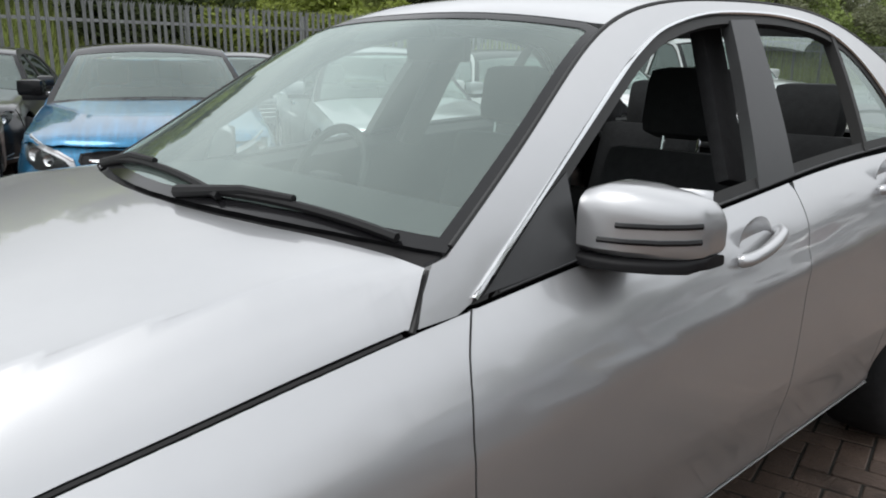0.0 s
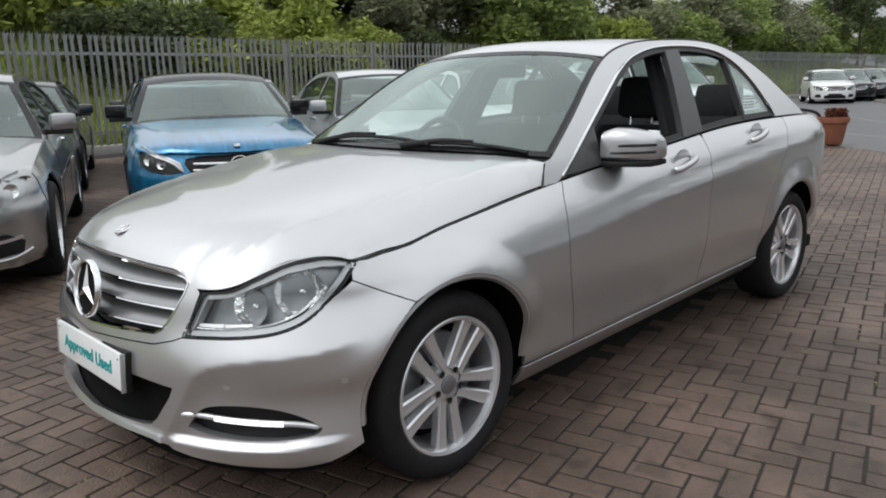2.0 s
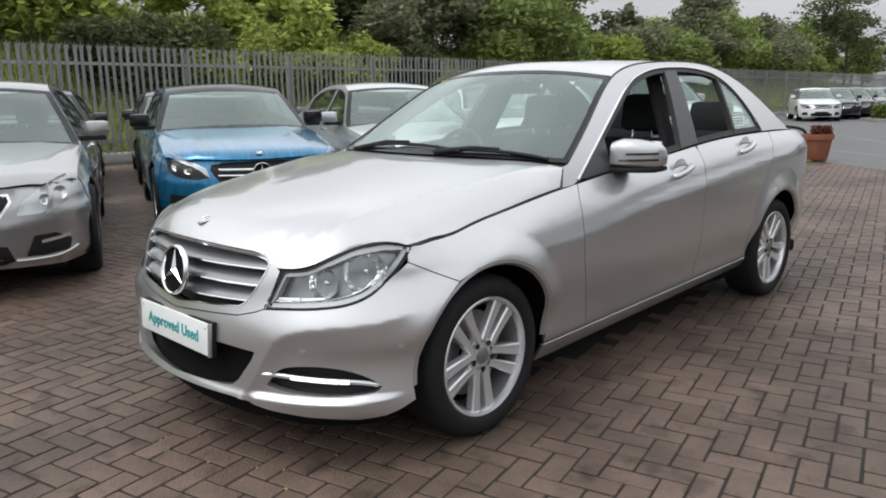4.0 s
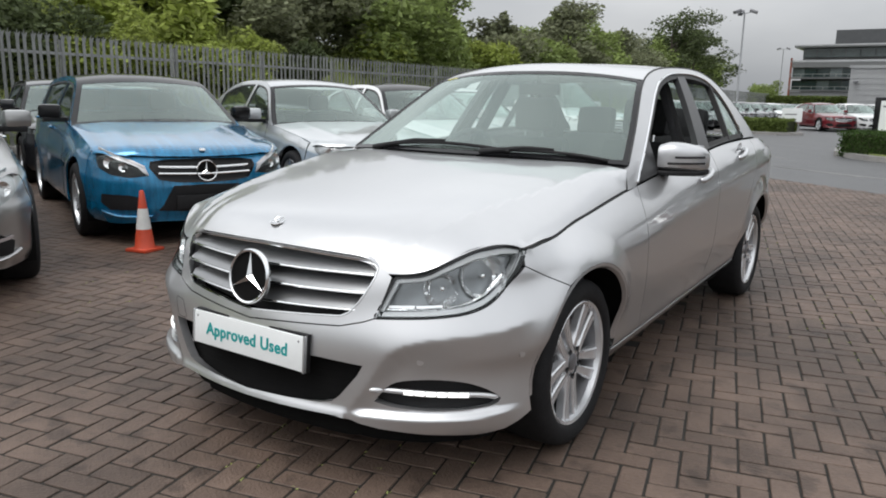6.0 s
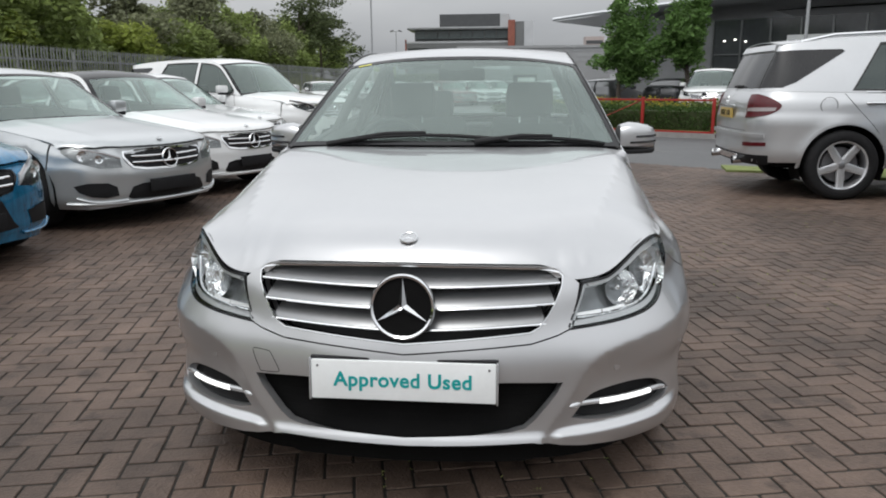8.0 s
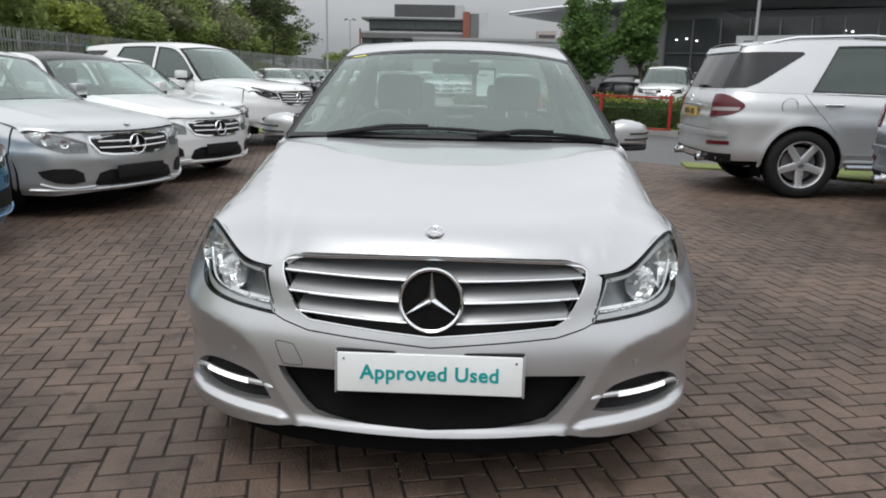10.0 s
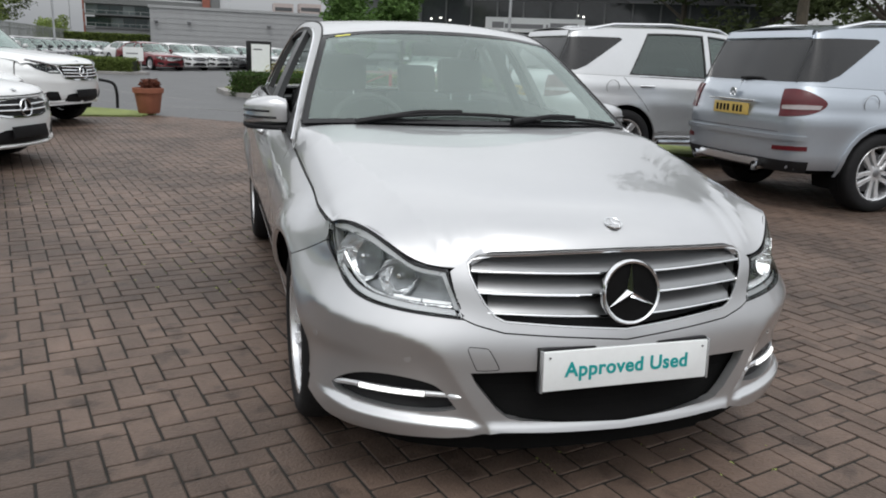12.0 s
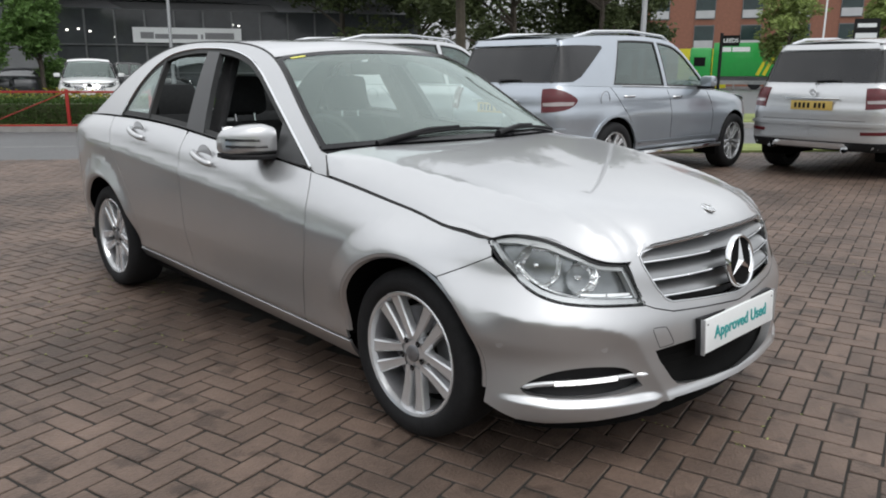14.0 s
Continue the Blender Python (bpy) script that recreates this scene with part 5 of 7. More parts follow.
    ftop = min(float(sh.belt(-.3)) - .03, high)
    part("engine_block", boxed(-.55, .55, -.5, ws1 - .1, sl, ftop - .06, .05), LINER, car)
    for mm in (1, -1):
        for y in (0, k["b"]):
            bm = bmesh.new()
            rows = [[bm.verts.new((mm * x, p, q)) for x in (k["w"] - .03, k["w"] - .35)] for p, q in arch(y, ar + .012, -22, 202, cz=r, n=14)]
            for p, q in zip(rows, rows[1:]):
                bm.faces.new((p[0], p[1], q[1], q[0]))
            bm.faces.new([q[1] for q in rows])
            part("wheel_housing", bm, LINER, car)
            wheel_at(car, mm * (k["w"] - .115), y, r, r, .225 if kind != "suv" else .26, rr, style, mm, label="silver alloy wheel")
        # mirror
        y0 = ws1 + .28
        x0, z0 = k["w"] - .06, float(sh.belt(y0)) + .035
        mc = mirrors or body_col
        bm = bmesh.new()
        box(bm, 0, .20, -.07, .05, 0, .135, .04)
        for v in bm.verts:
            v.co.x *= mm
        bm.transform(pose(mm * x0, y0, z0, 0, 0, mm * 14))
        mi = part("door_mirror", bm, mc, car, "door mirror")
        part("mirror_base", boxed(min(mm * (x0 - .06), mm * (x0 + .17)), max(mm * (x0 - .06), mm * (x0 + .17)), y0 - .04, y0 + .05, z0 - .03, z0 + .012, .01), BLACK, mi)
        # door seams
        if detail <= 1.3:
            b0 = k["b"]
            for run in ([(ws1 + .12, float(sh.belt(ws1 + .12)) - .01), (ws1 + .05, .8 * float(sh.belt(ws1))), (ws1 + .03, .6 * float(sh.belt(ws1))), (ws1 + .06, sl + .10)],
                        [(mid, float(sh.belt(mid)) - .01), (mid - .02, .75 * float(sh.belt(mid))), (mid - .03, sl + .10)],
                        [(b0 + .02, float(sh.belt(b0)) - .01), (b0 - .10, .86 * float(sh.belt(b0))), (b0 - .30, .66 * float(sh.belt(b0))), (b0 - .40, .5 * float(sh.belt(b0))), (b0 - .42, sl + .10)],
                        [(ws1 + .06, sl + .095), (mid, sl + .10), (b0 - .43, sl + .105)]):
                bm = bmesh.new()
                tube(bm, [(mm * p[0], p[1], p[2]) for p in (fl([cs(y)], [z], .0015)[0] for y, z in curve(run, 4))], .0042, 5)
                part("door_seam", bm, SEAL_AND_GAP, car)
        # handles
        for y in (mid - .18, endw - .1):
            p = fl([cs(y)], [float(sh.belt(y)) - .10], -.02)[0]
            bm = bmesh.new()
            tube(bm, [(mm * (p[0] - .02), y - .10, p[2]), (mm * p[0], y - .08, p[2]), (mm * p[0], y + .08, p[2]), (mm * (p[0] - .02), y + .10, p[2])], .013, 8)
            part("door_handle", bm, CHROME if kind != "hatch" else body_col, car)
    for x in (-.38, .38):
        seat("front_seat", car, x, ws1 + .95)
    part("dashboard", boxed(-k["w"] + .2, k["w"] - .2, ws1 + .08, ws1 + .5, .6, float(sh.belt(ws1)) + .0, .05), TRIM, car)
    part("rear_bench", boxed(-.62, .62, 2.25, 2.5, .45, float(sh.belt(2.4)) - .02, .06), CLOTH, car)
    # face of the car
    if kind == "suv" and not rear:
        wrap_glass(car, sh, k)
    if not rear:
        for flip in (False, True):
            if sporty:
                lamps = [(.455, .580), (.49, .655), (.61, .706), (.79, .760), (.97, .800), (.985, .735), (.90, .635), (.76, .580), (.60, .560)]
            if twin:
                lamps = [(.47, .545), (.50, .625), (.64, .705), (.80, .765), (.93, .785), (.955, .715), (.90, .635), (.76, .580), (.60, .545)]
            lamp = lamps or [(.47, high - .125), (.475, high - .03), (.60, high + .015), (.78, high + .055), (1.0, high + .085), (.98, high + .02), (.85, high - .06), (.66, high - .12)]
            hl = panel("headlamp", patch(lamp, fl, gap=.04, skirt=.01, inset=0, lift=.008), LAMP_GLASS, car, "clear headlamp over a dark housing", flip=flip)
            hl.visible_shadow = False
            panel("lamp_housing", patch(lamp, fl, gap=.05, skirt=0, inset=.002, lift=.002), lamp_back or BLACK, hl, flip=flip)
            c = np.mean(np.array(lamp), 0)
            mm = -1 if flip else 1
            for d, q in ((-.07, .035), (.06, .045)):
                p = fl([c[0] + d], [c[1] - .003 + d * .25], -.003)[0]
                bm = bmesh.new()
                lathe(bm, [(.001, -.004), (q * .5, -.002), (q * .9, .004), (q, .006)], 20)
                bm.transform(pose(mm * p[0], p[1], p[2], 85, 0, mm * 25))
                part("reflector", bm, MIRROR, hl)
            if twin:
                panel("lamp_divider", patch([(.645, .545), (.725, .742), (.757, .755), (.685, .548)], fl, gap=.04, skirt=.01, inset=0, lift=.012), colour, hl, "body-coloured strip between the lamps", flip=flip)
                panel("fog_lamp", patch([(.60, .375), (.80, .395), (.80, .375), (.60, .355)], fl, gap=.05, skirt=.005, inset=0, lift=.012), WHITE_LAMP, bumper, "slim clear fog lamp", flip=flip)
            if sporty:
                band = lamp[:5] + [(.955, .755), (.80, .722), (.62, .675), (.54, .642), (.50, .605)]
                panel("brow_band", patch(band, fl, gap=.04, skirt=.01, inset=0, lift=.0095), LAMP_GREY, hl, "pale light band", flip=flip)
            brow = [fl([a], [b - .012], -.009)[0] for a, b in lamp[1:5]]
            bm = bmesh.new()
            tube(bm, [(mm * p[0], p[1], p[2]) for p in brow], .006, 6)
            if twin:
                bm.free()
            else:
                part("light_strip", bm, WHITE_LAMP, hl)
            amg = kind == "saloon" and not twin
            side_in = [(.53, .30), (.50, .40), (.62, .425), (.86, .43), (.88, .36), (.78, .30)] if sporty else [(.515, .305), (.525, .385), (.60, .425), (.76, .43), (.88, .405), (.84, .35), (.74, .305), (.62, .29)] if amg else [(.50, low + .07), (.56, low + .20), (.70, low + .205), (.82, low + .15), (.80, low + .075), (.62, low + .06)]
            panel("side_intake", patch(side_in, fl, gap=.05, skirt=0, lift=.005), BLACK, bumper, "black side intake", flip=flip)
            bm = bmesh.new()
            tube(bm, [tuple(np.array(fl([a], [b], -.01)[0]) * (mm, 1, 1)) for a, b in curve([(.44, low + .05), (.56, low + .045), (.72, low + .05), (.86, low + .09)], 4)], .011, 6)
            part("bumper_blade", bm, body_col if not sporty else colour, bumper)
        gw, gt, gb = (.40, high + .015, high - .145) if kind != "suv" else (.46, high + .0, high - .21)
        grl = both([(0, gt + .012), (.3, gt + .006), (gw + .04, gt - .012), (gw + .045, gt - .05), (gw - .03, gb + .02), (.25, gb), (0, gb - .008)])
        gr = panel("grille", patch(grl, fl, gap=.05, skirt=.01, lift=.006), BLACK, car, "black grille with chrome bars and round badge")
        panel("grille_rim", patch(grl, fl, gap=.04, skirt=.012, inset=-.010, holes=[shrunk(grl, .006)], lift=.012), CHROME if not sporty else GLOSS_BLACK, gr)
        for t in ((.35, .68) if kind != "suv" else (.2, .42, .64, .85)):
            z = gb + (gt - gb) * t
            bm = bmesh.new()
            tube(bm, [tuple(fl([a], [z + .02 * abs(a)], -.018)[0]) for a in np.linspace(-gw + .02, gw - .02, 17)], .009, 6)
            part("grille_bar", bm, CHROME, gr, "chrome bar")
        zb = (gt + gb) / 2
        p = fl([0.0], [zb], -.018)[0]
        star_badge("grille_badge", .088 if kind != "suv" else .1, pose(0, p[1], zb, 84, 0, 0), gr, "round chrome badge")
        ink = both([(0, low + .17), (.30, low + .165), (.40, low + .15), (.44, low + .05), (.38, low + .03), (0, low + .02)])
        if kind == "saloon" and not twin:
            ink = both([(0, .405), (.30, .40), (.395, .375), (.445, .285), (.40, .262), (0, .256)])
            bm = bmesh.new()
            tube(bm, [tuple(fl([a], [.238 + .03 * max(0, abs(a) - .55)], -.012)[0]) for a in np.linspace(-.95, .95, 41)], .013, 6)
            part("front_lip", bm, colour, bumper, "body-coloured lower lip")
        if sporty:
            ink = both([(0, .505), (.27, .50), (.355, .345), (.40, .295), (0, .28)])
        panel("lower_intake", patch(ink, fl, gap=.06, skirt=0, lift=.005), BLACK, bumper, "black lower intake")
        p = fl([0.0], [low + .16], -.03)[0]
        plate_bars(bumper, pose(0, p[1], low + .165, -3, 0, 0), blank=True)
        hb = float(sh.front(0)) + .055
        p = sh.bonnet(np.array([0.0]), np.array([hb]))[0]
        star_badge("bonnet_badge", .027, pose(0, hb, p[2] + .001, 20, 0, 0), bon, "small round badge", back=LAMP_GREY)
    return car, sh


def wrap_glass(car, sh, k):
    """The dark glass of an off-roader's tailgate and rear quarters."""
    e, bz, rz = sh.end, float(sh.belt(k["tail"])), float(sh.rail(k["tail"]))
    sgn = lambda pts: [(e + q, z) for q, z in pts]

    def around(s, z):
        s = np.asarray(s, float)
        p = sh.cabin(np.where(s > e, 2 * e - s, s), z)
        p[:, 0] *= np.where(s > e, -1, 1)
        return p
    q0, q2 = e - sh.s_at(3.36), e - sh.s_at(2.95)
    half = [(0, bz + .03), (.5, bz + .03), (e - sh.s_at(3.58), bz + .04), (e - sh.s_at(3.43), bz + .095), (q2 + .03, rz - .075), (q2, rz - .05), (q0, rz - .055), (.62, rz - .075), (.3, rz - .07), (0, rz - .07)]
    glass = sgn([(-q, z) for q, z in half] + [(q, z) for q, z in half[::-1] if q > 0])
    w = panel("rear_window", patch(glass, around, gap=.07, skirt=.006, lift=.006, centre=(0, 2, .9)), TINTED, car, "dark tinted wrap-round rear window")
    for m in (-1, 1):
        bm = bmesh.new()
        tube(bm, [tuple(around([e + m * .70], [z])[0] + np.array((m * .004, .006, 0))) for z in np.linspace(bz + .03, rz - .08, 8)], .006, 6)
        part("window_seam", bm, SEAL_AND_GAP, w)
    return w


def suv_tail(car, sh, k, colour):
    """The back of an off-roader: window, lamps, plate, bumper, wiper, exhausts and roof rails."""
    fl, e = sh.flank, sh.end
    bz = float(sh.belt(k["tail"]))
    rz = float(sh.rail(k["tail"]))
    sgn = lambda pts: [(e + q, z) for q, z in pts]

    def around(s, z):
        s = np.asarray(s, float)
        p = sh.cabin(np.where(s > e, 2 * e - s, s), z)
        p[:, 0] *= np.where(s > e, -1, 1)
        return p

    def around_low(s, z):
        s = np.asarray(s, float)
        p = fl(np.where(s > e, 2 * e - s, s), z)
        p[:, 0] *= np.where(s > e, -1, 1)
        return p
    w = wrap_glass(car, sh, k)
    bm = bmesh.new()
    tube(bm, [tuple(around([e + q], [bz + .05 + .01 * (q > .1)])[0] + np.array((0, .03, 0))) for q in (0, .15, .3)], [.016, .010, .007], 6)
    part("rear_wiper", bm, BLACK, w, "black rear wiper")
    lip_ = [(-.66, rz - .068), (.66, rz - .068), (.62, rz + .0), (-.62, rz + .0)]
    panel("spoiler", patch(sgn(lip_), around, gap=.07, skirt=.03, lift=.028, centre=(0, 2, .9)), colour, car)
    for m in (1, -1):
        lamp = [(e - m * q, bz + z) for q, z in curve([(.60, -.035), (.74, -.028), (.88, -.052), (1.0, -.105), (1.045, -.15), (1.0, -.205), (.90, -.25), (.76, -.272), (.625, -.282)], 3)]
        tl = panel("tail_lamp", patch(lamp, around_low, gap=.06, skirt=.015, lift=.012), RED_LAMP, car, "red tail lamp with a clear band")
        band = [(e - m * .63, bz - .175), (e - m * .80, bz - .165), (e - m * 1.0, bz - .165), (e - m * .98, bz - .205), (e - m * .80, bz - .212), (e - m * .64, bz - .215)]
        panel("clear_band", patch(band, around_low, gap=.06, skirt=.004, lift=.016), WHITE_LAMP, tl)
        refl = [(e - m * .60, .60), (e - m * .92, .61), (e - m * .92, .565), (e - m * .60, .555)]
        panel("reflector", patch(refl, around_low, gap=.08, skirt=.006, lift=.010), RED_LAMP, car, "red bumper reflector")
        bm = bmesh.new()
        tube(bm, [(m * (sh.half(y) - .03), y, float(sh.rail(y)) + h) for y, h in ((1.35, .005), (1.5, .045), (2.2, .055), (3.0, .05), (3.35, .005))], .017, 8)
        part("roof_rail", bm, CHROME, car, "silver roof rail")
        bm = bmesh.new()
        tube(bm, [(m * .45, 3.72, .40), (m * .47, 3.93, .385)], .045, 12, cap=False)
        part("exhaust_pipe", bm, CHROME, car, "chrome exhaust pipe")
        bm = bmesh.new()
        tube(bm, [(m * (k["w"] + .03), y, .36) for y in (.45, .6, 2.3, 2.45)], .032, 8)
        part("running_board", bm, CHROME, car, "bright running board")
        lip = [(sh.s_at(y), z) for y, z in arch(2.915, .428, -5, 185, cz=.372, n=14)] + [(sh.s_at(y), z) for y, z in arch(2.915, .47, -5, 185, cz=.372, n=14)][::-1]
        panel("arch_trim", patch(lip, fl, gap=.08, skirt=.01, lift=.008), colour, car, flip=m < 0)
        panel("lower_cladding", patch([(sh.s_at(.42), .40), (sh.s_at(2.48), .40), (sh.s_at(2.50), .50), (sh.s_at(.44), .50)], fl, gap=.15, skirt=.01, lift=.008), colour, car, flip=m < 0)
        bm = bmesh.new()
        tube(bm, [(.085 * math.cos(a), .085 * math.sin(a), 0) for a in np.linspace(0, 2 * math.pi, 29)], .0035, 5, cap=False)
        p = fl([sh.s_at(3.1)], [1.0], -.003)[0]
        if m < 0:
            bm.transform(pose(-p[0], p[1], p[2], 0, -90, 0))
            part("fuel_flap", bm, DARK_ALLOY, car, "thin round seam of the fuel flap")
        else:
            bm.free()
    ymax = k["b"] + k["c"]
    plate_bars(car, pose(0, ymax + .012, .90, 0, 0, 180))
    part("plate_chrome", boxed(-.34, .34, ymax - .004, ymax + .03, .972, .995, .008), CHROME, car, "chrome strip over the plate")
    star_badge("tailgate_badge", .045, pose(0, ymax + .006, 1.055, 90, 0, 180), car, "chrome badge", back=colour)
    lowb = [(e - .95, .36), (e + .95, .36), (e + .95, .47), (e - .95, .47)]
    panel("rear_valance", patch(lowb, around_low, gap=.12, skirt=.02, lift=.006), BLACK, car, "black lower rear bumper")
    panel("skid_plate", patch([(e - .50, .385), (e + .50, .385), (e + .44, .455), (e - .44, .455)], around_low, gap=.12, skirt=.01, lift=.014), ALLOY, car, "silver skid plate under the bumper")
    step_ = [(e - .9, .655), (e + .9, .655), (e + .9, .70), (e - .9, .70)]
    panel("bumper_step", patch(step_, around_low, gap=.12, skirt=.03, lift=.028), colour, car)
    seam = [(e - .64, .72), (e + .64, .72), (e + .64, .729), (e - .64, .729)]
    panel("tailgate_seam", patch(seam, around_low, gap=.12, skirt=0, lift=.003), SEAL_AND_GAP, car)


TINTED = material("tinted_rear_glass", (.014, .014, .015), .06, 0, .1, 4)
BLUE = material("wet_blue_paint", (.007, .160, .32), .24, .45, .45, 3, coat=1.0, stretch=(10, .45, 2))
E_SILVER = paint("pale_silver_paint", (.50, .52, .53), .6)
WHITE = paint("white_paint", (.74, .75, .75), .0)
GREY = paint("grey_paint", (.16, .165, .17), .6)
DARK = paint("near_black_paint", (.018, .019, .022), .2)
ICE = paint("ice_blue_silver_paint", (.42, .46, .51), .7)
SUV_SILVER = paint("warm_silver_paint", (.56, .57, .58), .6)
RED = paint("red_paint", (.15, .008, .014), .2)


def nose_at(x, y, heading, kind):
    """The pose of a car whose badge is at (x, y), heading in degrees from +x."""
    a = SPECS[kind]["a"]
    return pose(x - a * math.cos(radians(heading)), y - a * math.sin(radians(heading)), 0, 0, 0, heading + 90)


ROW = "cars parked in the row along the fence"
make_car("hatchback_car", "hatch", BLUE, nose_at(-3.25, 1.70, -22, "hatch"), "wet bright blue hatchback with a blank black plate holder", roof=GLOSS_BLACK, mirrors=GLOSS_BLACK, sporty=True, group=ROW)
make_car("saloon_car", "saloon", E_SILVER, nose_at(-2.93, 3.95, -23, "saloon"), "pale silver executive saloon with chrome grille bars", group=ROW, lamp_back=LAMP_DIM)
make_car("saloon_car", "saloon", WHITE, nose_at(-2.88, 6.05, -23, "saloon"), "white executive saloon with dark glass roof", roof=GLOSS_BLACK, group=ROW, lamp_back=LAMP_DIM)
make_car("saloon_car", "saloon", WHITE, nose_at(-3.55, 8.43, -23, "saloon"), "white saloon parked beside the off-roader", group=ROW, detail=1.3)
make_car("offroad_car", "suv", WHITE, nose_at(-2.95, 10.5, -23, "suv"), "white off-road car with a tall chrome grille", roof=None, group=ROW)
COUPE_GREY = paint("silver_grey_paint", (.38, .38, .38), .85)
make_car("coupe_car", "saloon", COUPE_GREY, nose_at(-2.75, -.95, -22, "saloon"), "dark silver-grey coupe with chrome-rimmed grille", group=ROW, lamp_back=LAMP_GREY, twin=True)
BACK_ROW = "cars parked behind the front row"
make_car("hatchback_car", "hatch", DARK, nose_at(-7.6, 3.45, -22, "hatch"), "black hatchback parked close to the fence", group=BACK_ROW, detail=1.5)
make_car("saloon_car", "saloon", GREY, nose_at(-8.2, 5.0, -22, "saloon"), "dark grey saloon parked close to the fence", group=BACK_ROW, detail=1.5)
make_car("saloon_car", "saloon", DARK, nose_at(-7.5, .95, -22, "saloon"), "black saloon parked close to the fence", group=BACK_ROW, detail=1.5)
SUVS = "off-roaders parked tail-on"
for colour, m, st, lab in ((SUV_SILVER, pose(6.62, 6.62, 0, 0, 0, 90), "five", "silver off-road car with big five-spoke wheels"), (ICE, pose(7.77, 3.94, 0, 0, 0, 90), "twin", "pale blue-silver off-road car with roof rails"),
                           (SUV_SILVER, pose(11.33, 1.45, 0, 0, 0, 84), "twin", "silver off-road car behind a metal hoop")):
    c, sh = make_car("offroad_car", "suv", colour, m, lab, style=st, rear=True, group=SUVS)
    suv_tail(c, sh, SPECS["suv"], colour)


# ---- vegetation helpers ----
def leaves(blobs, size, seed, flat=.5):
    """Leaf-shaped faces scattered through blobs (x, y, z, rx, ry, rz, count). Returns a mesh."""
    rng = np.random.default_rng(seed)
    verts, nf = [], 0
    for x, y, z, rx, ry, rz, n in blobs:
        d = rng.normal(size=(n, 3))
        d /= np.linalg.norm(d, axis=1)[:, None]
        lump = 1 + .22 * np.sin(d[:, 0] * 5 + x) * np.cos(d[:, 2] * 6 + y) + .12 * np.sin(d[:, 1] * 11 + z)
        r = (1 - .62 * rng.random(n) ** 1.8) * lump
        c = np.array((x, y, z)) + d * r[:, None] * (rx, ry, rz)
        u = rng.normal(size=(n, 3))
        u[:, 2] *= flat
        u /= np.linalg.norm(u, axis=1)[:, None]
        w = np.cross(u, rng.normal(size=(n, 3)))
        w /= np.linalg.norm(w, axis=1)[:, None] + 1e-9
        s = size * (.55 + .9 * rng.random(n))[:, None]
        verts.append(np.stack([c - u * s, c + w * s * .42, c + u * s, c - w * s * .42], 1).reshape(-1, 3))
        nf += n
    v = np.concatenate(verts)
    mesh = bpy.data.meshes.new("leaves")
    mesh.from_pydata(v.tolist(), [], np.arange(nf * 4).reshape(-1, 4).tolist())
    return mesh


def foliage(name, colour, island=.45):
    m = material(name, colour, .6, 0, .35, .35, island=island, spec=.25)
    n, l = m.node_tree.nodes, m.node_tree.links
    thin, mix = n.new("ShaderNodeBsdfTranslucent"), n.new("ShaderNodeMixShader")
    p = n["Principled BSDF"]
    l.new(p.inputs["Base Color"].links[0].from_socket, thin.inputs["Color"])
    mix.inputs[0].default_value = .4
    l.new(p.outputs[0], mix.inputs[1])
    l.new(thin.outputs[0], mix.inputs[2])
    l.new(mix.outputs[0], n["Material Output"].inputs["Surface"])
    return m


LEAF_MID = foliage("mid_green_leaves", (.21, .265, .085))
LEAF_FRESH = foliage("fresh_green_leaves", (.13, .23, .065))
LEAF_LIGHT = foliage("yellow_green_leaves", (.32, .375, .095))
LEAF_DARK = foliage("dark_green_leaves", (.085, .108, .046))
LEAF_GREY = foliage("grey_green_leaves", (.19, .205, .12))
BARK = material("bark", (.09, .075, .06), .9, 0, .3, 6, bump=.6, bump_scale=20)
GRASS = material("grass", (.19, .225, .08), .85, 0, .4, .6, bump=.6, bump_scale=30, spec=.2)
GRASS_BLADES = foliage("grass_blades", (.32, .37, .12))


def tree(x, y, h, spread, leaf, seed, label, bare=.35, count=2600, size=.12, group="", base=0.0):
    """A tree: tapered trunk with limbs, and a crown of leaf clumps with gaps."""
    rng = random.Random(seed)
    t = thing("tree", pose(x, y, base), label, "tree", group)
    bm = bmesh.new()
    tube(bm, [(0, 0, -.1), (.03, .02, h * .3), (-.04, .03, h * .6), (.02, -.03, h * .9)], [h * .024, h * .018, h * .012, h * .004], 8)
    blobs = []
    for k in range(9):
        a, z = rng.uniform(0, 6.28), h * rng.uniform(bare, .85)
        r = spread * rng.uniform(.45, .95) * (1.15 - .5 * (z / h))
        e = (r * math.cos(a), r * math.sin(a), z + h * rng.uniform(.04, .14))
        tube(bm, [(0, 0, z * .8), (e[0] * .5, e[1] * .5, (z * .8 + e[2]) / 2 + .1), e], [h * .010, h * .006, h * .002], 6)
        for j in range(3):
            blobs.append((e[0] * (.5 + .28 * j) + rng.uniform(-.2, .2) * spread, e[1] * (.5 + .28 * j) + rng.uniform(-.2, .2) * spread, e[2] + rng.uniform(-.08, .10) * h,
                          spread * rng.uniform(.22, .42), spread * rng.uniform(.22, .42), h * rng.uniform(.06, .12), count // 30))
    for k in range(3):
        blobs.append((rng.uniform(-.2, .2) * spread, rng.uniform(-.2, .2) * spread, h * (.80 + .08 * k), spread * (.40 - .1 * k), spread * (.40 - .1 * k), h * .10, count // 30))
    part("trunk", bm, BARK, t, "brown trunk with limbs")
    link("crown", leaves(blobs, size, seed), leaf, t, "uneven leafy crown")
    return t


# ---- embankment with scrub behind the fence ----
def rise(y):
    """How high the bank is along the fence."""
    return (1 + .3 * (1 - step(15, 30, y))) * (1 - .55 * step(45, 110, y))


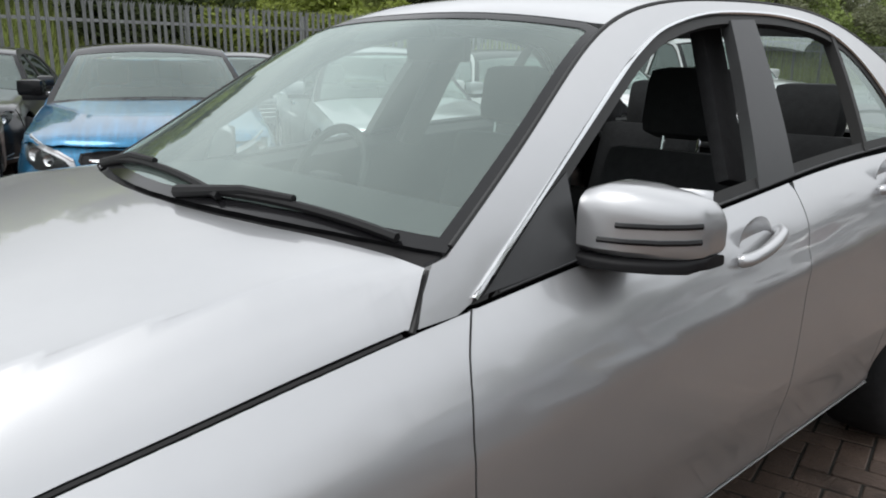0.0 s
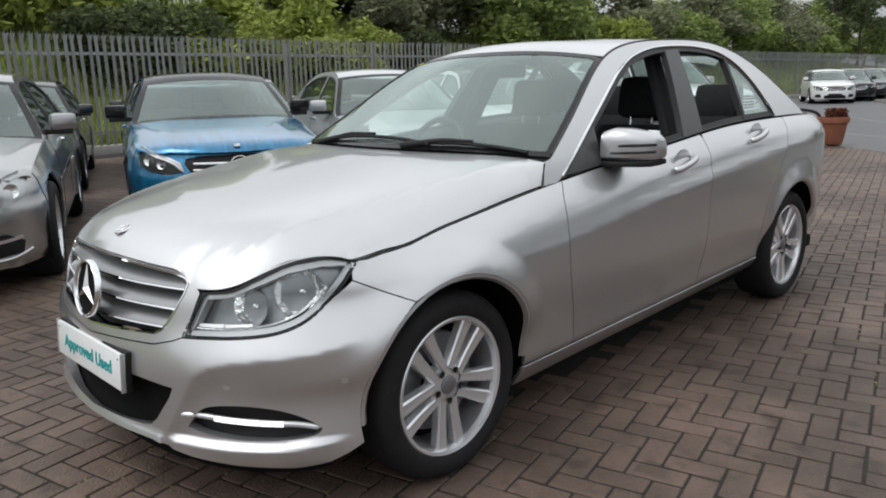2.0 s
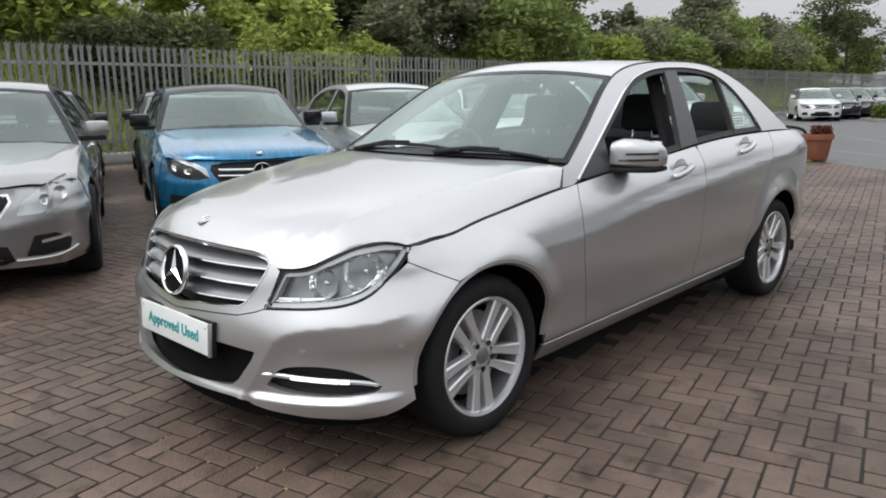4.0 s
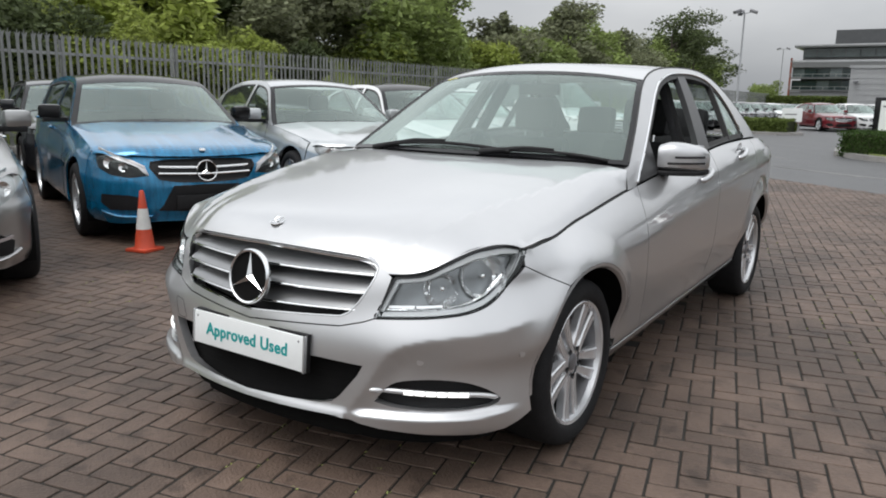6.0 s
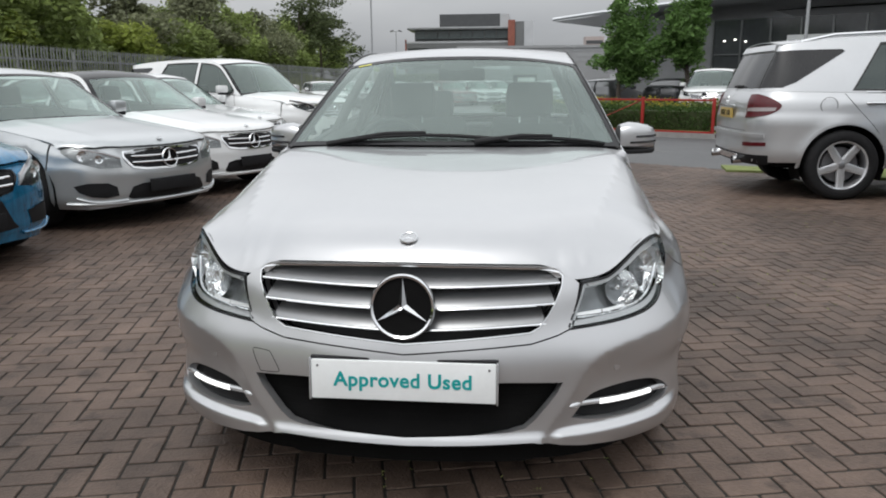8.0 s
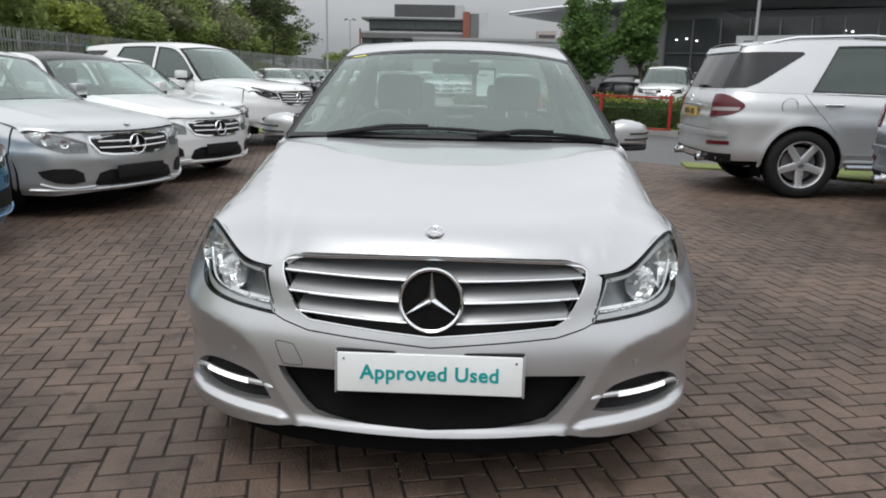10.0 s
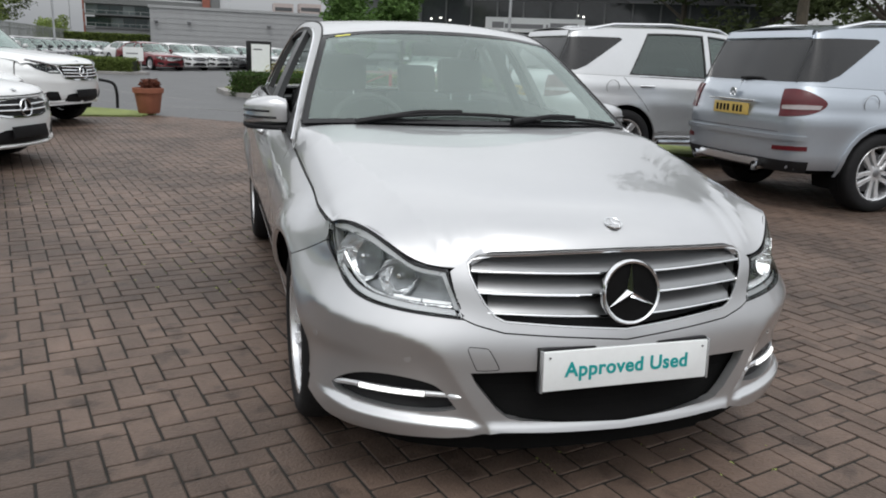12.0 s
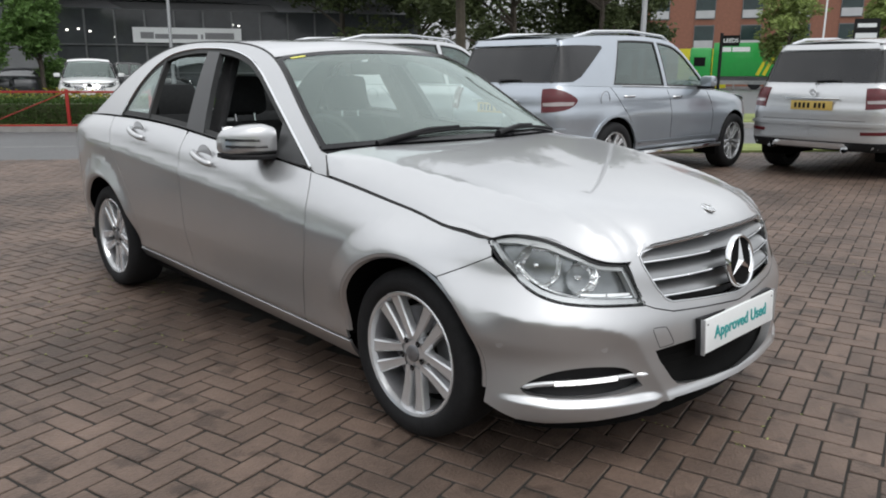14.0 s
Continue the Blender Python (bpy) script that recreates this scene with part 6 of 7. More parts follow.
bm = bmesh.new()
prof = [(-14.0, -.02), (-14.8, .15), (-17, 1.0), (-20, 2.3), (-24, 3.2), (-32, 3.6), (-60, 3.6)]
rows = []
for i, y in enumerate(np.linspace(-40, 150, 60)):
    fade = rise(y)
    rows.append([bm.verts.new((px_ + .5 * math.sin(y * .4 + px_), y, z * fade + (.12 * math.sin(y * .7 + px_ * 1.3) if z > .5 else 0))) for px_, z in prof])
for p, q in zip(rows, rows[1:]):
    for i in range(len(prof) - 1):
        bm.faces.new((p[i], q[i], q[i + 1], p[i + 1]))
tagged(part("embankment", bm, GRASS, None), "grassy green embankment behind the fence", "embankment", kind="structure")


def bank(x, y):
    return float(np.interp(-x, [-q[0] for q in prof], [q[1] for q in prof])) * float(rise(y))


rng = np.random.default_rng(5)
# tall grass on the bank
n = 60000
gy, gx = rng.uniform(0, 1, n) ** 1.6 * 66 + 2, -14.2 - rng.random(n) ** 1.2 * 10
gz_ = np.interp(-gx, [-q[0] for q in prof], [q[1] for q in prof]) * rise(gy)
hh = rng.uniform(.2, .7, n)
lean = rng.normal(size=(n, 2)) * .16
wd = rng.uniform(.015, .045, n)
ang = rng.uniform(0, 3.14, n)
base = np.stack([gx, gy, gz_ - .02], 1)
off = np.stack([np.cos(ang) * wd, np.sin(ang) * wd, 0 * wd], 1)
tip = base + np.stack([lean[:, 0], lean[:, 1], hh], 1)
mesh = bpy.data.meshes.new("grass")
mesh.from_pydata(np.stack([base - off, base + off, tip], 1).reshape(-1, 3).tolist(), [], np.arange(n * 3).reshape(-1, 3).tolist())
tagged(link("tall_grass", mesh, GRASS_BLADES, None), "tall yellow-green grass on the bank", "grass", kind="stuff")


def scrub(name, mat, label, spots, size, seed, per=420):
    r = random.Random(seed)
    blobs = []
    for x, y, h, w in spots:
        g = bank(x, y)
        for k in range(5):
            blobs.append((x + r.uniform(-.5, .5) * w, y + r.uniform(-.6, .6) * w, g + h * r.uniform(.25, .8), w * r.uniform(.35, .6), w * r.uniform(.4, .7), h * r.uniform(.18, .32), per))
    tagged(link(name, leaves(blobs, size, seed), mat, None), label, "bushes", kind="stuff")


R = random.Random(11)
scrub("willow_scrub", LEAF_LIGHT, "bright yellow-green scrub on the bank", [(-17.5 - R.random() * 4, y + R.uniform(-.8, .8), R.uniform(2.4, 3.6), R.uniform(1.4, 2.2)) for y in (3, 5.4, 9.6, 12.2, 14.6, 24, 31, 38, 44)], .15, 3, 620)
scrub("bramble_scrub", LEAF_MID, "mid-green scrub on the bank", [(-18 - R.random() * 5, y + R.uniform(-.8, .8), R.uniform(2.6, 4.4), R.uniform(1.6, 2.6)) for y in (-6, 0, 6.4, 18, 20, 22, 26, 29, 33, 36, 40, 43, 47, 50, 54, 58, 63, 68, 74, 80, 88, 96, 105)], .16, 4, 520)
scrub("thorn_scrub", LEAF_GREY, "grey-green thorn scrub on the bank", [(-18 - R.random() * 4, y + R.uniform(-.8, .8), R.uniform(3.0, 4.6), R.uniform(1.6, 2.4)) for y in (16.5, 19, 21, 23, 27.5, 30, 34.5, 41, 45, 52, 57)], .14, 8, 560)
# those at negative y are unseen, added to darken the saloon's reflections
scrub("dark_scrub", LEAF_DARK, "dark shaded bushes on the bank, those at negative y added out of view", [(-22 - R.random() * 4, y + R.uniform(-1, 1), R.uniform(2.6, 3.6), R.uniform(2.0, 2.8)) for y in (-30, -26, -22, -18, -14, -11, -8, -4, 2, 7.2, 16.4, 18, 21, 25, 30, 36)], .2, 9, 520)
scrub("young_willow", LEAF_LIGHT, "bright young willow bushes close behind the fence", [(-16.2 - R.random() * .9, y + R.uniform(-.3, .3), R.uniform(1.7, 2.5), R.uniform(.9, 1.3)) for y in (8.8, 9.9, 10.8, 12.0, 13.2, 14.2)], .085, 14, 800)
# again with unseen bushes at negative y, only for what the paint reflects
scrub("shaded_bush", LEAF_DARK, "dark bushes close behind the fence, those at negative y added out of view", [(-16.6 - R.random() * .8, y + R.uniform(-.3, .3), R.uniform(1.8, 2.4), R.uniform(.9, 1.3)) for y in (-24, -21, -18, -15, -12, -9, -6, -3, 0, 5.9, 6.8, 7.6, 15.6, 16.6)], .09, 15, 800)
BANK_TREES = "trees on the embankment"
for x, y, h, s, leaf, c in ((-22, 7.4, 4.4, 1.7, LEAF_DARK, 3800), (-24.5, 12, 4.6, 2.4, LEAF_LIGHT, 4200), (-22, 15.5, 4.8, 2.2, LEAF_DARK, 4200), (-20.5, 21, 6.5, 2.6, LEAF_GREY, 5200), (-21, 25, 7.0, 2.8, LEAF_GREY, 5200), (-20, 29.5, 6.0, 2.2, LEAF_MID, 3600),
                            (-19.5, 34.5, 4.6, 1.6, LEAF_GREY, 2200), (-20, 44.5, 6.2, 2.4, LEAF_GREY, 4400), (-20, 48.5, 5.0, 2.2, LEAF_MID, 3200), (-20, 53, 5.2, 2.2, LEAF_GREY, 3200), (-20, 66, 8.0, 4.2, LEAF_DARK, 6500), (-20, 73, 7.2, 3.6, LEAF_DARK, 5200), (-21, 82, 5.0, 3.0, LEAF_MID, 3000), (-27, 62, 7.5, 3.6, LEAF_MID, 5200), (-25, 76, 6.5, 3.4, LEAF_MID, 4600), (-25, 92, 6.0, 3.6, LEAF_DARK, 4200)):
    tree(x, y, h - bank(x, y) * .4, s, leaf, int(y * 7) + 50, "leafy tree on the bank behind the fence", .2, c, .15, BANK_TREES, bank(x, y) - .1)


# ---- palisade fence ----
STEEL = material("galvanised_steel", (.27, .28, .275), .5, .45, .22, 4, bump=.1, spread=.12, island=.12)
CONCRETE = material("concrete", (.33, .32, .30), .85, 0, .2, 3, bump=.4, bump_scale=40)
FX, FH = -13.7, 2.42
fence = thing("palisade_fence", pose(FX, 3.73, 0), "grey galvanised steel palisade fence with pointed pales", "fence")


def pale_mesh():
    bm = bmesh.new()
    w, d = .034, .012
    sec = [(-w, d), (-w * .55, 0), (0, d * .9), (w * .55, 0), (w, d)]
    lo = [bm.verts.new((0 + y, x, .12)) for x, y in sec]
    hi = [bm.verts.new((0 + y, x, FH - (.16 if abs(x) > w * .9 else .06))) for x, y in sec]
    tp = [bm.verts.new((d * 2.4 + .0, x * 1.7, FH - .02 + (.05 if x == 0 else 0))) for x, y in (sec[0], sec[2], sec[4])]
    for i in range(4):
        bm.faces.new((lo[i], lo[i + 1], hi[i + 1], hi[i]))
    bm.faces.new((hi[0], hi[1], tp[0]))
    bm.faces.new((hi[1], hi[2], hi[3], tp[1]))
    bm.faces.new((hi[3], hi[4], tp[2]))
    me = bpy.data.meshes.new("pale")
    bm.to_mesh(me)
    bm.free()
    return me


pm = pale_mesh()
pm.materials.append(STEEL)
far_v, far_f = [], []
pv = [tuple(v.co) for v in pm.vertices]
pf = [tuple(f.vertices) for f in pm.polygons]
jit = random.Random(2)
for k in range(-60, 480):
    y = k * .1535
    if 0 <= k + 40 < 290:
        ob = new("pale", pm)
        ob.parent, ob.matrix_basis = fence, pose(0, y, 0, jit.uniform(-.6, .6), 0, 0)
    else:
        b = len(far_v)
        far_v += [(x, q + y, z) for x, q, z in pv]
        far_f += [tuple(i + b for i in f) for f in pf]
me = bpy.data.meshes.new("far_pale")
me.from_pydata(far_v, [], far_f)
tagged(link("far_pale", me, STEEL, fence), kind="stuff")
for k in range(-4, 27):
    part("post", boxed(-.09, -.02, k * 2.75 - .035, k * 2.75 + .035, 0, FH - .12), STEEL, fence, smooth=False)
for z in (.42, 2.02):
    part("rail", boxed(-.02, -.002, -9.5, 74, z - .03, z + .03), STEEL, fence, smooth=False)
tagged(part("retaining_kerb", boxed(FX - .25, FX + .08, -12, 80, -.02, .16, .02), CONCRETE, None), "low concrete edging under the fence", "kerb", kind="structure")
GREEN_SIGN = material("green_sign", (.03, .22, .14), .4, 0, .05, 6)
sg = thing("fence_sign", pose(FX + .06, 24.2, 1.75, 0, 0, 0), "small green sign fixed to the palisade fence", "sign")
part("panel", boxed(0, .02, -.3, .3, -.3, .3), GREEN_SIGN, sg, smooth=False)
part("sign_bar", boxed(.02, .024, -.2, .2, .05, .11), PLATE_WHITE, sg, smooth=False)

# ---- road, verges and planted islands ----
ASPHALT = material("asphalt", (.085, .086, .088), .55, 0, .16, .8, bump=.35, bump_scale=120)
KERB = material("kerb_stone", (.26, .25, .24), .8, 0, .2, 4, bump=.3, bump_scale=50)
PAINT_LINE = material("worn_white_line", (.19, .19, .185), .7, 0, .35, 9)
bm = bmesh.new()
bmesh.ops.create_grid(bm, x_segments=4, y_segments=4, size=600)
for v in bm.verts:
    v.co.z = -.012
tagged(part("ground", bm, ASPHALT, None, smooth=False), "grey asphalt road and yard reaching far off", "ground", kind="structure")
edge_line = lambda x: 11.1 - .75 * x


def slab(name, pts, z0, z1, mat, label, category, kind="structure"):
    bm = bmesh.new()
    f = bm.faces.new([bm.verts.new((x, y, z0)) for x, y in pts])
    if f.normal.z < 0:
        f.normal_flip()
    if z1 > z0:
        r = bmesh.ops.extrude_face_region(bm, geom=[f])
        for v in [g for g in r["geom"] if isinstance(g, bmesh.types.BMVert)]:
            v.co.z = z1
    bmesh.ops.recalc_face_normals(bm, faces=bm.faces)
    bmesh.ops.triangulate(bm, faces=[f for f in bm.faces if len(f.verts) > 4])
    return tagged(part(name, bm, mat, None, smooth=False), label, category, kind=kind)


slab("verge", [(3.6, 8.5), (30, -11.3), (30, -9.6), (4.2, 9.5)], -.012, .03, GRASS, "grass verge beyond the parked off-roaders", "verge")
slab("verge", [(-2.3, 12.2), (-2.1, 13.0), (-4.6, 15.0), (-13.4, 21.5), (-13.4, 19.5), (-6, 14.6), (-3.6, 12.1)], -.012, .03, GRASS, "grass verge round the terracotta pot", "verge")
slab("verge", [(3.2, 8.3), (3.7, 8.2), (3.8, 8.75), (3.3, 9.0)], -.012, .028, GRASS, "small tuft of grass", "verge")


HEDGE = foliage("hedge_leaves", (.045, .085, .018), .4)
FLOWER = foliage("yellow_flowers", (.38, .33, .03), .4)
SHRUB = foliage("shrub_leaves", (.12, .16, .04), .4)
isl = [(-.9, 21.6), (-.7, 19.6), (.2, 18.1), (2, 16.7), (12, 9.2), (24, .2), (26, 3), (14, 13.2), (4, 20.6), (1, 22.4)]
slab("kerb", isl, -.012, .11, KERB, "stone kerb round the planted island", "kerb")
inner = [(x + (.25 if i < 2 else .15 if i < 6 else -.1), y + (.1 if i > 7 else .18 if i < 6 else -.2)) for i, (x, y) in enumerate(isl)]
slab("soil", inner, .11, .14, GRASS, "grassy bed inside the kerb", "bed")


def hedge(name, a, b, w, h, seed, label, leaf=HEDGE, size=.035, n=9000):
    """A clipped hedge from a to b: a dark core and leaves over its faces."""
    a, b = Vector((*a, 0)), Vector((*b, 0))
    d = b - a
    m = Matrix.Translation(a) @ Matrix.Rotation(math.atan2(d.y, d.x), 4, "Z")
    t = thing(name, m, label, "hedge")
    L = d.length
    part("core", boxed(.05, L - .05, -w / 2 + .05, w / 2 - .05, .05, h - .04, .04), LEAF_DARK, t)
    rng = np.random.default_rng(seed)
    u = rng.random((n, 3))
    face = rng.random(n)
    p = np.stack([u[:, 0] * L, (u[:, 1] - .5) * w, u[:, 2] * h], 1)
    p[face < .4, 2] = h
    s = face >= .4
    p[s, 1] = np.where(u[s, 1] > .5, .5, -.5) * w
    p += rng.normal(size=(n, 3)) * .03
    p[:, 2] = np.maximum(p[:, 2], .02)
    a_, b_ = rng.normal(size=(n, 3)), rng.normal(size=(n, 3))
    a_ /= np.linalg.norm(a_, axis=1)[:, None]
    b_ = np.cross(a_, b_)
    b_ /= np.linalg.norm(b_, axis=1)[:, None]
    v = np.stack([p - a_ * size, p + b_ * size * .5, p + a_ * size, p - b_ * size * .5], 1).reshape(-1, 3)
    me = bpy.data.meshes.new("leaves")
    me.from_pydata(v.tolist(), [], np.arange(n * 4).reshape(-1, 4).tolist())
    link("leaves", me, leaf, t, "dense small green leaves")
    return t


hedge("hedge", (-.3, 19.65), (2.2, 17.5), .9, .62, 1, "low clipped green hedge on the island", n=7000)
hedge("hedge", (2.2, 17.5), (12.2, 9.9), .9, .62, 2, "low clipped green hedge along the road", n=16000)
R = random.Random(4)
tagged(link("flower_bed", leaves([(x := .7 + R.random() * 9.5, 20.1 - .75 * x + R.uniform(-.2, 1.2), .48 + R.uniform(0, .14), .35, .35, .26, 170) for _ in range(52)], .06, 21), SHRUB, None), "loose green shrubs behind the hedge", "shrubs", kind="stuff")
tagged(link("flowers", leaves([(x := .7 + R.random() * 9.5, 20.0 - .75 * x + R.uniform(-.2, 1.1), .72 + R.uniform(-.05, .12), .35, .35, .10, 42) for _ in range(46)], .035, 22), FLOWER, None), "yellow flowers in the bed", "flowers", kind="stuff")
isl2 = [(-7.6, 34.4), (-6.6, 33.2), (-4.6, 33.0), (-3.6, 33.6), (-4.0, 35.2), (-6.4, 36.2)]
slab("kerb", isl2, -.012, .1, KERB, "stone kerb of the far island", "kerb")
hedge("hedge", (-6.9, 34.6), (-4.2, 34.2), 1.3, .62, 6, "low rough hedge on the far island", leaf=SHRUB, n=9000, size=.06)
# worn road lines
for (x0, y0), (x1, y1) in (((-6.5, 18.5), (.6, 13.2)), ((-1.2, 14.6), (3.0, 11.6)), ((-4.6, 22), (-1.4, 17.2))):
    d = Vector((x1 - x0, y1 - y0, 0))
    ob = part("road_line", boxed(0, d.length, -.05, .05, -.012, -.008), PAINT_LINE, None, smooth=False)
    ob.matrix_world = pose(x0, y0, 0, 0, 0, math.degrees(math.atan2(d.y, d.x)))
    tagged(ob, "worn white line on the road", "road line", kind="structure")

# ---- red barrier, totem sign, pot, cone, hoops ----
RED_STEEL = material("red_painted_steel", (.30, .018, .014), .45, 0, .12, 8, bump=.1)
bar = thing("pedestrian_barrier", pose(1.75, 16.95, -.012, 0, 0, -37), "red painted steel barrier on the kerb", "barrier")
for x in (0, 1.75, 3.5):
    part("post", boxed(x - .032, x + .032, -.03, .03, 0, .92, .006), RED_STEEL, bar)
for z in (.14, .86):
    part("rail", boxed(.032, 3.468, -.022, .022, z - .022, z + .022, .004), RED_STEEL, bar)
bm = bmesh.new()
tube(bm, [(.05, 0, .17), (1.7, 0, .84)], .012, 8)
part("brace", bm, RED_STEEL, bar)
tot = thing("totem_sign", pose(.34, 21.15, .08, 0, 0, -8), "dark framed sign board with a white panel", "sign")
part("frame", boxed(-.36, .36, -.08, .08, 0, 1.43, .01), GLOSS_BLACK, tot)
part("panel", boxed(-.21, .325, -.086, -.081, .18, 1.34), PLATE_WHITE, tot, smooth=False)
part("text_bar", boxed(-.15, .1, -.089, -.087, 1.17, 1.21), DARK_ALLOY, tot, smooth=False)
sm = thing("post_sign", pose(-4.3, 34.6, .1, 0, 0, 0), "small white sign on two posts", "sign")
part("panel", boxed(-.42, .42, -.02, .02, .45, 1.05), PLATE_WHITE, sm, smooth=False)
for x in (-.3, .3):
    part("post", boxed(x - .03, x + .03, .021, .06, -.1, 1.05), STEEL, sm, smooth=False)
part("text_bar", boxed(-.3, .2, -.024, -.0205, .75, .80), DARK_ALLOY, sm, smooth=False)
TERRACOTTA = material("terracotta", (.25, .088, .05), .8, 0, .18, 6, bump=.2, bump_scale=50)
pot = thing("plant_pot", pose(-2.2, 12.75, .03) @ Matrix.Diagonal((.82, .82, .92, 1)), "large terracotta pot with reddish plants", "plant pot")
bm = bmesh.new()
lathe(bm, [(.001, 0), (.22, 0), (.235, .02), (.30, .40), (.335, .405), (.34, .50), (.305, .505), (.29, .42), (.001, .42)], 36)
part("pot", bm, TERRACOTTA, pot)
link("plant", leaves([(random.uniform(-.2, .2), random.uniform(-.2, .2), .56, .10, .10, .12, 46) for _ in range(12)], .05, 31), foliage("red_green_leaves", (.16, .06, .04)), pot, "reddish bedding plants")
ORANGE = material("cone_orange", (.48, .055, .02), .5, 0, .12, 12)
CONE_WHITE = material("cone_white", (.6, .6, .58), .5, 0, .12, 12)
cone = thing("traffic_cone", pose(-3.40, 1.18, 0, 0, 0, 12) @ Matrix.Diagonal((.55, .55, .68, 1)), "orange traffic cone with a white band", "traffic cone")
part("base", boxed(-.19, .19, -.19, .19, 0, .035, .012), ORANGE, cone)
bm = bmesh.new()
lathe(bm, [(.155, .035), (.14, .05), (.105, .26)], 32)
part("lower_cone", bm, ORANGE, cone)
bm = bmesh.new()
lathe(bm, [(.106, .258), (.066, .50)], 32)
part("white_band", bm, CONE_WHITE, cone, "white reflective band")
bm = bmesh.new()
lathe(bm, [(.065, .50), (.03, .70), (.022, .71), (.001, .70)], 32)
part("upper_cone", bm, ORANGE, cone)
for x, y, a in ((-3.3, 14.1, 20), (10.4, 4.5, -37)):
    bm = bmesh.new()
    tube(bm, curve([(-.42, 0, 0), (-.42, 0, .32), (-.34, 0, .50), (0, 0, .56), (.34, 0, .50), (.42, 0, .32), (.42, 0, 0)], 4), .03, 10)
    h = part("hoop_barrier", bm, BLACK, None)
    h.matrix_world = pose(x, y, 0, 0, 0, a)
    tagged(h, "black steel hoop barrier beside the verge", "hoop barrier", group="hoop barriers")

# ---- lamp posts, signs on poles ----
POLE = material("grey_pole", (.30, .31, .32), .5, .3, .12, 6)


def lamp_post(x, y, h, arms, label):
    t = thing("street_lamp", pose(x, y, -.012), label, "street lamp", "lamp posts")
    bm = bmesh.new()
    tube(bm, [(0, 0, 0), (0, 0, 1.1), (0, 0, 1.15), (0, 0, h)], [.09, .09, .065, .045], 12)
    part("pole", bm, POLE, t)
    for a in arms:
        bm = bmesh.new()
        tube(bm, [(0, 0, h - .05), (.45 * math.cos(a), .45 * math.sin(a), h + .02)], .025, 8)
        part("arm", bm, POLE, t)
        hd = part("lamp_head", boxed(-.22, .22, -.13, .13, -.09, .09, .03), DARK_ALLOY, t, "boxy floodlight head")
        hd.matrix_basis = pose(.5 * math.cos(a), .5 * math.sin(a), h + .04, 0, 20, math.degrees(a))
    return t


lamp_post(-9.3, 45.6, 6.6, (0, 2.2, 4.0), "tall grey lamp post with three floodlights")
lamp_post(-15.5, 92, 7.6, (0, 3.14), "far grey lamp post with two heads")
lamp_post(10.2, 26.0, 8.0, (1.5, 4.6), "tall grey lamp post before the showroom")
lamp_post(12.9, 7.7, 8.0, (.8,), "grey lamp post by the verge")
ls = thing("place_sign", pose(24.5, 11.6, -.012, 0, 0, -65), "black name sign on a dark post", "sign")
bm = bmesh.new()
tube(bm, [(0, 0, 0), (0, 0, 2.75)], .06, 10)
part("post", bm, BLACK, ls)
part("panel", boxed(.02, .62, -.03, .03, 2.28, 2.66), GLOSS_BLACK, ls, smooth=False)
tx = bpy.data.curves.new("lettering", "FONT")
tx.body, tx.size, tx.align_x, tx.align_y, tx.extrude, tx.offset = "LEEDS", .19, "CENTER", "CENTER", .002, .004
w_ = new("lettering", tx)
w_.parent, w_.matrix_basis = ls, pose(.32, -.034, 2.47, 90, 0, 0)
tx.materials.append(PLATE_WHITE)

# ---- showroom with a curved roof ----
CLAD_DARK = material("dark_grey_cladding", (.085, .088, .092), .4, .3, .12, 2)
CLAD_MID = material("mid_grey_cladding", (.22, .225, .23), .5, .2, .1, 1.5)
CLAD = material("light_grey_cladding", (.46, .47, .48), .5, .25, .08, 1.5)
ROOF_WHITE = material("pale_roof_metal", (.62, .64, .66), .4, .2, .06, 2)
CURTAIN = material("dark_curtain_glass", (.065, .07, .075), .08, .0, .25, .4, coat=.5)
MULLION = material("grey_mullion", (.17, .175, .18), .4, .5, .08, 4)
sr = thing("showroom", pose(12.55, 35.2, 0, 0, 0, -30), "car showroom with dark glass front and curved pale roof", "building")
part("end_wall", boxed(-8, -3.52, .1, .4, 0, 4.2), CLAD_MID, sr, "mid-grey clad end wall", smooth=False)
part("glass_front", boxed(-3.5, 14, .1, .4, 0, 4.2), CURTAIN, sr, "dark reflecting glass front", smooth=False)
part("side_wall", boxed(-8.4, -8.02, .0, 14, -.02, 4.2), CLAD_DARK, sr, smooth=False)
part("back_body", boxed(-8, 14, .42, 14, 0, 4.0), CLAD_DARK, sr, smooth=False)
for k in range(14):
    part("mullion", boxed(-3.5 + k * 1.34, -3.42 + k * 1.34, .0, .1, 0, 4.15), MULLION, sr, smooth=False)
for z in (1.25, 2.55):
    part("transom", boxed(-3.4, 14, .02, .1, z - .03, z + .03), MULLION, sr, smooth=False)
bm = bmesh.new()
rows = []
for i in range(31):
    u = i / 30
    x = -11.5 + 27 * u
    z = 4.05 + 1.05 * math.sin(math.pi * (.12 + .76 * u)) ** .8
    rows.append([bm.verts.new((x, y, q)) for y, q in ((-1.6, z - .05), (-1.7, z + .04), (-1.55, z + .14), (6, z + .8), (14, z + .5), (14, z), (-1.4, z - .06))])
for p, q in zip(rows, rows[1:]):
    for i in range(6):
        bm.faces.new((p[i], p[i + 1], q[i + 1], q[i]))
part("roof", bm, ROOF_WHITE, sr, "pale curved roof")
part("upper_storey", boxed(-2, 14, 6, 13, 5.0, 7.2), CLAD_DARK, sr, "dark upper storey", smooth=False)
bd = part("sign_board", boxed(0, 5.0, -.12, .02, 2.66, 3.36), PLATE_WHITE, sr, "long white board with a dark lettering bar", smooth=False)
